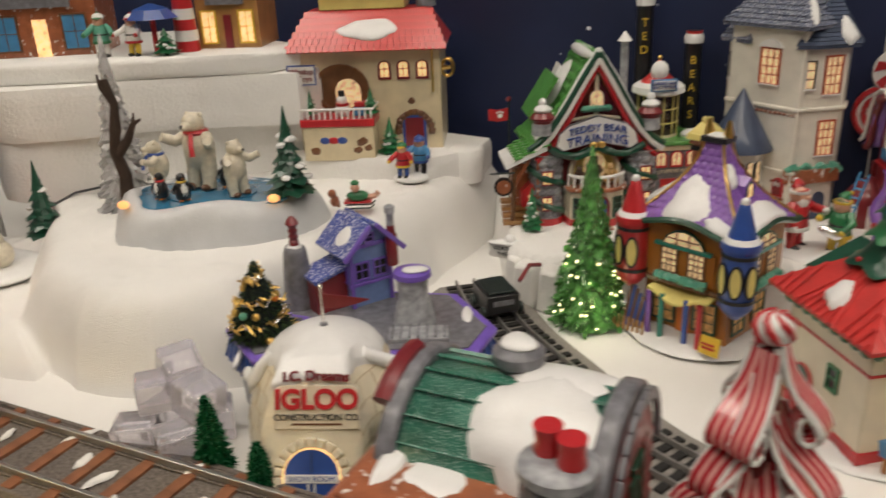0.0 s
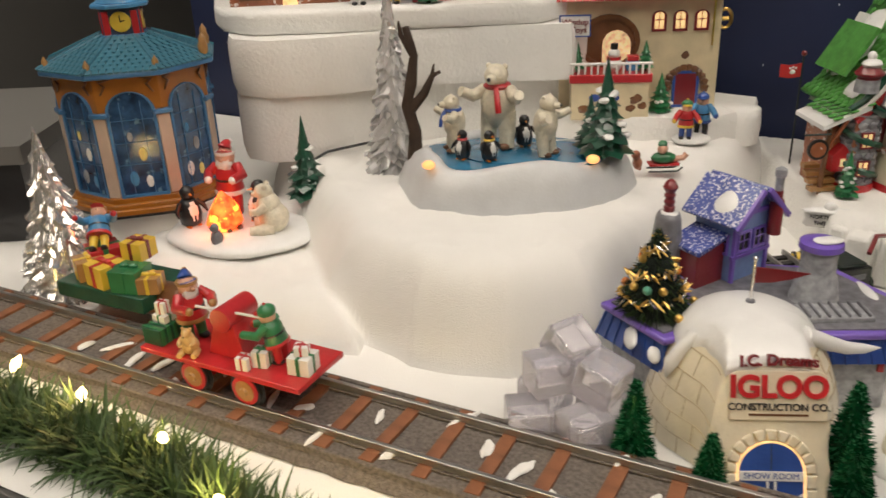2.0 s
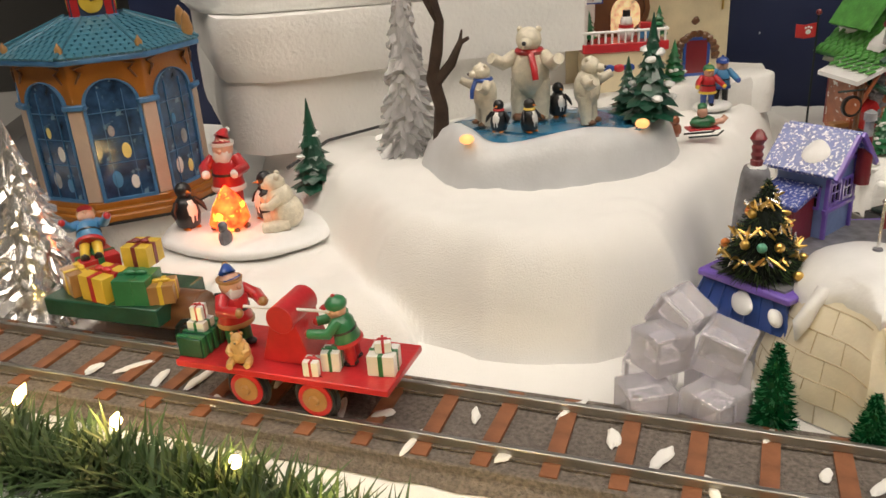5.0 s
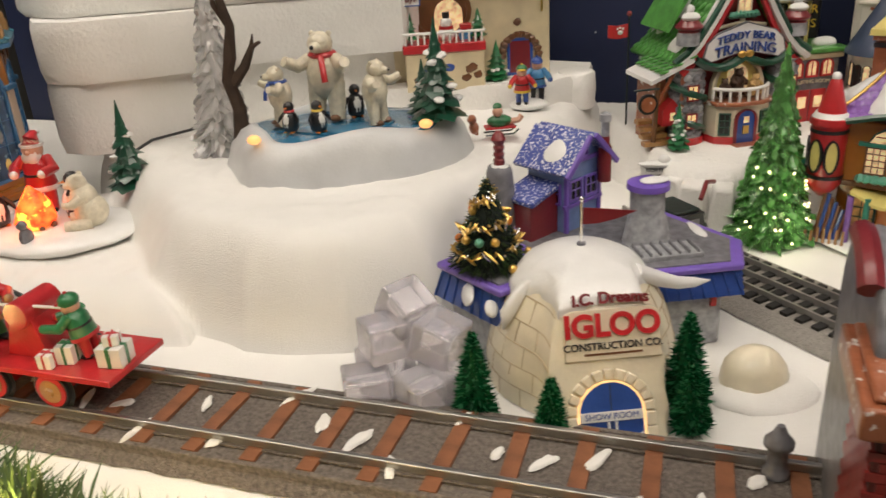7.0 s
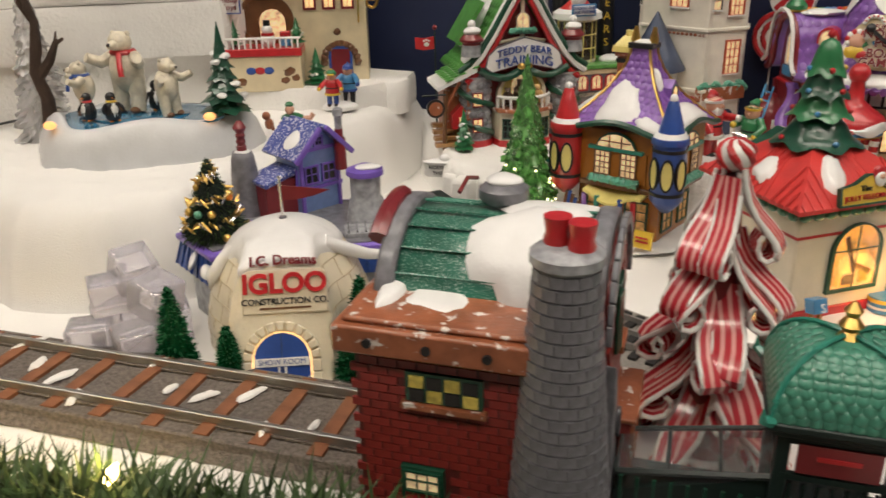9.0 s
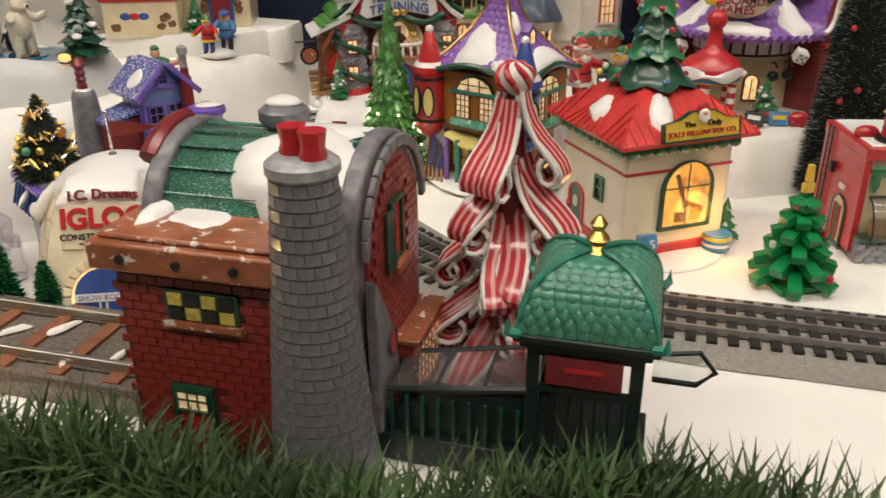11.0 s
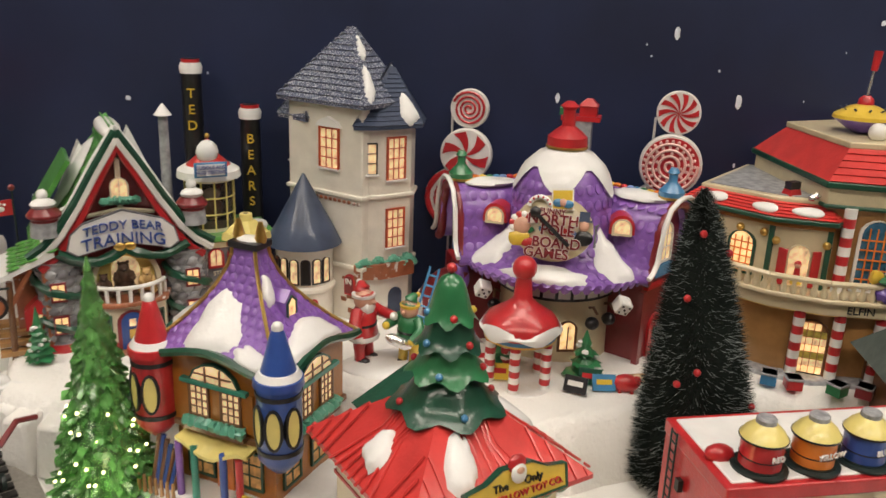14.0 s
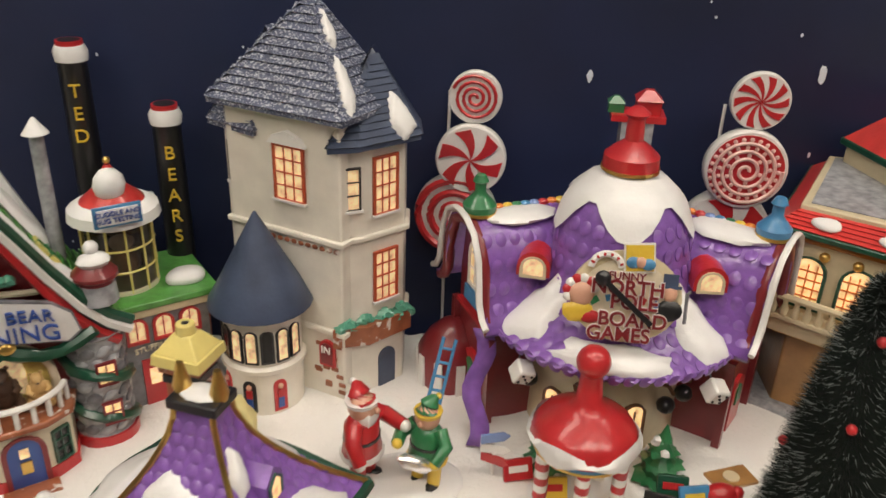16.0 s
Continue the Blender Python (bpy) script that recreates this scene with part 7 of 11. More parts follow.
for k in range(4):
    x = 0.031 + 0.041 * k
    c = (RED, ORANGE, BLUE, GREEN)[k]
    dy = 0.0175
    part("drum_tray", B().lathe([(0.020, 0.0), (0.020, 0.002), (0.017, 0.003)], (x, dy, H + 0.0072), IRON, 22), rd)
    dm = part("paint_drum", B().lathe([(0.0150, 0), (0.0150, 0.024)], (x, dy, H + 0.0085), c, 22), rd, "glossy paint drum with pale lid")
    part("hoop", B().lathe([(0.0166, 0.0), (0.0166, 0.0016)], (x, dy, H + 0.0095), IRON, 22).lathe([(0.0154, 0.0), (0.0154, 0.0008)], (x, dy, H + 0.018), BLACK, 22).lathe([(0.0172, 0), (0.0172, 0.0014)], (x, dy, H + 0.0315), BLACK, 22), dm)
    part("lid", B().lathe([(0.0168, 0.0328), (0.0135, 0.038), (0.0078, 0.043), (0.0068, 0.0435)], (x, dy, H), PALEYEL, 22), dm, "pale yellow cone lid")
    part("lid_cap", B().lathe([(0.0072, 0.043), (0.0072, 0.0465), (0.0060, 0.0478), (0.001, 0.048)], (x, dy, H), LTSTONE, 16), dm, "silvery cap")
    words(("RED", "YELLOW", "BLUE", "GREEN")[k], 0.0062, pose(x + 0.0035, 0.0016, H + 0.0225, 90, 0, 12), dm, WHITE)
    part("red_pipe", B().ball(0.009, (x - 0.022, 0.034, H + 0.010), RED, 1.3, 0.9, 0.8, 10), rd)
    tube_m = part("paint_pipe", B().tube([(x, -0.001, 0.088), (x, -0.006, 0.084), (x, -0.006, 0.062)], 0.0042, c, 12), rd, "coloured pipe on the wall")
for k, c in enumerate((BLUE, RED, GREEN)):
    part("diamond", B().upright([(-0.0065, 0), (0, -0.0065), (0.0065, 0), (0, 0.0065)], 0.002, (0.057 + 0.046 * k, -0.0015, 0.078), c), rd)
part("vine", B().ball(0.007, (0.012, -0.002, 0.086), GREEN, 1.4, 0.4, 0.7, 9, lump=0.5).ball(0.006, (0.010, -0.002, 0.076), GREEN, 0.8, 0.4, 1.6, 9, lump=0.5), rd)
# glazed half-round porch along the front
n = 8
pr = [(-0.020 * math.sin(math.pi / 2 * i / n) - 0.0, 0.060 - 0.036 * (1 - math.cos(math.pi / 2 * i / n))) for i in range(n + 1)]
v = [(x, y, z) for x in (0.008, L) for y, z in pr]
part("porch_glass", B().put(v, [(i, i + 1, n + 2 + i, n + 1 + i) for i in range(n)], GLASS), rd, "curved clear glazing", smooth=60)
for k in range(10):
    x = 0.008 + k * 0.0202
    part("glazing_bar", B().tube([(x, y - 0.0004, z) for y, z in pr], 0.0010, IRON, 5), rd)
part("porch_rail", B().tube([(0.008, pr[-1][0], pr[-1][1]), (L, pr[-1][0], pr[-1][1])], 0.0013, IRON, 5).tube([(0.008, 0, 0.061), (L, 0, 0.061)], 0.0013, IRON, 5), rd)
b = B()
for k in range(9):
    b.box((0.012, 0.008, rn.uniform(0.006, 0.016)), (0.018 + 0.018 * k, -0.006, 0.025), (TAN, MAROON, STONE, OCHRE)[k % 4], rz=k * 20)
part("stock_inside", b, rd, "crates seen behind the glazing")
part("side_door", B().upright(arch(0.026, 0.044), 0.003, (0, 0, 0), CREAM).ring(arch(0.026, 0.044), 0.003, 0.004, (0, -0.001, 0), DKGREEN).box((0.002, 0.002, 0.034), (-0.006, -0.001, 0.002), RED).box((0.002, 0.002, 0.034), (0.0, -0.001, 0.002), GREEN).box((0.002, 0.002, 0.034), (0.006, -0.001, 0.002), RED), rd, "striped arched side door", m=pose(-0.004, 0.032, 0.006, 0, 0, -90))
b = B().tube([(0, 0, 0), (0, 0, 0.104)], 0.0009, IRON, 5).tube([(0, 0.009, 0), (0, 0.009, 0.104)], 0.0009, IRON, 5)
for k in range(13):
    b.tube([(0, 0, 0.006 + 0.008 * k), (0, 0.009, 0.006 + 0.008 * k)], 0.0007, IRON, 5)
part("ladder", b, rd, "dark metal wall ladder", m=pose(-0.006, 0.070, 0.004))
part("wall_lamp", B().box((0.004, 0.006, 0.010), (-0.006, 0.058, 0.066), IRON).box((0.002, 0.012, 0.004), (-0.005, 0.03, 0.058), WHITE), rd)
pine("pine_tree", "small snowy green pine in front of the factory", RDP @ pose(0.088, -0.030, 0), 0.038, 0.014, GREEN, kind_snow=10, tiers=4, group="moulded pines", seed=15)

# ---- dark bottle-brush tree ----
dk = brush_tree("bottle_brush_tree", "tall dark frosted bottle-brush tree with red berries", pose(0.524, 0.558, 0.0, -2.1, -4.2, 0), 0.224, 0.047, BRISTLE, FROSTBRISTLE, 30000, 41, length=0.009, width=0.00026, share=0.12, power=0.62, droop=-0.25, core=0.84, low=0.88)
for k in range(22):
    q, a = 0.05 + 0.85 * ((k * 0.618) % 1), (k * k * 0.37 + k * 1.1) % 6.283
    r = 0.046 * (1 - q) ** 0.62 + 0.001
    part("berry", B().ball(0.0027, (r * math.cos(a), r * math.sin(a), 0.01 + 0.213 * q), RED, seg=9), dk)
b = B().cyl(0.0012, 0.0012, 0.022, (0, 0, 0), BLACK, 8, ry=90).cyl(0.002, 0.002, 0.005, (-0.004, 0, 0), GOLD, 8, ry=90)
solid("power_plug", b, "thin black power plug with brass tip", "plug", pose(0.455, 0.588, 0.016, 0, 0, -5))

# ---- polar palette art house ----
PAP = pose(0.196, 0.650, 0.004, 0, 0, -47)
pa = thing("art_center_house", "orange ceramic art house with purple roof and crayon turrets", "building", PAP)
b = B().ball(1, (0.0, 0.036, 0), CSNOW, 0.068, 0.068, 0.006, 24)
part("snow_base", rough(b, 0.002, 40), pa, smooth=70)
part("lower_wall", B().box((0.082, 0.068, 0.05), (0, 0.040, 0.002), OCHRE), pa, "ochre timbered ground floor", bevel=0.001)
part("upper_wall", B().box((0.096, 0.082, 0.052), (0, 0.041, 0.052), OCHRE), pa, "orange upper floor", bevel=0.0015)
part("jetty", B().box((0.100, 0.086, 0.005), (0, 0.041, 0.049), BROWN), pa, bevel=0.001)
for x, y in ((-0.051, -0.002), (0.051, -0.002)):
    c = RED if x < 0 else BLUE
    tu = part("crayon_turret", B().lathe([(0.004, 0.038), (0.010, 0.044), (0.0145, 0.050), (0.0145, 0.101)], (x, y, 0), c, 20).lathe([(0.0152, 0.055), (0.0152, 0.058)], (x, y, 0), BLACK, 20).lathe([(0.0152, 0.094), (0.0152, 0.097)], (x, y, 0), BLACK, 20), pa, "crayon-shaped corner turret", smooth=50)
    part("crayon_tip", B().lathe([(0.0165, 0.101), (0.016, 0.106), (0.0120, 0.108), (0.0045, 0.136), (0.003, 0.138)], (x, y, 0), c, 20).ball(0.004, (x, y, 0.139), CSNOW, seg=8).lathe([(0.0150, 0.1065), (0.0125, 0.1105)], (x, y, 0), CSNOW, 20), tu, "frosted crayon tip", smooth=40)
    for a in (0, -50, 50):
        m_ = pose(x, y, 0.062, 0, 0, a + (-20 if x < 0 else 20))
        part("oval_window", B().upright(oval(0.009, 0.026), 0.002, (0, -0.0150, 0), PALEYEL).ring(oval(0.009, 0.026), 0.0018, 0.003, (0, -0.0156, 0), BLACK), tu, m=m_)
for side, w in (("front", 0.096), ("right", 0.082)):
    rz = 0 if side == "front" else 90
    px, py = (0, 0.0) if side == "front" else (0.048, 0.041)
    m_ = pose(px, py, 0, 0, 0, rz)
    fc = part("bay", B().upright([(-0.030, 0), (0.030, 0), (0.030, 0.028), (-0.030, 0.028)], 0.002, (0, -0.002, 0.058), OCHRE), pa, m=m_)
    for x in (-0.013, 0.013):
        window(fc, x, -0.0022, 0.063, rect(0.014, 0.021), BROWN, LITSOFT, bars=(2, 3), wide=0.0014)
    hd = [(-0.019, 0), (0.019, 0), (0.015, 0.007), (0.008, 0.011), (0, 0.0125), (-0.008, 0.011), (-0.015, 0.007)]
    part("fanlight", B().upright(hd, 0.002, (0, -0.003, 0.0885), LITSOFT).box((0.001, 0.001, 0.011), (-0.006, -0.0042, 0.0885), BROWN).box((0.001, 0.001, 0.011), (0.006, -0.0042, 0.0885), BROWN).box((0.03, 0.001, 0.001), (0, -0.0042, 0.0935), BROWN).ring(hd, 0.0024, 0.003, (0, -0.0036, 0.0885), DKGREEN), fc)
    part("window_head", B().box((0.054, 0.004, 0.003), (0, -0.003, 0.0855), TEAL), fc)
    bx = B()
    for k in range(9):
        bx.ball(0.005, (-0.022 + 0.0055 * k, -0.005, 0.0585), COPPER, 1, 1, 0.8, 7, lump=0.5)
    part("planter", bx.box((0.05, 0.006, 0.004), (0, -0.004, 0.052), BROWN), fc, "planter of snowy greenery")
# swooping roof
n, m_, v, f = 12, 32, [], []
for j in range(n + 1):
    q = j / n
    s = (1 - q) ** 1.75
    hw, hd2 = 0.009 + 0.047 * s, 0.007 + 0.042 * s
    for i in range(m_):
        t = i / m_ * 4
        k, e = int(t), (t - int(t)) * 2 - 1
        x, y = [(e, -1), (1, e), (-e, 1), (-1, -e)][k]
        lift = 0.010 * math.cos(e * math.pi / 2) ** 2 * (1 - q) ** 3
        v.append((x * hw, 0.041 + y * hd2, 0.1025 + 0.070 * q + lift))
f = [(j * m_ + i, j * m_ + (i + 1) % m_, (j + 1) * m_ + (i + 1) % m_, (j + 1) * m_ + i) for j in range(n) for i in range(m_)] + [tuple(range(m_ - 1, -1, -1)), tuple(n * m_ + i for i in range(m_))]
rf = part("roof", B().put(v, f, PURPLE), pa, "purple swooping shingled roof", smooth=50)


def roof_point(x, y, q):
    s = (1 - q) ** 1.75
    return Vector((x * (0.009 + 0.047 * s), 0.041 + y * (0.007 + 0.042 * s), 0.1025 + 0.070 * q))


eb = B()
for i in range(4):
    (x0, y0), (x1, y1) = [((-1, -1), (1, -1)), ((1, -1), (1, 1)), ((1, 1), (-1, 1)), ((-1, 1), (-1, -1))][i]
    pts = []
    for k in range(13):
        e = k / 12
        p_ = roof_point(x0 + (x1 - x0) * e, y0 + (y1 - y0) * e, 0)
        p_.z += 0.010 * math.sin(math.pi * e) ** 2
        pts.append(p_)
    eb.tube(pts, 0.0030, DKGREEN, 6)
part("eave", eb, pa, "dark green wavy eave")
rshg = B().ball(0.0030, (0, 0, 0), PURPLE, 1, 0.3, 1.2, 7).done("shingle")
for side in range(4):
    for r in range(11):
        q = 0.04 + r * 0.083
        s = (1 - q) ** 1.75
        half = (0.009 + 0.047 * s) if side % 2 == 0 else (0.007 + 0.042 * s)
        cnt = max(2, int(2 * half / 0.0060))
        for k in range(cnt):
            e = -1 + 2 * (k + 0.5 + (0.2 if r % 2 else -0.2)) / cnt
            x, y = [(e, -1), (1, e), (-e, 1), (-1, -e)][side]
            p_ = roof_point(x, y, q)
            p_.z += 0.010 * math.cos(e * math.pi / 2) ** 2 * (1 - q) ** 3
            tilt = 25 + 55 * q
            ob = new("shingle", rshg)
            ob.parent = rf
            ob.matrix_local = pose(*p_, 0, 0, 90 * side) @ pose(0, 0, 0, tilt - 90, 0, 0)
for sx in (-1, 1):
    for sy in (-1, 1):
        part("hip_trim", B().tube([roof_point(sx, sy, q / 10) + Vector((0, 0, 0.001)) for q in range(11)], 0.0014, GOLD, 6), rf, "gold hip trim")
def art_roof(side):
    def surf(e, q):
        e, q = max(-1.0, min(1.0, e)), max(-0.02, min(0.95, q))
        x, y = [(e, -1), (1, e), (-e, 1), (-1, -e)][side]
        p_ = roof_point(x, y, max(0.0, q))
        return p_ + Vector((0, 0, 0.010 * math.cos(e * math.pi / 2) ** 2 * (1 - max(0.0, q)) ** 3 + 0.0012))
    return surf


for side, e, q, a, c, sd in ((0, -0.12, 0.26, 0.62, 0.30, 0.4), (0, 0.62, 0.08, 0.30, 0.10, 6.4), (1, 0.0, 0.10, 0.78, 0.13, 1.7), (1, -0.55, 0.60, 0.32, 0.14, 2.2), (3, 0.1, 0.2, 0.6, 0.25, 3.1), (2, 0.0, 0.2, 0.6, 0.22, 4.4)):
    drift(rf, art_roof(side), e, q, a, c, 0.0038, sd)
part("roof_cap", B().box((0.024, 0.018, 0.005), (0, 0.041, 0.1715), BLACK).ball(0.008, (0, 0.041, 0.176), CSNOW, 1.3, 0.9, 0.4, 10), pa, bevel=0.0008)
for x in (-0.009, 0.009):
    part("gold_finial", B().lathe([(0.0035, 0.1755), (0.0042, 0.179), (0.0015, 0.190)], (x, 0.041, 0), GOLD, 10), pa)
dm = part("dormer", B().upright([(-0.007, 0), (0.007, 0), (0.007, 0.014), (0, 0.021), (-0.007, 0.014)], 0.03, (0, -0.002, 0), PURPLE).ring([(-0.004, 0.003), (0.004, 0.003), (0.004, 0.012), (0, 0.016), (-0.004, 0.012)], 0.0016, 0.002, (0, -0.003, 0), DKGREEN).upright([(-0.004, 0.003), (0.004, 0.003), (0.004, 0.012), (0, 0.016), (-0.004, 0.012)], 0.001, (0, -0.0026, 0), LIT), pa, "small lit dormer", m=pose(0.030, 0.041, 0.125, 0, 0, 90))
part("chimney", B().box((0.017, 0.017, 0.155), (-0.035, 0.083, 0.0), TERRA).box((0.019, 0.019, 0.004), (-0.035, 0.083, 0.150), BLACK).box((0.021, 0.021, 0.004), (-0.035, 0.083, 0.156), TERRA), pa, "brick chimney stack")
st = B().box((0.027, 0.025, 0.006), (-0.035, 0.083, 0.160), PALEYEL, taper=0.95).box((0.024, 0.022, 0.009), (-0.035, 0.083, 0.166), PALEYEL, taper=0.42).lathe([(0.0052, 0.173), (0.0046, 0.180), (0.0040, 0.180)], (-0.035, 0.083, 0), PALEYEL, 14)
part("yellow_cap", st, pa, "yellow chimney cap", bevel=0.001)
part("cap_hole", B().lathe([(0.0034, 0.1795), (0.001, 0.1803)], (-0.035, 0.083, 0), BLACK, 12), pa)
ORANGEPANE = mat("dim_amber_pane", (0.55, 0.30, 0.10), 0.35, var=0.6, scale=150, glow=0.16, bump=0)
# ground floor details
for x in (-0.020, 0.020):
    window(pa, x, 0.0055, 0.012, rect(0.020, 0.026), DKGREEN, ORANGEPANE, bars=(1, 2), wide=0.0016)
for y in (0.024, 0.058):
    window(pa, 0.0415, y, 0.012, rect(0.018, 0.026), DKGREEN, ORANGEPANE, rz=90, bars=(1, 2), wide=0.0016)
part("door", B().upright(rect(0.014, 0.034), 0.002, (0.0, 0.0045, 0.003), ORANGE), pa)
b = B()
for k in range(9):
    x = -0.026 + 0.0065 * k
    b.put([(x, -0.014, 0.044 - 0.005 * math.cos((k - 4) * 0.7)), (x + 0.0065, -0.014, 0.044 - 0.005 * math.cos((k - 3) * 0.7)), (x + 0.0065, 0.006, 0.050), (x, 0.006, 0.050), (x, -0.014, 0.0415 - 0.005 * math.cos((k - 4) * 0.7)), (x + 0.0065, -0.014, 0.0415 - 0.005 * math.cos((k - 3) * 0.7)), (x + 0.0065, 0.006, 0.0475), (x, 0.006, 0.0475)],
          [(0, 1, 2, 3), (7, 6, 5, 4), (0, 4, 5, 1)], PALEYEL)
part("porch_roof", b, pa, "yellow wavy porch roof")
for x, c in ((-0.025, PURPLE), (0.025, RED), (-0.012, TEAL), (0.012, BLUE)):
    part("porch_post", B().cyl(0.0026, 0.0026, 0.042, (x, -0.012, 0.002), c, 10), pa, "crayon porch post")
for k in range(8):
    part("fence_picket", B().box((0.0022, 0.002, 0.013), (-0.060 + 0.005 * k, -0.020, 0.002), TAN, taper=0.7), pa)
part("easel_sign", B().box((0.018, 0.002, 0.016), (0.040, -0.020, 0.006), GOLDY, rx=-12), pa, "yellow easel sign")
part("sign_bars", B().box((0.012, 0.001, 0.0016), (0.040, -0.0222, 0.016), RED, rx=-12).box((0.012, 0.001, 0.0016), (0.040, -0.0215, 0.012), RED, rx=-12), pa)
hs = part("palette_sign", B().upright(oval(0.026, 0.018), 0.0025, (0, 0, 0), LTSTONE), pa, "grey palette-shaped hanging sign", m=pose(-0.070, -0.008, 0.046, 0, 0, 30), bevel=0.0008)
words("POLAR PALETTE", 0.0036, facing(0, -0.0004, 0.0115), hs, BLACK, bend=8)
words("ART CENTER", 0.0036, facing(0, -0.0004, 0.0066), hs, BLACK)
part("sign_bracket", B().tube([(-0.078, -0.008, 0.066), (-0.046, -0.002, 0.068)], 0.0014, TEAL, 6).ball(0.004, (-0.062, -0.008, 0.067), TEAL, 2.2, 0.6, 0.8, 8), pa)
for k in range(7):
    part("stair_rail", B().tube([(-0.050 + 0.003 * k, -0.012, 0.002), (-0.046 + 0.003 * k, -0.006, 0.044 - 0.003 * k)], 0.0018, BLUE if k % 2 else BROWN, 6), pa)

# ---- green glass tree ----
lumpy_tree("green_glass_tree", "lit green moulded glass tree", pose(0.124, 0.700, 0.0), 0.168, 0.036, GREENGLASS, 26, 24, 51)
lamp = bpy.data.lights.new("tree_glow", "POINT")
lamp.energy, lamp.color, lamp.shadow_soft_size = 0.012, (1.0, 0.95, 0.55), 0.006
new("tree_glow", lamp).matrix_world = pose(0.124, 0.655, 0.03)
rn = random.Random(53)
for k in range(26):
    q, a = rn.uniform(0.03, 0.42), rn.uniform(-3.0, 0.1)
    r = 0.036 * (1 - q) * 1.04
    solid("fairy_light", B().ball(0.0011, (0, 0, 0), TREEBULB, seg=6), "tiny warm light glowing on the glass tree", "fairy light", pose(0.124 + r * math.cos(a), 0.700 + r * math.sin(a), 0.168 * q), group="tree lights")
lumpy_tree("green_glass_tree", "small frosted green glass tree at the track side", pose(0.405, 0.225, 0.0), 0.075, 0.030, GREENGLASS, 10, 14, 52)

# ---- direction post ----
tp_ = thing("direction_post", "white snow-topped sign on a striped candy pole", "sign", pose(0.056, 0.782, 0.0, 0, 0, -18))
part("snow_foot", B().ball(0.018, (0, 0, 0), CSNOW, 1.2, 0.9, 0.25, 14), tp_)
for k in range(6):
    part("pole_band", B().cyl(0.0032, 0.0032, 0.0058, (0, 0, 0.002 + 0.0058 * k), RED if k % 2 == 0 else WHITE, 12), tp_)
bd = part("board", B().upright([(-0.022, 0.003), (-0.018, 0), (0.018, 0), (0.022, 0.003), (0.020, 0.008), (0.022, 0.015), (-0.022, 0.015), (-0.020, 0.008)], 0.004, (0, -0.004, 0.034), WHITE), tp_, bevel=0.0008)
words("NORTH POLE", 0.0052, facing(0, -0.0044, 0.0445), bd, BLACK)
words("THIS WAY", 0.0052, facing(0, -0.0044, 0.0385), bd, BLACK)
part("snow_top", B().ball(1, (0, -0.002, 0.050), CSNOW, 0.023, 0.006, 0.004, 14, lump=0.2).ball(0.006, (0.001, -0.002, 0.054), CSNOW, 1, 0.8, 0.9, 10), tp_)
b = B().ball(0.007, (0, 0, 0.006), GOLDY, 1, 0.8, 0.8, 10)
for k in (-1, 1):
    b.lathe([(0.0062, -0.001), (0.0062, 0.001)], (k * 0.003, 0, 0.006), BLACK, 10, ry=90)
solid("bee_toy", b, "small yellow and black striped toy", "toy", pose(0.030, 0.775, 0.0))

# ---- teddy bear training house ----
gshg = B().ball(0.0042, (0, 0, 0), ROOFGREEN, 1, 0.3, 1.2, 7).done("shingle")
TEP = pose(0.150, 0.838, 0.050, 0, 0, 4)
te = thing("teddy_training_house", "stone and red ceramic house with steep green gables", "building", TEP)
part("main_wall", B().box((0.10, 0.09, 0.075), (0, 0.055, 0), MAROON), te, "dark red wall", bevel=0.001)
gp2 = [(-0.052, 0.0), (0.052, 0.0), (0.052, 0.074), (0.046, 0.088), (0, 0.160), (-0.046, 0.088), (-0.052, 0.074)]
part("gable_wall", B().upright(gp2, 0.012, (0, 0.004, 0), MAROON), te, "red gable front")
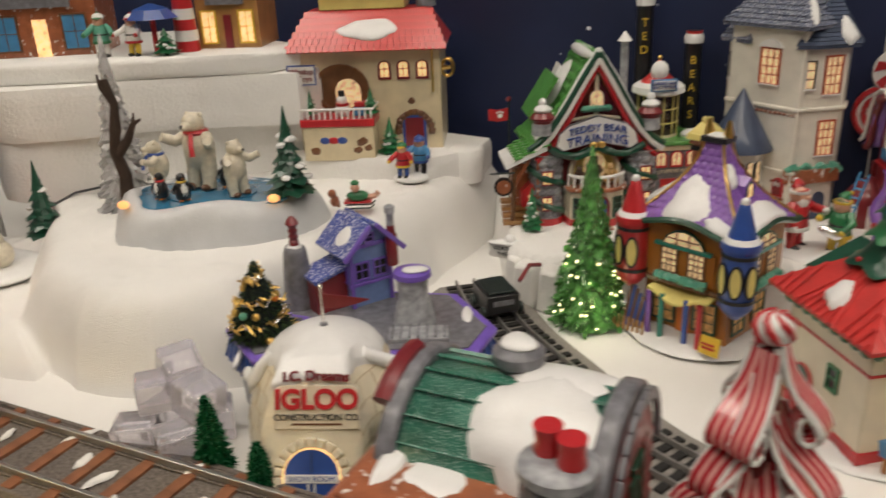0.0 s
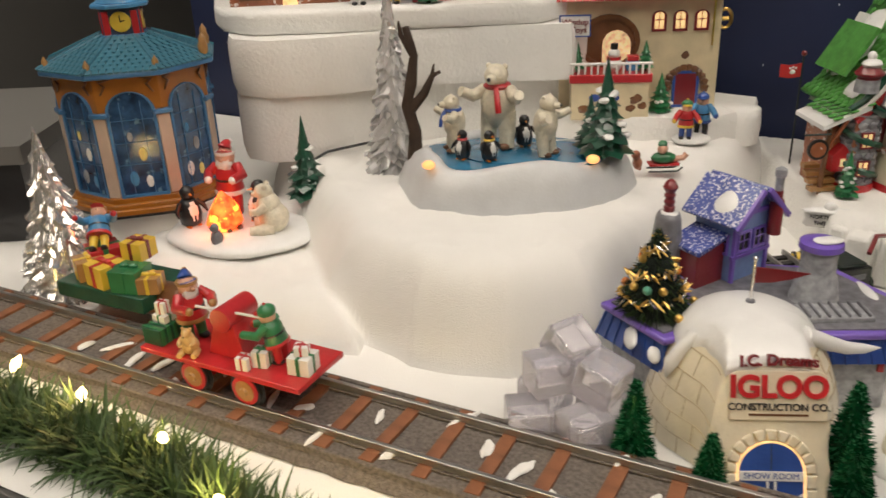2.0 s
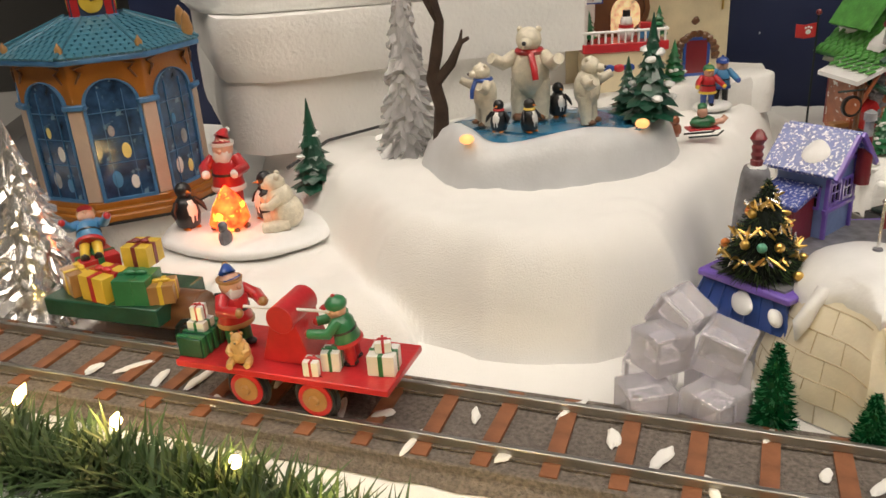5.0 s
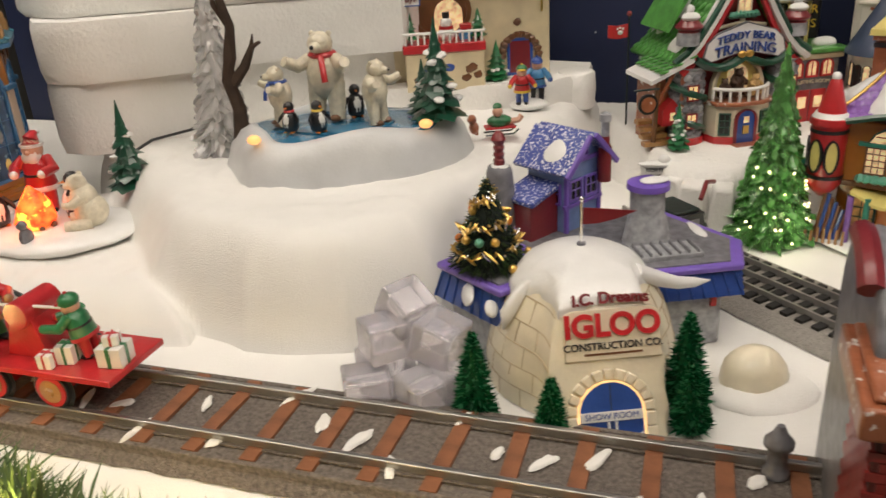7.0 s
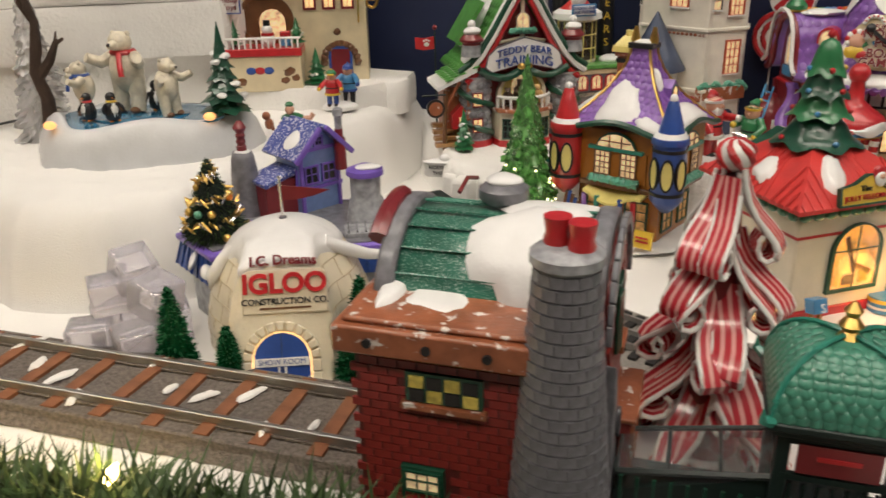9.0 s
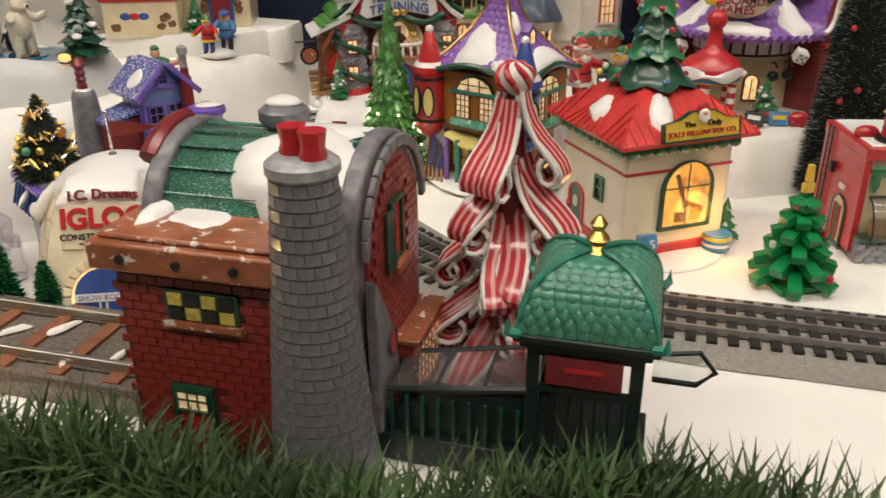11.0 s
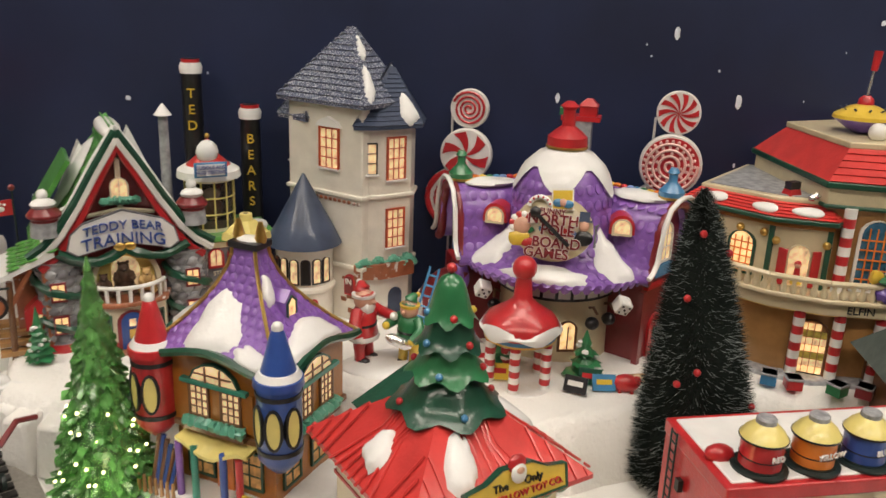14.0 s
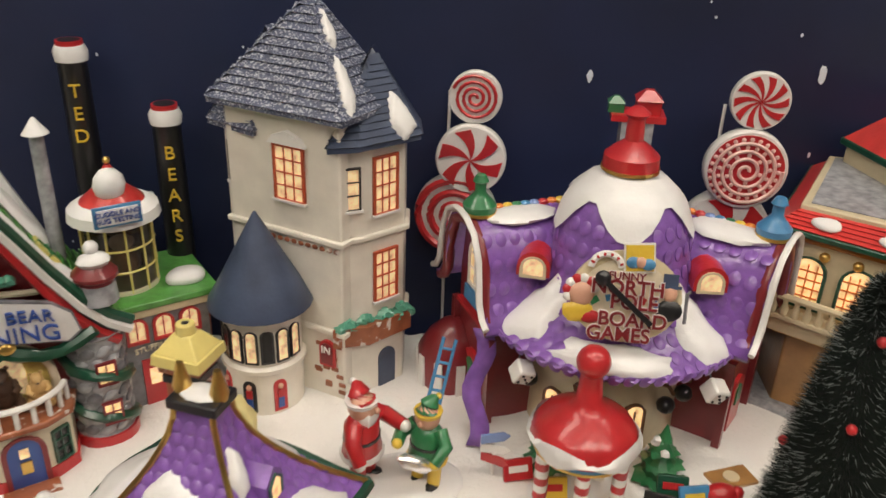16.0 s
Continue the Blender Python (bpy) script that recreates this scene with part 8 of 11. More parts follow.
# curved bargeboards and roof planes
curve = [(0.0, 0.176), (0.016, 0.150), (0.031, 0.124), (0.046, 0.101), (0.058, 0.088), (0.070, 0.080)]
for s in (-1, 1):
    pr = [(s * x, z) for x, z in curve]
    v = [(x, y, z) for y in (-0.006, 0.10) for x, z in pr]
    n = len(pr)
    ob = part("roof_slope", B().put(v, [(i, i + 1, n + i + 1, n + i) for i in range(n - 1)], ROOFGREEN), te, "green shingled roof slope", smooth=70)
    so = ob.modifiers.new("thick", "SOLIDIFY")
    so.thickness = 0.004
    for r in range(14):
        for k in range(10):
            q = r / 14 * (n - 1)
            i, e = int(q), q - int(q)
            x, z = pr[i][0] + (pr[i + 1][0] - pr[i][0]) * e, pr[i][1] + (pr[i + 1][1] - pr[i][1]) * e
            if 3 < r < 9 and k > 5:
                continue
            shl = new("shingle", gshg)
            shl.parent = ob
            shl.matrix_local = pose(x, -0.001 + 0.0102 * k + (0.005 if r % 2 else 0), z + 0.001, 0, s * 56, 0) @ pose(0, 0, 0, 0, 0, 90) @ pose(0, 0, 0, -80, 0, 0)
    part("bargeboard", B().tube([(x, -0.009, z - 0.001) for x, z in pr], [0.0036] * n, WHITE, 6), te, "white curved bargeboard")
    part("red_board", B().tube([(x * 0.90, -0.007, z - 0.0075) for x, z in pr], [0.0034] * n, RED, 6), te, "red inner board")
    part("bargeboard_edge", B().tube([(x * 1.02, -0.009, z + 0.0045) for x, z in pr], [0.0034] * n, DKGREEN, 6), te)
    part("snow_edge", B().tube([(x * 1.03, -0.006, z + 0.0085) for x, z in pr[:4]], [0.0022, 0.003, 0.0024, 0.0008], CSNOW, 7), te)

    def teddy_roof(u, q, s=s):
        d = q * 0.07
        return (s * (d + 0.001), 0.048 - 0.05 * u * s, float(np.interp(d, [c_[0] for c_ in curve], [c_[1] for c_ in curve])) + 0.004)

    drift(ob, teddy_roof, -0.45 * s, 0.40, 0.42, 0.26, 0.003, 1.0 + s)
    drift(ob, teddy_roof, 0.55 * s, 0.72, 0.26, 0.16, 0.003, 4.0 + s)
    tu = part("stone_turret", B().lathe([(0.019, 0), (0.019, 0.008), (0.0165, 0.010), (0.0165, 0.075), (0.019, 0.078)], (s * 0.050, 0.006, 0), LTSTONE, 18).lathe([(0.0195, 0.001), (0.0195, 0.009)], (s * 0.050, 0.006, 0), RED, 18), te, "round grey stone turret")
    rn = random.Random(60 + s)
    for r in range(8):
        for k in range(11):
            a = 2 * math.pi * (k + 0.5 * (r % 2)) / 11
            if math.sin(a) > 0.3:
                continue
            part("turret_stone", B().ball(0.0042, (0, 0, 0), (STONE, LTSTONE, STONE)[rn.randrange(3)], 1.1, 0.45, 0.85, 7, lump=0.3), tu, m=pose(s * 0.050 + 0.0164 * math.cos(a), 0.006 + 0.0164 * math.sin(a), 0.014 + 0.0078 * r, 0, 0, math.degrees(a) + 90))
    for z in (0.020, 0.048):
        window(tu, s * 0.050 + s * 0.002, 0.006 - 0.0182, z, rect(0.009, 0.013), MAROON, LIT, bars=(1, 1), wide=0.0014)
    for k, z in enumerate((0.036, 0.066)):
        pts = [(s * 0.050 + 0.0185 * math.cos(radians(a)), 0.006 + 0.0185 * math.sin(radians(a)), z - 0.00012 * (a + 200)) for a in range(-200, 21, 20)]
        part("ivy_swag", rough(B().tube(pts, 0.0034, DKGREEN, 7), 0.0016, 260), tu)
    part("pinnacle", B().lathe([(0.010, 0), (0.010, 0.014), (0.013, 0.016), (0.013, 0.018), (0.004, 0.028), (0.002, 0.032)], (s * 0.056, -0.004, 0.100), MAROON, 14).lathe([(0.0115, 0.0), (0.0105, 0.012)], (s * 0.056, -0.004, 0.100), LTSTONE, 14), te, "small red pinnacle", smooth=40)
    part("pinnacle_snow", B().ball(0.008, (s * 0.056, -0.006, 0.126), CSNOW, 1.2, 1, 0.6, 10).ball(0.0045, (s * 0.056, -0.004, 0.133), CSNOW, seg=8), te)
part("ridge_snow", B().ball(1, (0, 0, 0), CSNOW, 0.010, 0.05, 0.006, 16), te, m=pose(0, 0.055, 0.174))
part("gable_post", B().box((0.004, 0.003, 0.040), (0, -0.002, 0.118), IVORY).tube([(-0.026, -0.001, 0.112), (0, -0.001, 0.116), (0.026, -0.001, 0.112)], 0.002, IVORY, 6), te)
window(te, 0, -0.0035, 0.127, arch(0.012, 0.015), IVORY, LITSOFT, bars=(1, 0))
b = B()
for k in range(7):
    b.ball(0.0045, (-0.012 + 0.004 * k, -0.004, 0.1235), COPPER, 1, 0.8, 0.8, 7, lump=0.5)
part("planter", b, te, "clump of snowy greenery")
sgn = [(-0.042, -0.002), (-0.035, -0.007), (0, 0.001), (0.035, -0.007), (0.042, -0.002), (0.039, 0.010), (0.030, 0.018), (0, 0.027), (-0.030, 0.018), (-0.039, 0.010)]
sg = part("sign_board", B().upright(sgn, 0.003, (0, -0.012, 0.090), WHITE).ring(sgn, 0.0012, 0.0035, (0, -0.0122, 0.090), STONE), te, "white arched name board")
words("TEDDY BEAR", 0.0104, facing(0, -0.0128, 0.1055), sg, BLUE, 0.0012, bend=5)
words("TRAINING", 0.0138, facing(0, -0.0128, 0.0940), sg, BLUE, 0.0012, bend=4)
part("bow", B().ball(0.004, (-0.004, -0.014, 0.088), GOLD, 1.2, 0.6, 0.9, 8).ball(0.004, (0.004, -0.014, 0.088), GOLD, 1.2, 0.6, 0.9, 8), te)
pts = [(-0.050 + 0.01 * k, -0.010, 0.086 - 0.010 * abs(math.sin(k * 0.62))) for k in range(11)]
part("pine_swag", rough(B().tube(pts, 0.0042, DKGREEN, 8), 0.002, 220), te, "green pine swag")
nic = arch(0.046, 0.034, 12)
part("niche", B().upright(nic, 0.004, (0, -0.001, 0.046), PALEYEL).ring(nic, 0.005, 0.008, (0, -0.005, 0.046), IVORY), te, "cream arched balcony niche", bevel=0.0008)
part("niche_glow", B().upright(arch(0.022, 0.026), 0.001, (0, -0.0022, 0.050), LITSOFT), te)
part("balcony", B().prism([(-0.036, 0), (0.036, 0), (0.030, -0.020), (0.014, -0.028), (-0.014, -0.028), (-0.030, -0.020)], 0.004, TERRA, pose(0, 0.0, 0.040)), te, "brown balcony floor", bevel=0.001)
for k in range(9):
    e = -1 + k / 4
    x, y = 0.031 * math.sin(e * 1.2), -0.004 - 0.022 * math.cos(e * 1.3)
    part("baluster", B().cyl(0.0016, 0.0016, 0.011, (x, y, 0.044), WHITE, 8), te)
part("handrail", B().tube([(0.031 * math.sin(e * 1.2), -0.004 - 0.022 * math.cos(e * 1.3), 0.056) for e in [-1 + k / 6 for k in range(13)]], 0.0019, WHITE, 7), te)
bear("teddy_bear", "large dark brown teddy bear on the balcony", TEP @ pose(-0.002, -0.006, 0.046), 0.027, TEDDY, False)
bear("teddy_bear", "small tan teddy bear on the balcony", TEP @ pose(0.015, -0.010, 0.046), 0.021, TEDDYTAN, False)
bear("teddy_bear", "small black teddy bear on the balcony", TEP @ pose(-0.018, -0.010, 0.046), 0.019, TEDDY, False)
part("porch_wall", B().prism([(-0.032, 0.004), (0.032, 0.004), (0.028, -0.016), (0.013, -0.023), (-0.013, -0.023), (-0.028, -0.016)], 0.040, IVORY), te, "cream bay under the balcony")
part("red_skirting", B().prism([(-0.033, 0.004), (0.033, 0.004), (0.029, -0.017), (0.0135, -0.024), (-0.0135, -0.024), (-0.029, -0.017)], 0.009, RED), te)
part("door", B().upright(arch(0.018, 0.033), 0.002, (0, -0.0245, 0.002), BLUE).ring(arch(0.018, 0.033), 0.003, 0.003, (0, -0.0252, 0.002), MAROON).box((0.006, 0.001, 0.008), (0, -0.0252, 0.012), GOLD).box((0.005, 0.001, 0.006), (0, -0.0252, 0.023), LITSOFT), te, "blue arched front door")
for s in (-1, 1):
    window(te, s * 0.0205, -0.0202, 0.012, rect(0.009, 0.020), DKGREEN, DARKPANE, rz=s * 28, bars=(1, 2))
part("step", B().box((0.03, 0.012, 0.005), (0, -0.030, -0.002), TERRA), te, bevel=0.001)
# lean-to on the west side
sh = part("side_canopy", B().put([(-0.095, -0.012, 0.070), (-0.052, -0.012, 0.088), (-0.052, 0.05, 0.088), (-0.095, 0.05, 0.070), (-0.095, -0.012, 0.066), (-0.052, -0.012, 0.084), (-0.052, 0.05, 0.084), (-0.095, 0.05, 0.066)], [(0, 1, 2, 3), (7, 6, 5, 4), (0, 4, 5, 1), (1, 5, 6, 2), (2, 6, 7, 3), (3, 7, 4, 0)], CSNOW), te, "snow-covered side canopy")
for r in range(5):
    for k in range(6):
        shl = new("shingle", gshg)
        shl.parent = sh
        shl.matrix_local = pose(-0.082 + 0.0072 * r, -0.010 + 0.011 * k + (0.005 if r % 2 else 0), 0.0772 + 0.003 * r, 0, -23, 0) @ pose(0, 0, 0, 0, 0, 90) @ pose(0, 0, 0, -80, 0, 0)
part("canopy_post", B().tube([(-0.088, -0.006, 0.0), (-0.086, -0.006, 0.066)], 0.0026, BROWN, 7).tube([(-0.086, -0.006, 0.046), (-0.070, -0.006, 0.074)], 0.002, TERRA, 7).tube([(-0.060, -0.006, 0.0), (-0.060, -0.006, 0.080)], 0.0026, TERRA, 7), te)
part("side_shed", B().box((0.03, 0.04, 0.066), (-0.068, 0.028, 0), TERRA), te)
part("dog_house", B().upright([(-0.010, 0), (0.010, 0), (0.010, 0.016), (0, 0.026), (-0.010, 0.016)], 0.012, (-0.068, -0.004, 0.022), RED).upright(rect(0.005, 0.008), 0.001, (-0.068, -0.005, 0.027), LITSOFT), te)
for k in range(4):
    part("stair_tread", B().box((0.026, 0.010, 0.004), (-0.085, -0.004 + 0.006 * k, 0.004 + 0.006 * k), TAN), te)
part("hanging_sign", B().lathe([(0.010, 0), (0.010, 0.003)], (-0.098, -0.01, 0.048), BLACK, 18, rx=90).lathe([(0.0075, 0), (0.0075, 0.001)], (-0.098, -0.0125, 0.048), TERRA, 18, rx=90).tube([(-0.112, -0.010, 0.062), (-0.086, -0.010, 0.062)], 0.001, IRON, 5), te, "round dark hanging sign")
fl = thing("paw_flag", "small red flag with white paw print on a thin pole", "flag", TEP @ pose(-0.078, 0.085, 0.0))
part("pole", B().cyl(0.0011, 0.0009, 0.118, (0, 0, 0), IRON, 7).ball(0.003, (0, 0, 0.12), MAROON, seg=8), fl)
part("cloth", B().upright([(0, 0), (0, 0.014), (-0.012, 0.0125), (-0.022, 0.014), (-0.022, 0.001), (-0.012, -0.001)], 0.001, (-0.001, 0, 0.096), RED), fl, "red cloth")
part("paw_mark", B().ball(0.0028, (-0.010, -0.0006, 0.1015), WHITE, 1.1, 0.2, 0.9, 8).ball(0.0013, (-0.013, -0.0006, 0.1055), WHITE, 1, 0.3, 1, 6).ball(0.0013, (-0.010, -0.0006, 0.1063), WHITE, 1, 0.3, 1, 6).ball(0.0013, (-0.007, -0.0006, 0.1055), WHITE, 1, 0.3, 1, 6), fl)
pine("pine_tree", "small snowy pine beside the training house", TEP @ pose(-0.070, -0.022, 0), 0.045, 0.012, GREEN, kind_snow=10, group="moulded pines", seed=31)
# stuffing room wing
wg = part("wing_wall", B().box((0.062, 0.06, 0.074), (0.096, 0.052, 0), MAROON).box((0.058, 0.004, 0.070), (0.096, 0.0205, 0), STONE), te, "stone and red wing")
part("wing_roof", B().box((0.072, 0.07, 0.005), (0.097, 0.050, 0.074), ROOFGREEN).box((0.066, 0.066, 0.006), (0.097, 0.050, 0.068), CREAM), te, "green flat roof edge", bevel=0.001)
for k in range(3):
    window(te, 0.078 + 0.017 * k, 0.0180, 0.052, arch(0.010, 0.015), RED, LITSOFT, bars=(1, 0), wide=0.002)
words("STUFFING ROOM", 0.0054, facing(0.096, 0.0176, 0.0455), te, IVORY, bend=3)
for s in (-1, 1):
    part("red_door", B().upright(rect(0.017, 0.036), 0.002, (0.096 + s * 0.0092, 0.0172, 0.001), RED).upright(rect(0.009, 0.012), 0.001, (0.096 + s * 0.0092, 0.0165, 0.018), LITSOFT), te, "red double door leaf")
cgp = B().lathe([(0.0225, 0.078), (0.0225, 0.082)], (0.082, 0.052, 0), IVORY, 20).lathe([(0.0225, 0.124), (0.0225, 0.128)], (0.082, 0.052, 0), IVORY, 20)
lan = part("glass_lantern", cgp, te, "round lantern with yellow glazing bars")
for k in range(12):
    a = 2 * math.pi * k / 12
    part("glazing_bar", B().tube([(0.082 + 0.022 * math.cos(a), 0.052 + 0.022 * math.sin(a), 0.08), (0.082 + 0.022 * math.cos(a), 0.052 + 0.022 * math.sin(a), 0.126)], 0.0008, PALEYEL, 5), lan)
for z in (0.095, 0.110):
    part("glazing_ring", B().tube([(0.082 + 0.022 * math.cos(a), 0.052 + 0.022 * math.sin(a), z) for a in [2 * math.pi * i / 24 for i in range(25)]], 0.0008, PALEYEL, 5), lan)
part("lantern_glass", B().lathe([(0.0212, 0.08), (0.0212, 0.126)], (0.082, 0.052, 0), mat("smoky_glass", (0.25, 0.2, 0.16), 0.1, trans=0.85, bump=0), 20), te)
part("bear_inside", B().ball(0.008, (0.082, 0.048, 0.098), TAN, 1, 1, 1.3, 9).ball(0.006, (0.082, 0.046, 0.112), WHITE, seg=9), te)
part("lantern_roof", B().lathe([(0.027, 0.127), (0.026, 0.132), (0.010, 0.146), (0.002, 0.160)], (0.082, 0.052, 0), ROOFRED, 20), te, "red cone roof", smooth=40)
part("lantern_snow", B().lathe([(0.0285, 0.127), (0.0275, 0.1335), (0.021, 0.1375)], (0.082, 0.052, 0), CSNOW, 20).ball(0.010, (0.080, 0.044, 0.150), CSNOW, 1, 0.8, 1.1, 10).ball(0.0025, (0.082, 0.052, 0.163), GOLD, seg=8), te)
bsg = part("blue_sign", B().box((0.028, 0.002, 0.013), (0.078, 0.022, 0.132), SKYBLUE).box((0.024, 0.001, 0.010), (0.078, 0.0206, 0.1335), WHITE), te, "blue framed sign")
words("CUDDLE AND", 0.0042, facing(0.078, 0.0196, 0.1408), bsg, BLUE)
words("HUG TESTING", 0.0042, facing(0.078, 0.0196, 0.1365), bsg, BLUE)
part("vent_pipe", B().cyl(0.0048, 0.0042, 0.100, (0.048, 0.07, 0.080), LTSTONE, 12).lathe([(0.008, 0.180), (0.001, 0.190)], (0.048, 0.07, 0), CSNOW, 12), te)
part("skylight", B().box((0.018, 0.016, 0.002), (0, 0, 0), PALEYEL).box((0.0010, 0.016, 0.003), (0, 0, 0), GREEN).box((0.018, 0.001, 0.003), (0, 0, 0), GREEN), te, "yellow skylight", m=pose(0.037, 0.030, 0.1205, 0, 57, 0))
part("rear_gable", B().upright([(-0.04, 0.07), (0.04, 0.07), (0.0, 0.158)], 0.02, (-0.022, 0.075, 0), CSNOW), te)
part("rear_roof", B().box((0.052, 0.06, 0.004), (0, 0, 0), ROOFGREEN), te, m=pose(-0.046, 0.060, 0.128, 0, -58, 0))
part("tall_rear_gable", B().upright([(-0.045, 0.06), (0.045, 0.06), (0.0, 0.168)], 0.012, (0.020, 0.088, 0), CSNOW), te, "white snowy rear gable")
# lettered chimneys
for (x, y, h, txt) in ((0.224, 0.955, 0.222, "TED"), (0.272, 0.925, 0.183, "BEARS")):
    cm = thing("black_chimney", "tall black ceramic chimney with gold letters and snow", "chimney", pose(x, y, 0.05, 0, 0, -12), group="lettered chimneys")
    part("shaft", B().lathe([(0.0110, 0), (0.0110, 0.01), (0.0100, 0.012), (0.0092, h - 0.008), (0.0102, h - 0.006)], (0, 0, 0), BLACK, 18), cm)
    part("snow_ring", B().lathe([(0.0102, h - 0.010), (0.0108, h - 0.004), (0.0090, h)], (0, 0, 0), CSNOW, 18), cm)
    part("red_rim", B().lathe([(0.0085, h), (0.0085, h + 0.003)], (0, 0, 0), RED, 18).lathe([(0.007, h + 0.001), (0.007, h + 0.0032)], (0, 0, 0), BLACK, 18), cm)
    for k, ch_ in enumerate(txt):
        words(ch_, 0.0125, facing(0, -0.0106, h - 0.028 - 0.0150 * k), cm, GOLDY, 0.0008)
snow_lump(te, (0.118, 0.035, 0.081), (0.014, 0.010, 0.006))
b = B().ball(1, (0, 0, 0), mat("yellow_sack", (0.75, 0.66, 0.30), 0.6, var=0.15), 0.018, 0.014, 0.021, 14, lump=0.25)
solid("yellow_sack", b, "lumpy pale yellow sack of stuffing", "sack", pose(0.263, 0.800, 0.064), smooth=70)
for x, y, s in ((0.072, 0.745, 0.03), (0.092, 0.728, 0.026), (0.062, 0.765, 0.022)):
    solid("snow_block", rough(B().box((s, s * 0.9, 0.042), (0, 0, 0), FOAM, taper=0.8), 0.003, 30), "rough white plaster snow block", "snow block", pose(x, y, 0.0, 0, 0, x * 700), group="snow blocks", bevel=0.003)

# ---- tall tower ----
twr = thing("grey_tower", "tall pale ceramic tower with frosted slate roof", "building", pose(0.345, 0.806, 0.05, 0, 0, -57))
# local x runs down the front-left face towards the camera, y back
HT = 0.20
main = [(-0.086, 0.0), (0.0, 0.0), (0.0, 0.052), (-0.030, 0.078), (-0.086, 0.078)]
part("main_wall", B().prism(main, HT, PALE), twr, "pale grey wall", bevel=0.0015)
wing = [(-0.004, 0.004), (0.006, 0.016), (0.018, 0.046), (0.008, 0.066), (-0.030, 0.074)]
part("bay_wall", B().prism(wing, HT - 0.018, PALE), twr, "angled bay", bevel=0.0015)
part("rear_bay", B().prism([(-0.098, 0.012), (-0.078, 0.006), (-0.078, 0.07), (-0.098, 0.066)], HT - 0.020, PALE), twr, bevel=0.001)


def offset(poly, d):
    cx, cy = sum(p[0] for p in poly) / len(poly), sum(p[1] for p in poly) / len(poly)
    return [(cx + (x - cx) * (1 + d / math.hypot(x - cx, y - cy)), cy + (y - cy) * (1 + d / math.hypot(x - cx, y - cy))) for x, y in poly]


for poly in (main, wing):
    part("ledge", B().prism(offset(poly, 0.0035), 0.004, PALE, pose(0, 0, 0.117)), twr, bevel=0.001)
    part("low_ledge", B().prism(offset(poly, 0.0035), 0.004, PALE, pose(0, 0, 0.052)), twr, bevel=0.001)
    part("brown_cornice", B().prism(offset(poly, 0.003), 0.004, TERRA, pose(0, 0, HT - (0.002 if poly is main else 0.020))), twr)
for k in range(14):
    x = -0.074 + 0.0054 * k
    part("dentil", B().ball(0.0022, (x, -0.0006, 0.1135), TERRA, 1, 0.4, 0.8, 7), twr)


def steep_roof(poly, z, peak, top, material, name, label):
    n = len(poly)
    out = offset(poly, 0.010)
    rows = 7
    b, v, f = B(), [], []
    for r in range(rows + 1):
        q = r / rows
        for x, y in out:
            v.append((x + (peak[0] - x) * q, y + (peak[1] - y) * q, z + (top - z) * q ** 1.0))
    v += [(x, y, z - 0.003) for x, y in out]
    for r in range(rows):
        f += [(r * n + i, r * n + (i + 1) % n, (r + 1) * n + (i + 1) % n, (r + 1) * n + i) for i in range(n)]
    f += [tuple(range((rows + 1) * n, (rows + 2) * n))] + [((rows + 1) * n + i, i, (i + 1) % n, (rows + 1) * n + (i + 1) % n) for i in range(n)]
    ob = part(name, b.put(v, f, material), twr, label)
    for r in range(13):
        q = r / 13.5
        for i in range(n):
            p0, p1 = Vector((*out[i], z)), Vector((*out[(i + 1) % n], z))
            pk = Vector((*peak, top))
            a_, c_ = p0.lerp(pk, q), p1.lerp(pk, q)
            if (a_ - c_).length > 0.006:
                nrm = (p1 - p0).cross(pk - p0).normalized()
                up_ = (pk - (p0 + p1) / 2).normalized()
                part("slate_course", B().put([tuple(a_ + nrm * 0.0016), tuple(c_ + nrm * 0.0016), tuple(c_ + up_ * 0.007), tuple(a_ + up_ * 0.007), tuple(a_), tuple(c_)], [(0, 1, 2, 3), (0, 4, 5, 1)], material), ob)
    return ob


r1 = steep_roof(main, HT, (-0.040, 0.034), 0.262, SLATE, "roof", "steep frosted slate roof")
r2 = steep_roof(wing, HT - 0.018, (-0.006, 0.046), 0.232, NAVY, "bay_roof", "dark slate bay roof")
r3 = steep_roof([(-0.098, 0.012), (-0.066, 0.006), (-0.066, 0.07), (-0.098, 0.066)], HT - 0.018, (-0.078, 0.04), 0.238, SLATE, "rear_roof", "frosted slate side roof")
def roof_face(poly, z, peak, top, i_):
    out = offset(poly, 0.010)
    p0, p1, pk = Vector((*out[i_], z)), Vector((*out[(i_ + 1) % len(out)], z)), Vector((*peak, top))
    nrm = (p1 - p0).cross(pk - p0).normalized()
    return lambda u, q: p0.lerp(p1, u).lerp(pk, q) + nrm * 0.0016


main_face, bay_face = roof_face(main, HT, (-0.040, 0.034), 0.262, 1), roof_face(wing, HT - 0.018, (-0.006, 0.046), 0.232, 1)
drift(r1, main_face, 0.20, 0.68, 0.22, 0.16, 0.003, 0.3)
drift(r1, main_face, 0.16, 0.24, 0.13, 0.22, 0.003, 1.1)
drift(r2, bay_face, 0.80, 0.22, 0.22, 0.24, 0.003, 2.5)
drift(r1, roof_face(main, HT, (-0.040, 0.034), 0.262, 2), 0.5, 0.2, 0.4, 0.2, 0.003, 3.5)
REDFR = glaze("red_orange_frame", (0.48, 0.07, 0.02))
window(twr, -0.037, -0.0004, 0.142, rect(0.020, 0.034), REDFR, LITSOFT, bars=(2, 3), wide=0.0016, sill=WHITE, label="orange-lit lattice window")
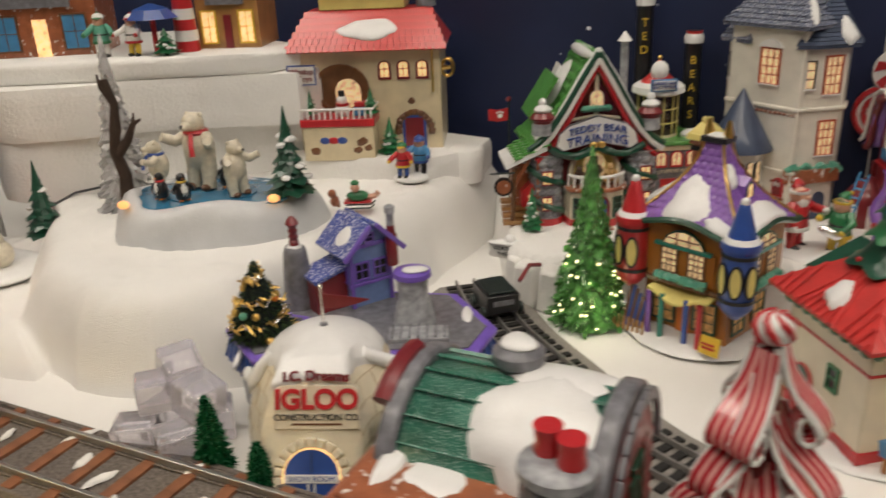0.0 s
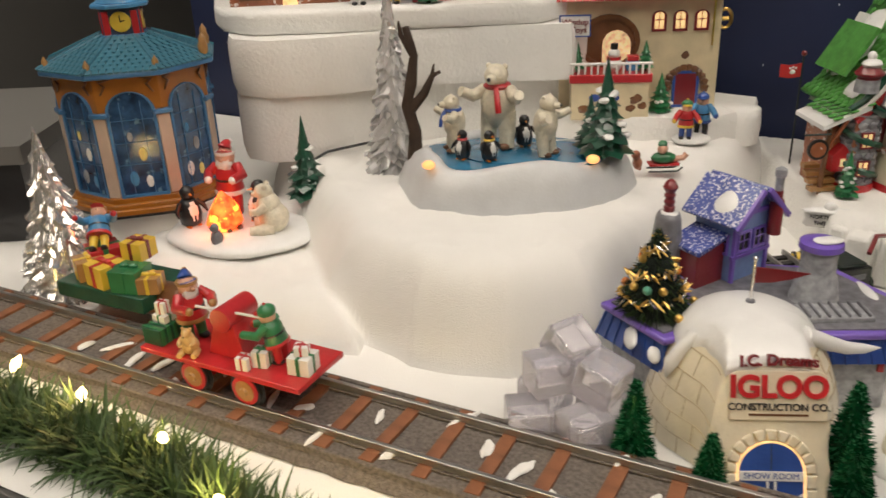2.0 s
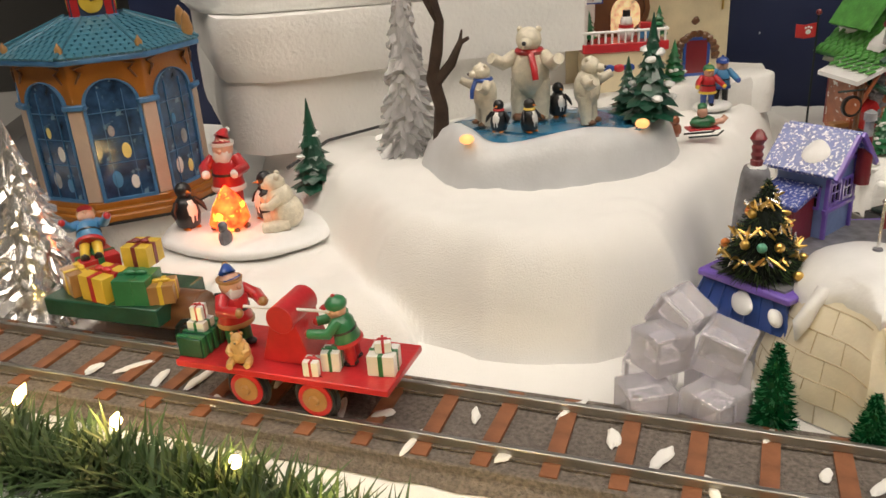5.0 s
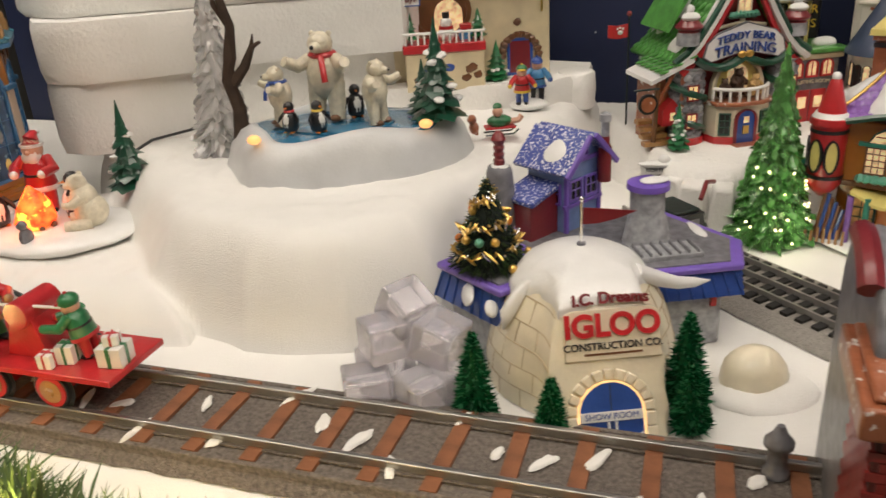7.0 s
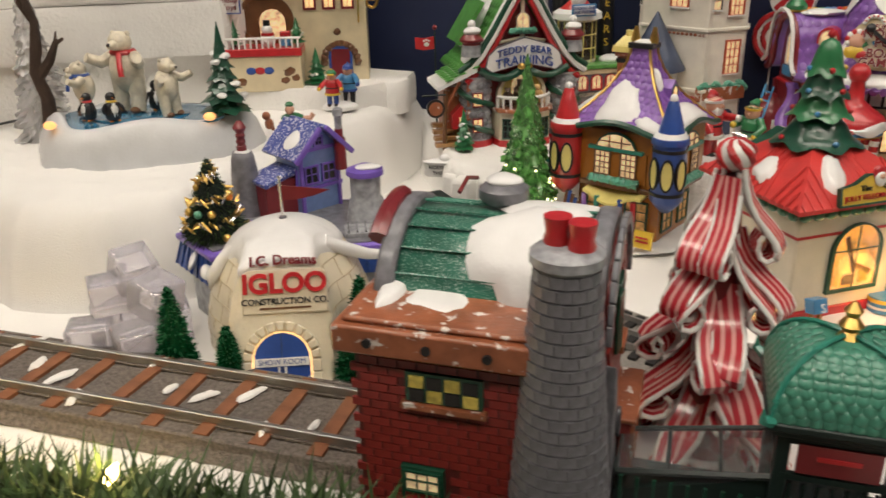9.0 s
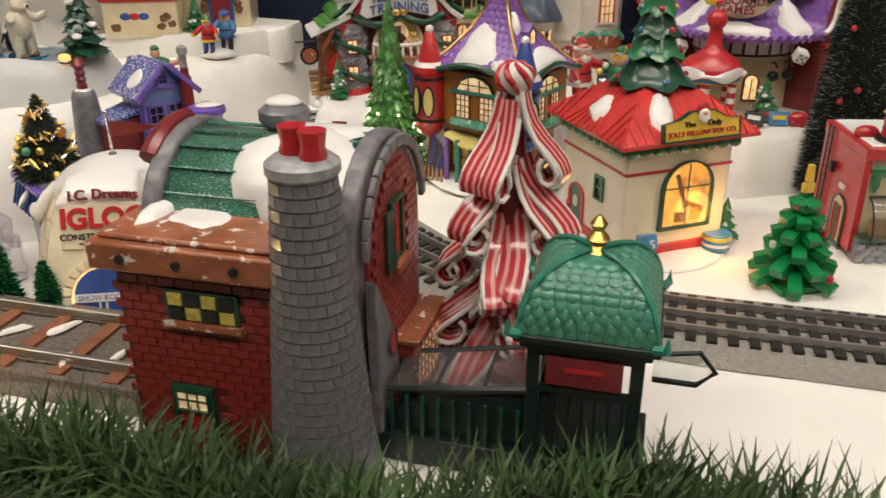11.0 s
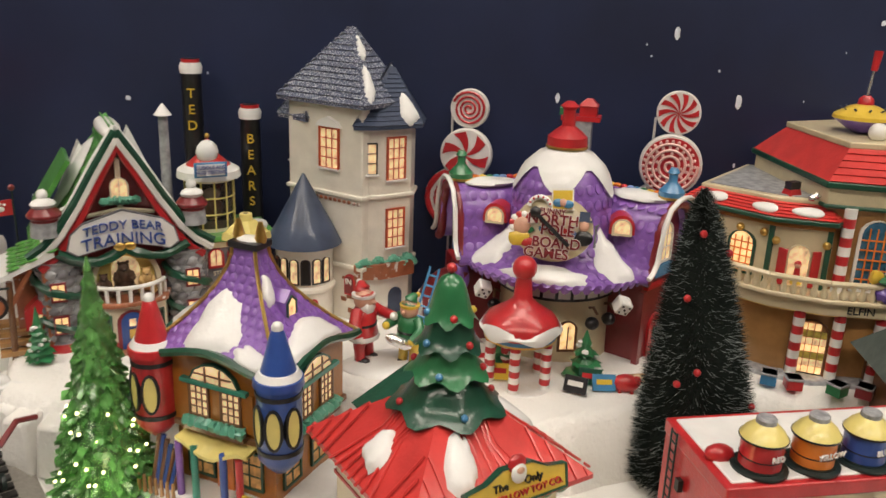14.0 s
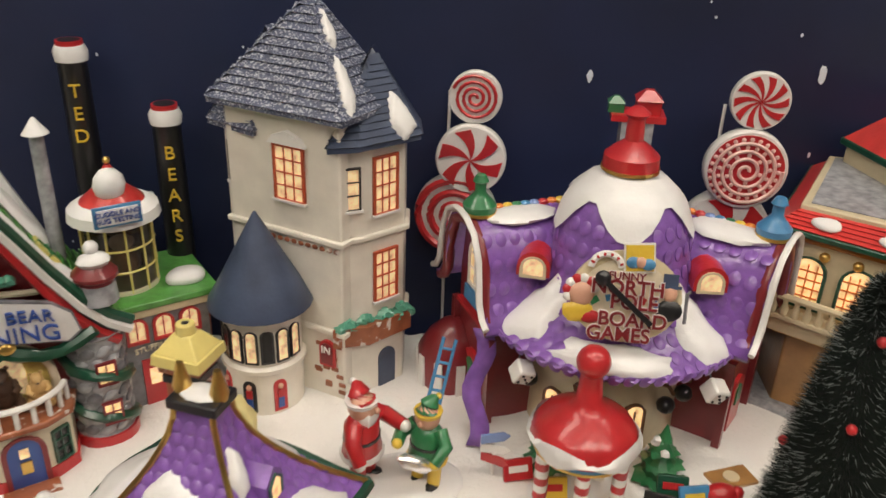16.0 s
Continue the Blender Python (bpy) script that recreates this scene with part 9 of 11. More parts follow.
part("window_head", B().upright([(-0.014, 0), (0.014, 0), (0.010, 0.005), (0, 0.009), (-0.010, 0.005)], 0.004, (-0.037, -0.0035, 0.178), WHITE), twr)
window(twr, -0.090, 0.0105, 0.140, rect(0.009, 0.026), BLACK, LITSOFT, bars=(0, 2), wide=0.0012, sill=WHITE, rz=-20)
window(twr, 0.0012, 0.0100, 0.140, rect(0.009, 0.026), BLACK, LITSOFT, bars=(0, 2), wide=0.0012, sill=WHITE, rz=50)
for z, h in ((0.134, 0.036), (0.072, 0.034)):
    window(twr, 0.0125, 0.031, z, rect(0.016, h), REDFR, LITSOFT, bars=(2, 3), wide=0.0016, sill=WHITE, rz=68, label="orange-lit lattice window")
rn = random.Random(70)
wb = part("window_box", B().prism([(-0.006, -0.004), (0.012, 0.012), (0.024, 0.046), (0.014, 0.05), (-0.004, 0.012)], 0.014, TERRA, pose(0, 0, 0.044)), twr, "brown window box")
for k in range(22):
    part("leaf_clump", B().ball(0.0042, (-0.003 + 0.0012 * k, 0.0 + 0.0023 * k, 0.058 + 0.003 * math.sin(k * 1.1)), COPPER, 1, 1, 0.8, 7, lump=0.6), wb)
tt = part("round_turret", B().lathe([(0.0255, 0), (0.0255, 0.032), (0.028, 0.034), (0.028, 0.037), (0.0255, 0.039), (0.0255, 0.073), (0.028, 0.076)], (-0.052, -0.018, 0), PALE, 24), twr, "round corner turret", smooth=40)
part("cone_roof", B().lathe([(0.034, 0.075), (0.0335, 0.0775), (0.025, 0.092), (0.001, 0.137)], (-0.052, -0.018, 0), NAVY, 24), tt, "dark blue cone roof", smooth=40)
for k in range(9):
    a = 180 + 22.5 * k
    m_ = pose(-0.052, -0.018, 0.043, 0, 0, a - 270)
    part("arched_window", B().upright(arch(0.0062, 0.022), 0.0015, (0, -0.0262, 0), LITSOFT if k % 3 else DARKPANE).ring(arch(0.0062, 0.022), 0.0013, 0.002, (0, -0.0266, 0), BLACK), tt, m=m_)
for k in range(4):
    a = 195 + 45 * k
    m_ = pose(-0.052, -0.018, 0.004, 0, 0, a - 270)
    part("soldier_panel", B().upright(arch(0.009, 0.024), 0.0015, (0, -0.0258, 0), RED if k % 2 else BLACK).box((0.004, 0.001, 0.008), (0, -0.0265, 0.003), BLUE).box((0.004, 0.001, 0.006), (0, -0.0265, 0.011), RED).ball(0.002, (0, -0.0265, 0.0195), SKIN, seg=6), tt, "toy soldier painted panel", m=m_)
part("in_sign", B().upright(arch(0.012, 0.020), 0.002, (0, 0, 0), RED).upright(arch(0.009, 0.016), 0.001, (0, -0.0008, 0.002), MAROON), twr, "red arched sign", m=pose(-0.012, -0.003, 0.028))
words("IN", 0.0075, facing(-0.012, -0.0042, 0.041), twr, WHITE)
for k in range(14):
    part("brick_patch", B().box((0.005, 0.001, 0.0026), (0, 0, 0), TERRA), twr, m=pose(-0.022 + rn.uniform(0, 0.02), -0.0004, rn.uniform(0.006, 0.05)))
part("side_door", B().upright(arch(0.014, 0.030), 0.002, (0, 0, 0), NAVY), twr, m=pose(0.0135, 0.032, 0.002, 0, 0, 68))

# ---- Santa and elf on a snow base ----
solid("figurine_base", rough(B().ball(1, (0, 0, 0), CSNOW, 0.040, 0.026, 0.008, 22), 0.002, 50), "white snowy figurine base", "figurine base", pose(0.340, 0.717, 0.051, 0, 0, -20), smooth=70)
doll("santa_figurine", "Santa figurine in a red suit greeting an elf", pose(0.322, 0.728, 0.055, 0, 0, 40), 0.066, RED, RED, RED, beard=True, trim=WHITE, arms=((-0.28, -0.12, 0.42), (0.1, -0.36, 0.62)), wide=1.05)
doll("elf_figurine", "elf figurine in green jacket and yellow hat holding silver parcel", pose(0.354, 0.708, 0.055, 0, 0, -60), 0.060, GREEN, GOLDY, GREEN, trim=GOLDY, arms=((-0.15, -0.3, 0.62), (0.2, -0.2, 0.45)))
solid("silver_parcel", B().tube([(-0.011, 0, 0), (-0.007, 0, 0), (0.007, 0, 0), (0.011, 0, 0)], [0.0015, 0.0045, 0.0045, 0.0015], SILVER, 10), "wrapped silver parcel held by the elf", "parcel", pose(0.342, 0.700, 0.080, 0, 25, -20))

# ---- board games house ----
GMP = pose(0.496, 0.724, 0.05, 0, 0, -37)
gm = thing("board_games_house", "purple ceramic games house with snowy dome and curling wings", "building", GMP)
part("drum_wall", B().lathe([(0.050, 0), (0.048, 0.070)], (0, 0, 0), CREAM, 28), gm, "cream round wall", smooth=50)
part("picture_band", B().lathe([(0.0515, 0.056), (0.0515, 0.074)], (0, 0, 0), BLACK, 28), gm)
for k in range(13):
    a = 186 + 14 * k
    part("band_panel", B().box((0.0098, 0.001, 0.0125), (0, -0.0512, 0.0585), WHITE), gm, "white framed panel", m=pose(0, 0, 0, 0, 0, a - 270))
hatp = [(0.080, 0.076), (0.081, 0.079), (0.070, 0.085), (0.057, 0.094), (0.047, 0.106), (0.043, 0.124), (0.040, 0.142), (0.033, 0.158), (0.020, 0.170), (0.004, 0.176)]
ht = part("hat_roof", B().lathe(hatp, (0, 0, 0), PURPLE, 36), gm, "purple scalloped dome roof", smooth=50)
for r in range(9):
    q = 0.5 + r * 0.72
    i, e = int(q), q - int(q)
    rr = hatp[i][0] + (hatp[i + 1][0] - hatp[i][0]) * e
    zz = hatp[i][1] + (hatp[i + 1][1] - hatp[i][1]) * e
    sl_ = math.degrees(math.atan2(hatp[i + 1][1] - hatp[i][1], hatp[i][0] - hatp[i + 1][0]))
    cnt = int(2 * math.pi * rr / 0.0085)
    for k in range(cnt):
        a = 360 * (k + 0.5 * (r % 2)) / cnt
        if 20 < a < 160:
            continue
        ob = new("scallop", rshg)
        ob.parent = ht
        ob.matrix_local = pose(0, 0, 0, 0, 0, a - 270) @ pose(0, -rr - 0.0004, zz, sl_ - 90, 0, 0)
        ob.scale = (1.3, 1.1, 1.3)
n, v = 40, []
for j in range(7):
    q = j / 6
    for i in range(n):
        a = 2 * math.pi * i / n
        lim = 0.150 + 0.011 * math.cos(5 * (a + math.pi / 2) + math.pi) * (1 if math.sin(a) < 0.2 else 0.3) + 0.003 * math.sin(7 * a)
        z = lim + (0.1785 - lim) * q
        rr = np.interp(z, [p_[1] for p_ in hatp], [p_[0] for p_ in hatp]) + 0.0022
        v.append((rr * math.cos(a), rr * math.sin(a), z + 0.0008))
part("snow_cap", B().put(v, [(j * n + i, j * n + (i + 1) % n, (j + 1) * n + (i + 1) % n, (j + 1) * n + i) for j in range(6) for i in range(n)] + [tuple(6 * n + i for i in range(n))], CSNOW), ht, "white snow on the dome", smooth=60)
def hat_surf(u, q):
    """u: degrees round the hat; q: 0 at the brim's edge, 1 at its top."""
    t = max(0.0, min(0.999, q)) * (len(hatp) - 2) + 1
    i_ = min(int(t), len(hatp) - 2)
    e = t - i_
    rr, z = hatp[i_][0] + (hatp[i_ + 1][0] - hatp[i_][0]) * e, hatp[i_][1] + (hatp[i_ + 1][1] - hatp[i_][1]) * e
    return (rr * math.cos(radians(u * 100)), rr * math.sin(radians(u * 100)), z + 0.0012)


for u, q, du, dq, sd in ((-1.42, 0.20, 0.16, 0.20, 0.7), (-0.92, 0.09, 0.30, 0.10, 1.9), (-0.42, 0.20, 0.13, 0.21, 2.8), (0.1, 0.15, 0.2, 0.15, 3.3)):
    drift(ht, hat_surf, u, q, du, dq, 0.0040, sd)
part("red_pawn", B().lathe([(0.017, 0.174), (0.0165, 0.183), (0.011, 0.188), (0.0055, 0.192), (0.005, 0.205), (0.008, 0.208), (0.003, 0.212)], (0, 0, 0), RED, 20).lathe([(0.0175, 0.174), (0.0175, 0.176)], (0, 0, 0), GOLD, 20), gm, "red game pawn on top", smooth=40)
stk = part("stone_chimney", B().box((0.020, 0.020, 0.165), (0.006, 0.052, 0), LTSTONE), gm, bevel=0.001)
part("red_hotel", B().box((0.034, 0.022, 0.004), (0.006, 0.052, 0.190), RED).box((0.015, 0.015, 0.010), (0.012, 0.052, 0.194), RED).box((0.017, 0.017, 0.006), (0.012, 0.052, 0.203), RED, taper=0.3).box((0.02, 0.02, 0.026), (0.006, 0.052, 0.164), LTSTONE), stk, "red toy house")
part("green_house", B().box((0.010, 0.010, 0.006), (-0.008, 0.052, 0.194), GREEN).box((0.011, 0.011, 0.004), (-0.008, 0.052, 0.200), GREEN, taper=0.3), stk, "green toy house")
# sign cluster
sgd = part("sign_disc", B().upright(oval(0.062, 0.052, 28), 0.004, (0, 0, -0.026), CREAM), gm, "crowded games sign of many bright pictures", m=pose(0, -0.060, 0.120, -18, 0, 0))
rn = random.Random(77)
part("tan_face", B().upright(oval(0.050, 0.042, 28), 0.001, (0, -0.0008, -0.021), IVORY), sgd, "pale sign face")
cl = part("cartoon_child", B().ball(0.0075, (-0.0245, -0.002, 0.000), SKIN, 1, 0.35, 0.95, 12), sgd, "round painted face with curly hair")
for k in range(7):
    a = 0.4 + k * 0.52
    part("curl", B().ball(0.0030, (-0.0245 + 0.0078 * math.cos(a), -0.0022, 0.001 + 0.0076 * math.sin(a)), RED if k % 2 else WHITE, 1, 0.4, 1, 8), cl)
part("yellow_coat", B().ball(0.0080, (-0.0255, -0.0016, -0.0100), GOLDY, 1.15, 0.3, 0.75, 10, lump=0.3), sgd)
part("red_sleeve", B().ball(0.0048, (-0.0190, -0.0022, -0.0125), RED, 1.4, 0.3, 0.8, 9), sgd)
part("candy_cane", B().tube([(-0.0120 + 0.0085 * math.cos(a), -0.0024, 0.0150 + 0.0085 * math.sin(a)) for a in [0.2 + 0.22 * i for i in range(14)]], 0.0020, WHITE, 7), sgd, "striped candy cane")
for k in range(6):
    a = 0.4 + 0.46 * k
    part("red_stripe", B().ball(0.0023, (-0.0120 + 0.0085 * math.cos(a), -0.0024, 0.0150 + 0.0085 * math.sin(a)), RED, 0.7, 1.05, 0.7, 7), sgd)
fg = part("yellow_picture", B().box((0.0170, 0.0020, 0.0165), (0.006, -0.0026, 0.0145), WHITE, ry=-5).box((0.0150, 0.0022, 0.0145), (0.006, -0.0030, 0.0155), GOLDY, ry=-5), sgd, "yellow picture of a blue bow face")
part("blue_bow", B().ball(0.0042, (0.002, -0.0044, 0.0200), SKYBLUE, 1, 0.4, 0.8, 9).ball(0.0042, (0.010, -0.0044, 0.0195), SKYBLUE, 1, 0.4, 0.8, 9).ball(0.0032, (0.006, -0.0052, 0.0205), SKIN, 1, 0.4, 1, 8), fg)
mn = part("top_hat_figure", B().ball(0.0042, (0.0235, -0.0024, 0.0040), SKIN, 1, 0.4, 1.1, 10).box((0.0080, 0.002, 0.0075), (0.0235, -0.0022, 0.0075), NAVY).box((0.0120, 0.002, 0.0016), (0.0235, -0.0024, 0.0070), NAVY), sgd, "figure with a dark top hat")
part("dark_coat", B().ball(0.0062, (0.0240, -0.0020, -0.0055), BLACK, 1.2, 0.35, 1.0, 10), mn)
part("walking_stick", B().tube([(0.0330, -0.002, -0.0120), (0.0330, -0.002, 0.0050), (0.0350, -0.002, 0.0062)], 0.0010, STONE, 6), mn)
for k, c_ in enumerate((GREEN, SKYBLUE, GOLDY, RED, LILAC)):
    part("picture_scrap", B().box((0.0050, 0.0012, 0.0036), (-0.016 + 0.008 * k, -0.0022, -0.0045 + 0.002 * (k % 2)), c_, ry=20 * k - 35), sgd)
for k, (txt, x, z, s) in enumerate((("FUNNY", -0.001, 0.0125, 0.0060), ("NORTH", 0.0, 0.0060, 0.0112), ("POLE", 0.004, -0.0020, 0.0112), ("BOARD", 0.004, -0.0118, 0.0110), ("GAMES", -0.003, -0.0202, 0.0110))):
    words(txt, s, facing(x, -0.0072, z), sgd, WHITE, 0.0004, bold=0.06)
    words(txt, s, facing(x, -0.0080, z), sgd, MAROON, 0.0006, bold=0.02)
part("black_arrow", B().box((0.034, 0.0022, 0.003), (0, -0.0105, -0.003), BLACK, ry=40).ball(0.0045, (-0.014, -0.0105, 0.011), BLACK, 1, 0.5, 1, 8), sgd, "black spinner arrow")
# curling wings, each a bell-shaped gable that looks outwards
bell = [(-0.050, 0.066), (-0.043, 0.070), (-0.037, 0.080), (-0.0345, 0.096), (-0.032, 0.114), (-0.023, 0.131), (-0.010, 0.138), (0.0, 0.1395), (0.010, 0.138), (0.023, 0.131), (0.032, 0.114), (0.0345, 0.096), (0.037, 0.080), (0.043, 0.070), (0.050, 0.066)]
bell = [(x * 0.9, 0.1395 - (0.1395 - z) * 0.80) for x, z in bell]
for s in (-1, 1):
    wm = pose(s * 0.086, -0.004, 0, 0, 0, s * 62)
    n = len(bell)
    v = [(x, y, z) for y in (-0.012, 0.075) for x, z in bell]
    rf = part("wing_roof", B().put(v, [(i, i + 1, n + i + 1, n + i) for i in range(n - 1)], PURPLE), gm, "curling purple wing roof", smooth=70, m=wm)
    so = rf.modifiers.new("thick", "SOLIDIFY")
    so.thickness = 0.005
    for r in range(12):
        for k in range(9):
            q = 1.0 + r * 1.02
            i, e = int(q), q - int(q)
            x, z = bell[i][0] + (bell[i + 1][0] - bell[i][0]) * e, bell[i][1] + (bell[i + 1][1] - bell[i][1]) * e
            tl = math.degrees(math.atan2(bell[i + 1][1] - bell[i][1], bell[i + 1][0] - bell[i][0]))
            ob = new("scallop", rshg)
            ob.parent = rf
            ob.matrix_local = pose(x, -0.006 + 0.0092 * k + (0.0046 if r % 2 else 0), z, 0, -tl, 0) @ pose(0, 0, 0, 90, 0, 90)
            ob.scale = (1.3, 1.0, 1.3)
    fr = [(x * 0.93, z - 0.003) for x, z in bell[3:-3]] + [(0.027, 0.0), (-0.027, 0.0)]
    part("wing_wall", B().upright(fr, 0.070, (0, 0, 0), MAROON), gm, "dark red wing wall", m=wm)
    part("wing_trim", B().tube([(x * 0.94, -0.009, z - 0.003) for x, z in bell], 0.0040, MAROON, 8), gm, "dark red curled trim", smooth=60, m=wm)
    part("wing_edge", B().tube([(x * 1.03, -0.014, z + 0.003) for x, z in bell], 0.0022, WHITE, 6), gm, "white curled edge", smooth=60, m=wm)
    face = part("wing_face", B().box((0.028, 0.003, 0.010), (0, -0.002, 0.074), SKYBLUE).box((0.05, 0.004, 0.003), (0, -0.002, 0.066), RED), gm, m=wm)
    window(face, 0.0, -0.0006, 0.087, arch(0.022, 0.032), WHITE, LITSOFT, bars=(2, 2), wide=0.0022, label="arched window in the wing")
    part("red_door", B().upright(arch(0.024, 0.040), 0.003, (0, -0.0025, 0.0), RED).upright(arch(0.010, 0.014), 0.001, (0, -0.0035, 0.020), GREEN), face, "red arched door")
    for k in (-1, 1):
        part("corner_post", B().box((0.005, 0.005, 0.066), (k * 0.030, -0.002, 0), MAROON), face)
    part("snow_patch", B().ball(1, (0, 0, 0), CSNOW, 0.014, 0.026, 0.004, 16, lump=0.25), gm, m=wm @ pose(s * -0.006, 0.022, 0.1385))
    dmr = part("dormer", B().upright(arch(0.020, 0.016), 0.018, (0, 0, 0), RED).upright(arch(0.012, 0.011), 0.001, (0, -0.0008, 0.001), LITSOFT).ring(arch(0.012, 0.011), 0.002, 0.002, (0, -0.001, 0.001), CREAM), gm, "red arched dormer", m=pose(s * 0.052, -0.030, 0.112, 0, 0, s * 5))
    bt_ = part("bottle_finial", B().lathe([(0.010, 0), (0.0105, 0.006), (0.006, 0.011), (0.0035, 0.014), (0.0035, 0.020), (0.005, 0.021), (0.003, 0.025)], (0, -0.002, 0.140), GREEN if s < 0 else SKYBLUE, 16).lathe([(0.0108, 0), (0.0108, 0.002)], (0, -0.002, 0.140), GOLD, 16), gm, "glossy game-piece finial", smooth=40, m=wm)
    dice = part("hanging_die", B().box((0.0115, 0.0115, 0.0115), (0, 0, 0), WHITE), gm, "white hanging die", m=pose(s * 0.056, -0.058, 0.058, 25, 20, 30), bevel=0.0014)
    dots_ = B()
    for x, z in ((-0.003, 0.003), (0.003, 0.009), (0.0, 0.006), (-0.003, 0.009), (0.003, 0.003)):
        dots_.ball(0.001, (x, -0.0058, z), BLACK, seg=6)
        dots_.ball(0.001, (0.0058, x, z), BLACK, seg=6)
    part("pips", dots_, dice)
    part("die_string", B().tube([(s * 0.056, -0.056, 0.068), (s * 0.054, -0.050, 0.080)], 0.0005, STONE, 5), gm)
for s in (-1, 1):
    for k in range(13):
        part("ridge_bead", B().ball(0.0031, (0, 0, 0), (RED, ORANGE, GOLDY, GREEN, SKYBLUE, LILAC)[k % 6], 0.9, 1.25, 0.8, 8), gm, m=pose(s * 0.086, -0.004, 0, 0, 0, s * 62) @ pose(0.003 * s, 0.006 + 0.0062 * k, 0.1408))
for k, a in enumerate((-130, -70)):
    m_ = pose(0, 0, 0.006, 0, 0, a + 90)
    part("window", B().upright(arch(0.012, 0.024), 0.002, (0, -0.0505, 0.008), LIT).ring(arch(0.012, 0.024), 0.002, 0.003, (0, -0.0512, 0.008), BROWN).box((0.001, 0.001, 0.02), (0, -0.0515, 0.008), BROWN), gm, m=m_)
for a in (-150, -112, -50, -30):
    part("key_hook", B().tube([(0, -0.051, 0.05), (0, -0.056, 0.052), (0.003, -0.058, 0.046)], 0.0013, BROWN, 6).ball(0.006, (0, -0.056, 0.038), BLACK, 1, 1, 0.9, 9), gm, m=pose(0, 0, 0, 0, 0, a + 90))
ldr = B()
for s in (-1, 1):
    ldr.tube([(s * 0.004, 0, 0), (s * 0.004, 0, 0.075)], 0.0012, SKYBLUE, 6)
for k in range(8):
    ldr.tube([(-0.004, 0, 0.005 + 0.009 * k), (0.004, 0, 0.005 + 0.009 * k)], 0.001, SKYBLUE, 6)
solid("toy_ladder", ldr, "blue ladder leaning on the games house", "ladder", GMP @ pose(-0.112, -0.066, 0.0, -18, 14, 10), smooth=60)
v = []
for k in range(11):
    q = k / 10
    v += [(-0.086 + 0.004 * math.sin(q * 9), -0.030 - 0.03 * q, 0.072 - 0.068 * q), (-0.074 + 0.004 * math.sin(q * 9), -0.030 - 0.03 * q, 0.072 - 0.068 * q)]
sld = solid("toy_slide", B().put(v, [(2 * k, 2 * k + 1, 2 * k + 3, 2 * k + 2) for k in range(10)], PURPLE), "wavy purple and orange slide", "slide", GMP)
so = sld.modifiers.new("thick", "SOLIDIFY")
so.thickness = 0.002
for k, s in enumerate((-1, 1)):
    pine("pine_tree", "small plump snowy pine by the games house", GMP @ pose(s * 0.034, -0.068, 0.0), 0.042, 0.016, GREEN, kind_snow=9, tiers=4, group="moulded pines", seed=80 + k)
for k, (x, y, c1, c2, lab, ro) in enumerate(((-0.050, -0.085, RED, WHITE, "red boxed board game lying in snow", 20), (-0.030, -0.098, GOLDY, RED, "yellow boxed board game propped in snow", 10), (0.030, -0.102, BLACK, WHITE, "black boxed board game propped in snow", -10), (0.052, -0.092, SKYBLUE, GOLDY, "blue boxed board game propped in snow", 15), (0.040, -0.085, DKGREEN, RED, "green boxed board game lying in snow", 0))):
    g = thing("game_box", lab, "game box", GMP @ pose(x, y, 0.003, -25, 0, ro), group="board game boxes")
    part("box", B().box((0.018, 0.003, 0.013), (0, 0, 0), c1), g, bevel=0.0004)
    part("title_bar", B().box((0.012, 0.0006, 0.004), (0, -0.0017, 0.005), c2), g)
solid("money_plaque", B().box((0.028, 0.016, 0.002), (0, 0, 0), TAN).lathe([(0.005, 0), (0.005, 0.001)], (0, 0, 0.0018), CREAM, 16), "tan banknote plaque in the snow", "plaque", GMP @ pose(0.078, -0.062, 0.002, 0, 0, 25))
b = B().ball(0.008, (0, 0, 0.008), RED, 1.3, 0.9, 0.9, 12).ball(0.004, (0.008, 0, 0.011), RED, seg=8)
for x in (-0.004, 0.005):
    for y in (-0.004, 0.004):
        b.cyl(0.0016, 0.0016, 0.005, (x, y, 0), RED, 6)
solid("red_pig_toy", b, "small red piggy toy in the snow", "toy", GMP @ pose(0.068, -0.085, 0.001))
sp = thing("tiny_signpost", "tiny striped signpost with three arrow boards", "sign", GMP @ pose(-0.066, -0.082, 0.0))
part("post", B().cyl(0.0012, 0.0012, 0.034, (0, 0, 0), WHITE, 8), sp)
for k in range(3):
    part("arrow_board", B().upright([(-0.008, 0), (0.006, 0), (0.010, 0.003), (0.006, 0.006), (-0.008, 0.006)], 0.0015, (0, -0.002, 0.012 + 0.008 * k), (RED, WHITE, LILAC)[k], rz=-20 + 20 * k), sp)

# red-roofed gazebo in front of the games house
GZP = pose(0.428, 0.660, 0.050)
gz = thing("pawn_gazebo", "gazebo with glossy red pawn roof and striped poles", "gazebo", GZP)
part("roof", B().lathe([(0.030, 0.046), (0.031, 0.050), (0.026, 0.058), (0.014, 0.066), (0.0075, 0.072), (0.006, 0.088), (0.0065, 0.090)], (0, 0, 0), RED, 28).ball(0.0095, (0, 0, 0.096), RED, seg=16), gz, "glossy red pawn-shaped roof", smooth=50)
n, v = 30, []
for j in range(3):
    for i in range(n):
        a = 2 * math.pi * i / n
        v.append(((0.0305, 0.0325, 0.0295)[j] * math.cos(a), (0.0305, 0.0325, 0.0295)[j] * math.sin(a), (0.045 + 0.0025 * math.sin(5 * a), 0.049, 0.0535 + 0.0025 * math.sin(4 * a))[j]))
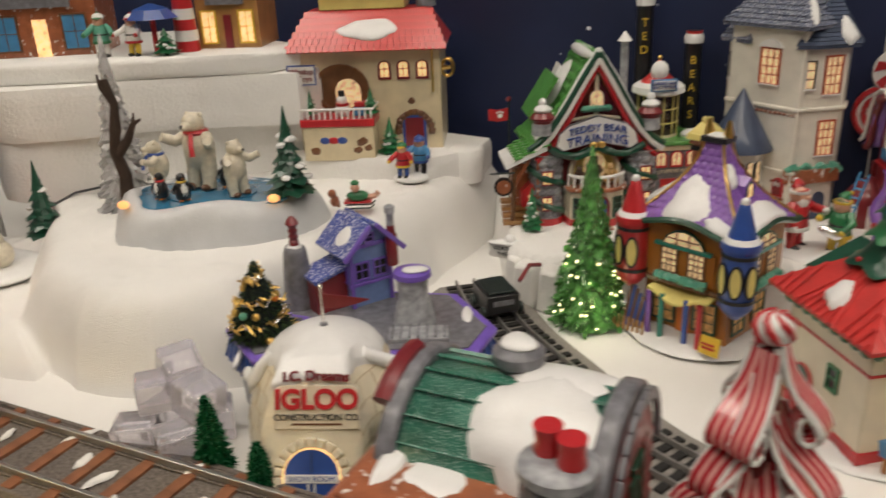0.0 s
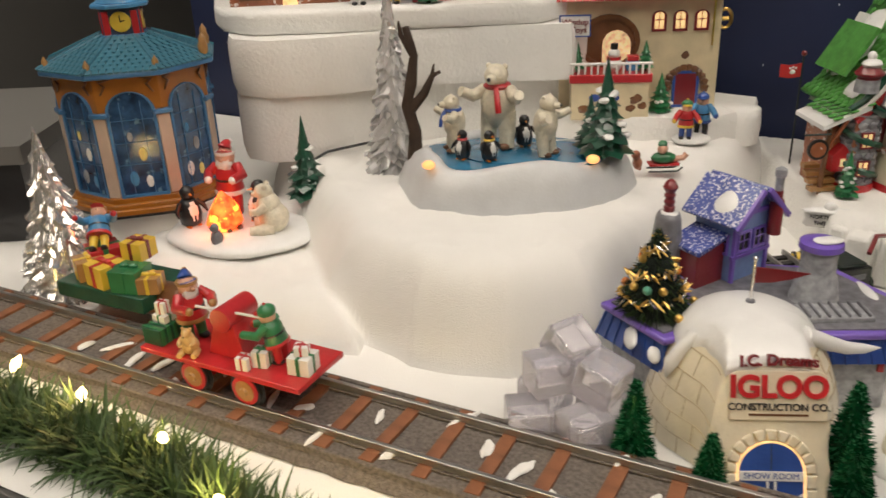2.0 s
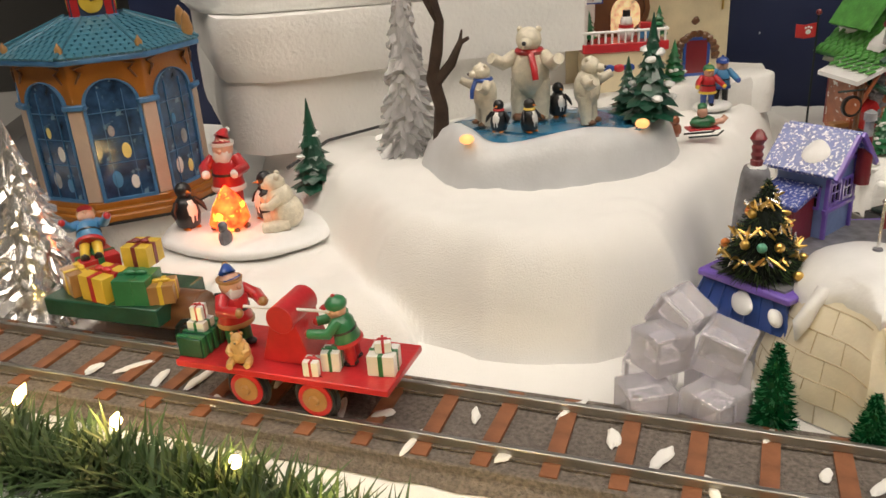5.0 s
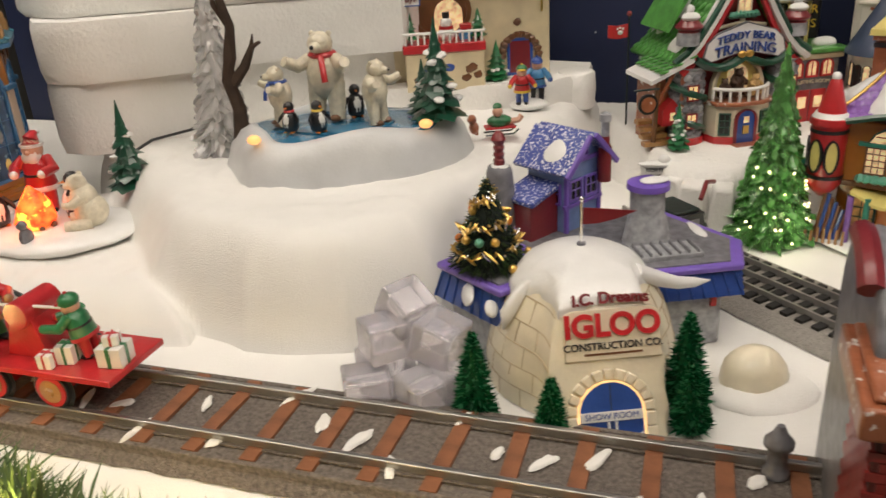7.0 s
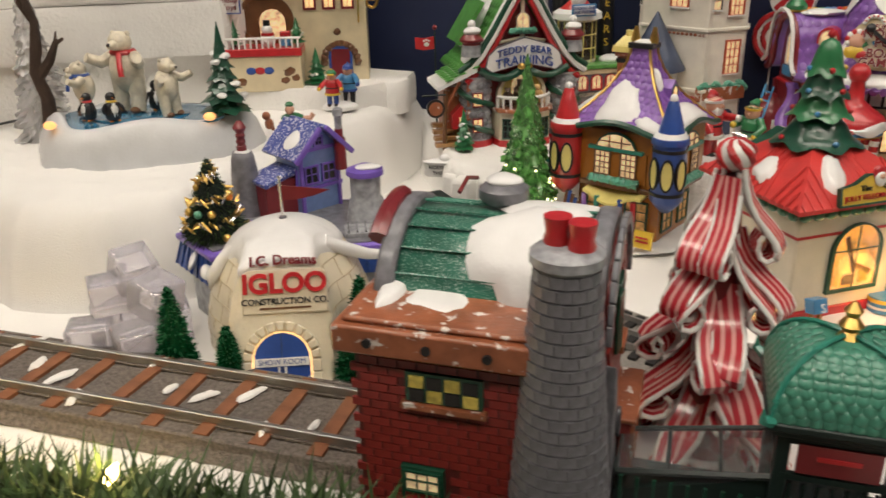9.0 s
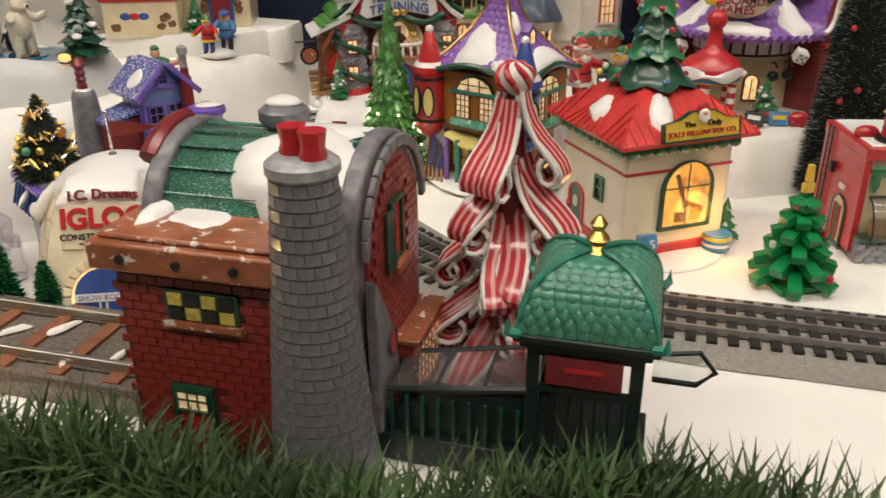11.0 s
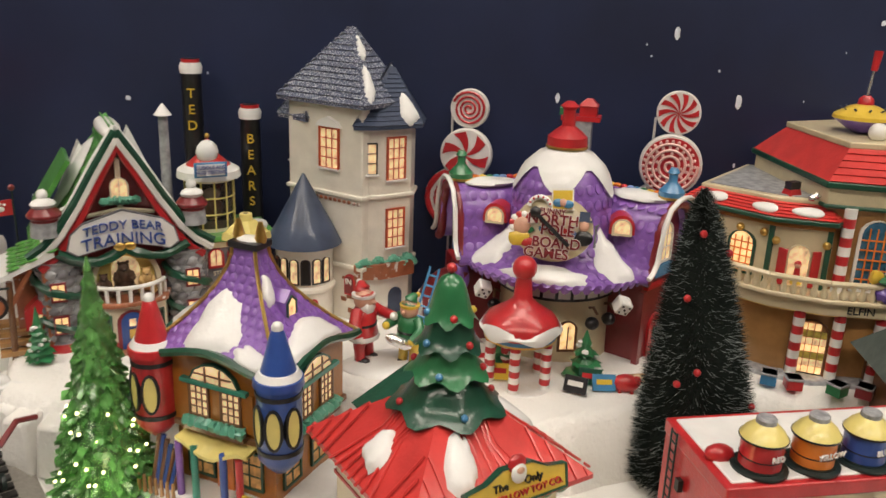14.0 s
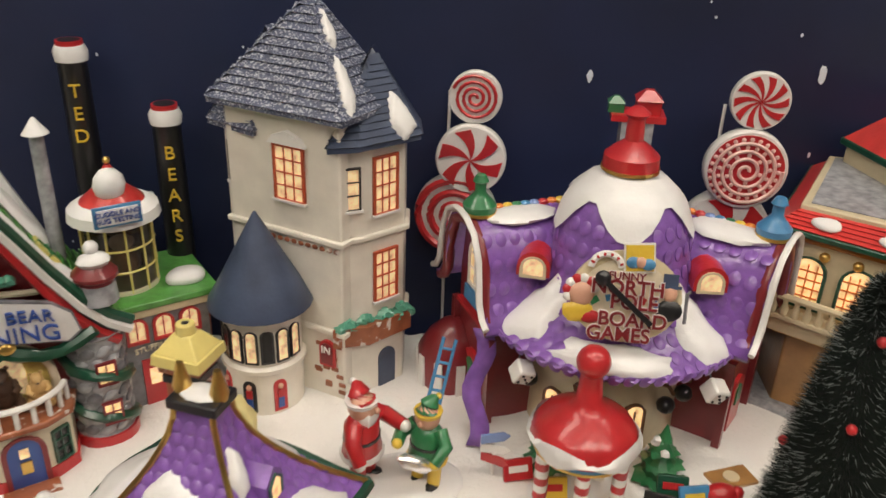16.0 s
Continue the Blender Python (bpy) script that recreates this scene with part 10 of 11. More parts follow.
part("snow_rim", B().put(v, [(j * n + i, j * n + (i + 1) % n, (j + 1) * n + (i + 1) % n, (j + 1) * n + i) for j in range(2) for i in range(n)], CSNOW), gz, smooth=60)
part("gold_band", B().lathe([(0.028, 0.041), (0.028, 0.046)], (0, 0, 0), SKYBLUE, 28).lathe([(0.0285, 0.0405), (0.0285, 0.042)], (0, 0, 0), GOLD, 28), gz)
for k in range(5):
    a = 2 * math.pi * k / 5 + 0.3
    for j in range(8):
        part("pole_band", B().cyl(0.0042, 0.0042, 0.0053, (0.023 * math.cos(a), 0.023 * math.sin(a), 0.0 + 0.0052 * j), RED if j % 2 else WHITE, 10, ry=6), gz)
part("floor", B().lathe([(0.030, -0.002), (0.029, 0.002)], (0, 0, 0), CSNOW, 24), gz)

# ---- lollipops ----
SKINPINK = glaze("pale_pink_glaze", (0.80, 0.52, 0.46))


def lolly(x, y, z, r, style, turn, label):
    m = pose(x, y, z, 0, 0, turn)
    t = thing("candy_disc", label, "candy decoration", m, group="stacked candy discs")
    part("disc", B().lathe([(r * 0.96, 0), (r, r * 0.06), (r, r * 0.34), (r * 0.96, r * 0.40)], (0, r * 0.4, 0), WHITE, 36, rx=90), t, "white candy disc", smooth=40)
    if style == "swirl":
        for k in range(6 if r > 0.02 else 10):
            c = 6 if r > 0.02 else 10
            a0 = 2 * math.pi * k / c
            pl = [(0.0, 0.0)]
            for i in range(7):
                pl.append((r * 0.9 * i / 6 * math.cos(a0 + 0.55 * i / 6), r * 0.9 * i / 6 * math.sin(a0 + 0.55 * i / 6)))
            for i in range(6, 0, -1):
                w_ = 0.52 if c == 6 else 0.32
                pl.append((r * 0.9 * i / 6 * math.cos(a0 + w_ + 0.55 * i / 6), r * 0.9 * i / 6 * math.sin(a0 + w_ + 0.55 * i / 6)))
            part("red_petal", B().upright(pl, 0.0012, (0, -0.0008, 0), RED), t)
    elif style == "spiral":
        pts = [(r * (0.08 + 0.8 * i / 60) * math.cos(i * 0.36), -0.0004, r * (0.08 + 0.8 * i / 60) * math.sin(i * 0.36)) for i in range(61)]
        part("red_spiral", B().tube(pts, r * 0.065, RED, 6), t)
    elif style == "rings":
        for k in range(3):
            q = r * (0.3 + 0.3 * k)
            part("red_ring", B().tube([(q * math.cos(i * 0.2618), -0.0003, q * math.sin(i * 0.2618)) for i in range(25)], r * 0.1, RED, 6), t)
    else:
        part("red_face", B().lathe([(r * 0.90, 0), (r * 0.90, 0.0008)], (0, 0, 0), RED, 36, rx=90), t, "red face")
        arm = [(r * (0.06 + 0.80 * i / 90) * math.cos(i * 0.28), -0.0012, r * (0.06 + 0.80 * i / 90) * math.sin(i * 0.28)) for i in range(91)]
        part("pale_spiral", B().tube(arm, r * 0.050, SKINPINK, 6), t, "pale pink spiral")
        for i in range(58):
            a = 1.8 + 23.0 * math.sqrt((i + 1) / 58)
            q = r * (0.06 + 0.80 * (a / 0.28) / 90) + r * 0.09
            if q < r * 0.88:
                part("pale_dot", B().ball(r * 0.058, (q * math.cos(a), -0.0012, q * math.sin(a)), SKINPINK, 1.0, 0.4, 1.0, 7), t)
    return t


lolly(0.462, 0.846, 0.239, 0.0185, "spiral", -38, "white candy disc with a red spiral")
lolly(0.458, 0.842, 0.196, 0.0250, "swirl", -38, "white peppermint disc with bold red swirls")
lolly(0.452, 0.850, 0.152, 0.0300, "rings", -38, "red and white ringed candy disc")
lolly(0.618, 0.738, 0.247, 0.0195, "swirl", -38, "red and white peppermint swirl disc")
lolly(0.614, 0.736, 0.200, 0.0280, "dots", -38, "white disc with a spiral of red dots")
lolly(0.612, 0.742, 0.150, 0.0320, "swirl", -38, "peppermint disc with red swirls")
for x, y in ((0.455, 0.868), (0.612, 0.762)):
    solid("candy_stand", B().cyl(0.0012, 0.0012, 0.19, (0, 0, 0), WHITE, 10), "thin white post holding candy discs", "post", pose(x, y, 0.05), group="candy posts")
tn = thing("striped_tent", "round red and white striped tent", "tent", pose(0.425, 0.80, 0.05))
part("canvas", B().lathe([(0.024, 0), (0.025, 0.026), (0.018, 0.038), (0.010, 0.046), (0.003, 0.050)], (0, 0, 0), MAROON, 20), tn, smooth=50)
for k in range(10):
    a = 2 * math.pi * k / 10
    part("white_stripe", B().box((0.006, 0.002, 0.026), (0.0248 * math.cos(a), 0.0248 * math.sin(a), 0.0), WHITE, rz=math.degrees(a) + 90), tn)

# ---- toy museum ----
MUP = pose(0.628, 0.617, 0.050)
mu = thing("toy_museum", "curved cream ceramic museum with red roof and spinning top", "building", MUP)
HALL = [(-0.030, 0.070), (0.0, 0.0), (0.032, -0.027), (0.075, -0.010), (0.150, 0.06), (0.08, 0.130)]
CORE = [(0.030, -0.020), (0.074, -0.052), (0.150, -0.070), (0.215, -0.01), (0.170, 0.105), (0.075, 0.105)]
BALC = [(-0.040, 0.064), (-0.012, -0.012), (0.018, -0.046), (0.062, -0.072), (0.110, -0.088), (0.165, -0.092), (0.225, -0.01), (0.15, 0.12), (0.0, 0.12)]


def ring_of(poly, z, h, d, material, name, label="", bevel=0.001):
    return part(name, B().prism(offset(poly, d), h, material, pose(0, 0, z)), mu, label, bevel=bevel)


def hipped(poly, z, h, d0, d1, material, name, label):
    lo, hi, n = offset(poly, d0), offset(poly, d1), len(poly)
    v = [(*p_, z) for p_ in lo] + [(*p_, z + h) for p_ in hi]
    ob = part(name, B().put(v, [(i, (i + 1) % n, n + (i + 1) % n, n + i) for i in range(n)] + [tuple(range(n - 1, -1, -1)), tuple(range(n, 2 * n))], material), mu, label)
    for i in range(3):
        a, c_ = Vector((*lo[i], z)), Vector((*lo[i + 1], z))
        a2, c2 = Vector((*hi[i], z + h)), Vector((*hi[i + 1], z + h))
        nrm = (c_ - a).cross(a2 - a).normalized() * 0.0012
        for r in range(5):
            q0, q1 = r / 5, (r + 0.96) / 5
            part("tile_course", B().put([tuple(a.lerp(a2, q0) + nrm), tuple(c_.lerp(c2, q0) + nrm), tuple(c_.lerp(c2, q1) + nrm * 0.2), tuple(a.lerp(a2, q1) + nrm * 0.2), tuple(a.lerp(a2, q0)), tuple(c_.lerp(c2, q0))], [(0, 1, 2, 3), (0, 4, 5, 1)], material), ob)
    return lo, hi


def on_face(poly, i, q, z, out=0.0, d=0.0):
    """A pose on the i-th wall, q of the way along, looking outwards."""
    pl = offset(poly, d) if d else poly
    (x0, y0), (x1, y1) = pl[i], pl[(i + 1) % len(pl)]
    a = math.atan2(y1 - y0, x1 - x0)
    return pose(x0 + (x1 - x0) * q + out * math.sin(a), y0 + (y1 - y0) * q - out * math.cos(a), z, 0, 0, math.degrees(a))


ring_of(BALC, 0.0, 0.062, -0.020, TAN, "lower_wall", "brown lower hall")
ring_of(BALC, 0.0, 0.006, -0.004, LTSTONE, "stone_step", "pale stone step")
ring_of(BALC, 0.060, 0.003, -0.010, GOLD, "gold_band")
ring_of(BALC, 0.062, 0.011, -0.006, CREAM, "fascia", "cream lettered fascia")
ring_of(BALC, 0.073, 0.004, 0.000, CREAM, "balcony_slab", "cream balcony")
bal = B().lathe([(0.0022, 0), (0.0030, 0.004), (0.0014, 0.008), (0.0022, 0.011)], (0, 0, 0), CREAM, 8).done("baluster")
edge = offset(BALC, -0.003)
for i in range(5):
    a, c_ = Vector((*edge[i], 0)), Vector((*edge[i + 1], 0))
    cnt = int((c_ - a).length / 0.0068)
    for k in range(cnt):
        ob = new("baluster", bal)
        ob.parent = mu
        ob.matrix_local = pose(*a.lerp(c_, (k + 0.5) / cnt).xy, 0.077)
    part("handrail", B().tube([(a.x, a.y, 0.0895), (c_.x, c_.y, 0.0895)], 0.0024, CREAM, 8), mu)
ring_of(HALL, 0.073, 0.055, 0.0, CREAM, "upper_wall", "cream upper floor", 0.001)
ring_of(CORE, 0.073, 0.075, 0.0, TAN, "centre_wall", "tan centre block", 0.001)
ring_of(HALL, 0.126, 0.004, 0.004, OCHRE, "moulding")
ring_of(HALL, 0.130, 0.004, 0.008, DKGREEN, "cornice", "green cornice")
hipped(HALL, 0.134, 0.010, 0.006, -0.010, ROOFRED, "low_roof", "red tiled low roof")
ring_of(HALL, 0.143, 0.004, -0.009, CREAM, "roof_parapet")
ring_of(HALL, 0.1472, 0.0006, -0.016, LTSTONE, "roof_floor", "", 0)
ring_of(CORE, 0.146, 0.014, 0.003, CREAM, "lettered_band", "cream band with lettering")
ring_of(CORE, 0.144, 0.003, 0.006, DKGREEN, "green_moulding")
ring_of(CORE, 0.160, 0.005, 0.008, DKGREEN, "centre_cornice", "green cornice")
hipped(CORE, 0.165, 0.024, 0.006, -0.022, ROOFRED, "high_roof", "red tiled high roof")
ring_of(CORE, 0.188, 0.005, -0.020, CREAM, "roof_top")
for poly, i, q, z, w, h in ((HALL, 0, 0.35, 0.139, 0.010, 0.004), (HALL, 0, 0.85, 0.138, 0.012, 0.004), (HALL, 1, 0.5, 0.138, 0.014, 0.004)):
    snow_lump(mu, (0, 0, 0), (w, 0.005, 0.0026)).matrix_local = on_face(poly, i, q, z, -0.001, 0.006) @ pose(0, 0.004, 0.001, 35, 0, 0)
snow_lump(mu, (0, 0, 0), (0.030, 0.010, 0.003)).matrix_local = on_face(CORE, 1, 0.5, 0.172, 0, 0.0) @ pose(0, 0.006, 0.002, 42, 0, 0)
for k in range(4):
    part("gold_ball", B().ball(0.0034, (0, 0, 0), GOLD, seg=10), mu, m=on_face(HALL, 0, 0.12 + 0.26 * k, 0.119, 0.001))
for q in (0.05, 0.95):
    part("gold_ball", B().ball(0.0034, (0, 0, 0), GOLD, seg=10), mu, m=on_face(HALL, 1, q, 0.114, 0.001))
for i, q in ((0, 0.02), (0, 0.98), (1, 0.98)):
    part("green_pilaster", B().box((0.004, 0.003, 0.054), (0, 0, 0), DKGREEN), mu, m=on_face(HALL, i, q, 0.074, 0.0005))
for q in (0.28, 0.68):
    mm = on_face(HALL, 0, q, 0.083, 0.0006)
    wd = part("window", B().ring(arch(0.019, 0.033), 0.0022, 0.003, (0, -0.0016, 0), DKGREEN), mu, "arched lattice window", m=mm)
    part("pane", B().upright(arch(0.019, 0.033), 0.001, (0, -0.0002, 0), LIT), wd)
    for k in range(3):
        part("glazing_bar", B().box((0.0009, 0.001, 0.029), (-0.0055 + 0.0055 * k, -0.0012, 0), ORANGE), wd)
    for k in range(4):
        part("glazing_bar", B().box((0.0185, 0.001, 0.0009), (0, -0.0012, 0.006 + 0.006 * k), ORANGE), wd)
mm = on_face(HALL, 1, 0.5, 0.078, 0.0006)
nb = part("niche", B().upright(arch(0.015, 0.034), 0.001, (0, -0.0002, 0), LITSOFT).ring(arch(0.015, 0.034), 0.0016, 0.003, (0, -0.0016, 0), CREAM), mu, "lit arched doorway", m=mm)
part("doll", B().cyl(0.0045, 0.002, 0.009, (0, -0.003, 0.003), GOLDY, 10).cyl(0.0026, 0.002, 0.006, (0, -0.003, 0.010), RED, 10).ball(0.0026, (0, -0.003, 0.018), SKIN, seg=8).ball(0.0029, (0, -0.0022, 0.019), RED, seg=8), nb, "tiny doll in a yellow skirt")
for s in (-1, 1):
    part("red_shutter", B().box((0.007, 0.002, 0.030), (0, 0, 0), RED), nb, m=pose(s * 0.0125, -0.003, 0.001, 0, 0, s * 28), bevel=0.0004)
for i, q in ((0, 0.30), (1, 0.42), (1, 0.95)):
    for j in range(9):
        part("column_band", B().cyl(0.0048, 0.0048, 0.0076, (0, 0, 0), RED if j % 2 else WHITE, 12), mu, m=on_face(CORE, i, q, 0.077 + 0.0076 * j, 0.005))
wd = part("window", B().ring(arch(0.022, 0.056), 0.0024, 0.003, (0, -0.0016, 0), WHITE), mu, "tall arched blue and orange window", m=on_face(CORE, 0, 0.72, 0.080, 0.0006))
part("pane", B().upright(arch(0.022, 0.056), 0.001, (0, -0.0002, 0), PANEBLUE), wd)
for k in range(3):
    part("glazing_bar", B().box((0.0010, 0.001, 0.050), (-0.0055 + 0.0055 * k, -0.0012, 0), ORANGE), wd)
for k in range(5):
    part("glazing_bar", B().box((0.0215, 0.001, 0.0010), (0, -0.0012, 0.008 + 0.008 * k), ORANGE), wd)
CLM = on_face(CORE, 0, 0.95, 0.077, 0.018)
part("clown_doll", B().ball(0.011, (0, 0, 0.008), VIOLET, 1.2, 0.9, 0.8, 10, lump=0.3).ball(0.010, (0, -0.003, 0.018), GREEN, 1.3, 0.8, 0.45, 10, lump=0.5).ball(0.0075, (0, -0.004, 0.027), SKIN, seg=12).ball(0.0028, (0, -0.0115, 0.0265), RED, seg=7).ball(0.0055, (-0.013, -0.002, 0.020), GOLDY, lump=0.4, seg=8).ball(0.0055, (0.013, -0.002, 0.016), GOLDY, lump=0.4, seg=8).lathe([(0.005, 0), (0.003, 0.006), (0.0008, 0.010)], (0, -0.003, 0.033), GREEN, 10), mu, "clown doll in green ruff and yellow gloves", m=CLM)
for i, q in ((1, 0.75), (3, 0.35)):
    mm = on_face(BALC, i, q, 0.006, 0.0008, -0.020)
    wd = part("window", B().ring(arch(0.026, 0.046), 0.0024, 0.003, (0, -0.0016, 0), BROWN), mu, "arched glass door with mosaic panes", m=mm)
    for kx in range(5):
        for kz in range(7):
            x, z = -0.0104 + 0.0052 * kx, 0.001 + 0.0062 * kz
            if math.hypot(x, max(0.0, z + 0.003 - 0.033)) < 0.0125:
                part("pane", B().box((0.0044, 0.001, 0.0054), (x, -0.0004, z), (LIT, DULLPANE, LITSOFT)[(kx * 3 + kz * 2) % 3]), wd)
for i, q in ((1, 0.45), (2, 0.25), (3, 0.08), (3, 0.70)):
    for j in range(8):
        part("column_band", B().cyl(0.0046, 0.0046, 0.0072, (0, 0, 0), RED if j % 2 else WHITE, 12), mu, m=on_face(BALC, i, q, 0.006 + 0.0071 * j, 0.006, -0.020))
top_ = part("spinning_top", B().lathe([(0.003, 0.192), (0.012, 0.197), (0.024, 0.205)], (0, 0, 0), VIOLET, 26).lathe([(0.024, 0.205), (0.0235, 0.208), (0.012, 0.215), (0.006, 0.217)], (0, 0, 0), GOLDY, 26).lathe([(0.0065, 0.216), (0.006, 0.221), (0.003, 0.224)], (0, 0, 0), RED, 14), mu, "yellow and purple spinning top", smooth=40, m=pose(0.098, 0.020, 0.0))
for k in range(10):
    part("dark_stripe", B().box((0.0016, 0.007, 0.0008), (0, 0, 0), NAVY), top_, m=pose(0, 0, 0, 0, 0, 36 * k) @ pose(0, -0.0165, 0.2120, -32, 0, 0))
part("top_handle", B().cyl(0.0012, 0.0012, 0.022, (0, 0, 0.223), SILVER, 8, ry=6).cyl(0.0028, 0.0036, 0.016, (0.0025, 0, 0.244), RED, 10, ry=6), top_, "red handle on a steel rod")
for x, y in ((0.082, -0.010), (0.124, -0.004)):
    part("white_ball", B().ball(0.0075, (x, y, 0.199), WHITE, seg=14), mu)
part("toy_engine", B().box((0.012, 0.010, 0.005), (0.022, 0.010, 0.147), RED, taper=0.8).box((0.010, 0.007, 0.006), (0.022, 0.010, 0.152), BLACK), mu, "small red and black toy engine")
part("silver_ornament", B().ball(0.003, (0.020, -0.012, 0.150), SILVER, lump=0.4, seg=8).ball(0.0026, (0.024, -0.014, 0.152), SILVER, lump=0.4, seg=8), mu)
words("THE HISTORY OF TOYS", 0.0080, on_face(CORE, 1, 0.40, 0.1530, 0.0032, 0.003) @ pose(0, 0, 0, 90, 0, 0), mu, DKGREEN)
words("ELFIN", 0.0085, on_face(BALC, 2, 0.55, 0.0675, 0.0004, -0.006) @ pose(0, 0, 0, 90, 0, 0), mu, BLACK)
for k, c in enumerate((SKYBLUE, RED, GREEN, MAROON)):
    solid("toy_crate", B().box((0.012, 0.012, 0.010), (0, 0, 0), c).box((0.013, 0.013, 0.002), (0, 0, 0.008), LTSTONE), "small painted crate by the museum", "crate", MUP @ on_face(BALC, 1 + k // 2, 0.3 + 0.4 * (k % 2), 0.004, 0.012) @ pose(0, 0, 0, 0, 0, 20 * k), group="museum crates", bevel=0.0004)
# grey-roofed corner house at the right
GHP = pose(0.70, 0.488, 0.0, 0, 0, -30)
gh = thing("grey_roof_house", "brown house with grey frosted roof and snow", "building", GHP)
part("wall", B().box((0.09, 0.08, 0.10), (0, 0, 0), BROWN), gh)
v = [(-0.062, -0.055, 0.090), (0.062, -0.055, 0.090), (0.062, 0.055, 0.090), (-0.062, 0.055, 0.090), (-0.03, 0, 0.142), (0.03, 0, 0.142)]
part("roof", B().put(v, [(0, 1, 5, 4), (1, 2, 5), (2, 3, 4, 5), (3, 0, 4), (3, 2, 1, 0)], mat("grey_green_roof", (0.10, 0.13, 0.12), 0.5, var=0.3)), gh, "grey-green hipped roof")
snow_lump(gh, (-0.046, -0.016, 0.110), (0.014, 0.018, 0.004), 0, -52)
snow_lump(gh, (-0.02, -0.03, 0.115), (0.016, 0.012, 0.004), 40, 0)

# ---- wind-up toy house on the terrace ----
WDP = pose(-0.015, 0.945, 0.105, 0, 0, -4)
wd = thing("windup_toy_house", "cream ceramic toy house with red roof and balcony", "building", WDP)
part("wall", B().box((0.17, 0.09, 0.125), (-0.080, 0.055, 0), CREAM), wd, "cream stuccoed wall", bevel=0.0015)
v = [(-0.172, -0.004, 0.122), (0.014, -0.004, 0.122), (0.014, 0.115, 0.122), (-0.172, 0.115, 0.122), (-0.150, 0.035, 0.163), (-0.010, 0.035, 0.163), (-0.010, 0.075, 0.163), (-0.150, 0.075, 0.163)]
part("roof", B().put(v, [(0, 1, 5, 4), (1, 2, 6, 5), (2, 3, 7, 6), (3, 0, 4, 7), (4, 5, 6, 7), (3, 2, 1, 0)], ROOFRED), wd, "red tiled roof", bevel=0.003)
red_tile = B().box((0.0066, 0.0095, 0.0016), (0, 0, 0), ROOFRED).done("roof_tile")
for r in range(6):
    for k in range(25):
        q = r / 6
        ob = new("roof_tile", red_tile)
        ob.parent = wd
        ob.matrix_local = pose(-0.168 + 0.022 * q + (0.178 - 0.040 * q) * k / 24, -0.003 + 0.038 * q, 0.1235 + 0.041 * q, 46, 0, 0)
snow_lump(wd, (-0.075, 0.012, 0.142), (0.036, 0.014, 0.004), 46)
for k in range(3):
    window(wd, -0.060 + 0.022 * k, 0.0096, 0.088, arch(0.010, 0.018), MAROON, LIT, bars=(1, 1), wide=0.0026)
dw = part("door", B().upright(rect(0.022, 0.034), 0.003, (-0.028, 0.008, 0.006), MAROON).ring(rect(0.022, 0.034), 0.003, 0.004, (-0.028, 0.0075, 0.006), BLUE), wd, "dark red panelled door in blue frame")
for k in range(12):
    a = math.pi * k / 11
    part("door_stone", B().ball(0.0048, (-0.028 + 0.020 * math.cos(a), 0.009, 0.024 + 0.022 * math.sin(a)), BROWN, 1, 0.6, 0.9, 7, lump=0.4), wd)
ov = oval(0.056, 0.048, 20)
part("arched_opening", B().upright(ov, 0.002, (-0.112, 0.0085, 0.052), BROWN).ring(ov, 0.005, 0.006, (-0.112, 0.006, 0.052), BROWN), wd, "round brown balcony opening")
part("lit_room", B().upright(arch(0.030, 0.034), 0.001, (-0.104, 0.0065, 0.054), LITSOFT), wd, "warm lit room behind")
part("balcony", B().box((0.082, 0.038, 0.040), (-0.112, -0.012, 0.0), CREAM).box((0.086, 0.042, 0.009), (-0.112, -0.012, 0.040), RED), wd, "cream balcony base with red edge", bevel=0.001)
for k in range(13):
    part("baluster", B().cyl(0.0012, 0.0012, 0.010, (-0.152 + 0.0066 * k, -0.031, 0.049), WHITE, 7), wd)
part("handrail", B().tube([(-0.154, 0.006, 0.060), (-0.154, -0.031, 0.060), (-0.070, -0.031, 0.060), (-0.070, 0.006, 0.060)], 0.0016, WHITE, 6), wd)
for x, z, s in ((-0.085, 0.022, 0.006), (-0.078, 0.015, 0.005), (-0.090, 0.013, 0.005), (-0.140, 0.012, 0.006), (-0.030, 0.06, 0.004)):
    part("stone_patch", B().ball(s, (x, -0.0305 if x < -0.07 else 0.0095, z), BROWN, 1.2, 0.3, 0.9, 8, lump=0.5), wd)
for k, c in enumerate((BLUE, RED, BLUE)):
    part("painted_motif", B().ball(0.006, (-0.128 + 0.010 * k, -0.0310, 0.024), c, 1.0, 0.2, 0.7, 10), wd)
part("gold_chain", B().tube([(-0.004, 0.007, 0.12), (-0.004, 0.007, 0.07)], 0.0012, GOLD, 6), wd)
part("windup_key", B().tube([(0.012 + 0.007 * math.cos(a), 0.03, 0.094 + 0.010 * math.sin(a)) for a in [0.4 * i for i in range(17)]], 0.002, GOLD, 6).cyl(0.0025, 0.0025, 0.012, (0.004, 0.03, 0.094), GOLD, 8, ry=90), wd, "gold wind-up key")
hsg = part("hanging_sign", B().box((0.030, 0.002, 0.020), (-0.150, -0.022, 0.088), WHITE).ring(rect(0.030, 0.020), 0.0012, 0.0024, (-0.150, -0.0235, 0.088), BLUE), wd, "white hanging sign with blue edge")
words("Windup", 0.0085, facing(-0.150, -0.0238, 0.102), hsg, MAROON)
words("& Toys", 0.0085, facing(-0.150, -0.0238, 0.094), hsg, MAROON)
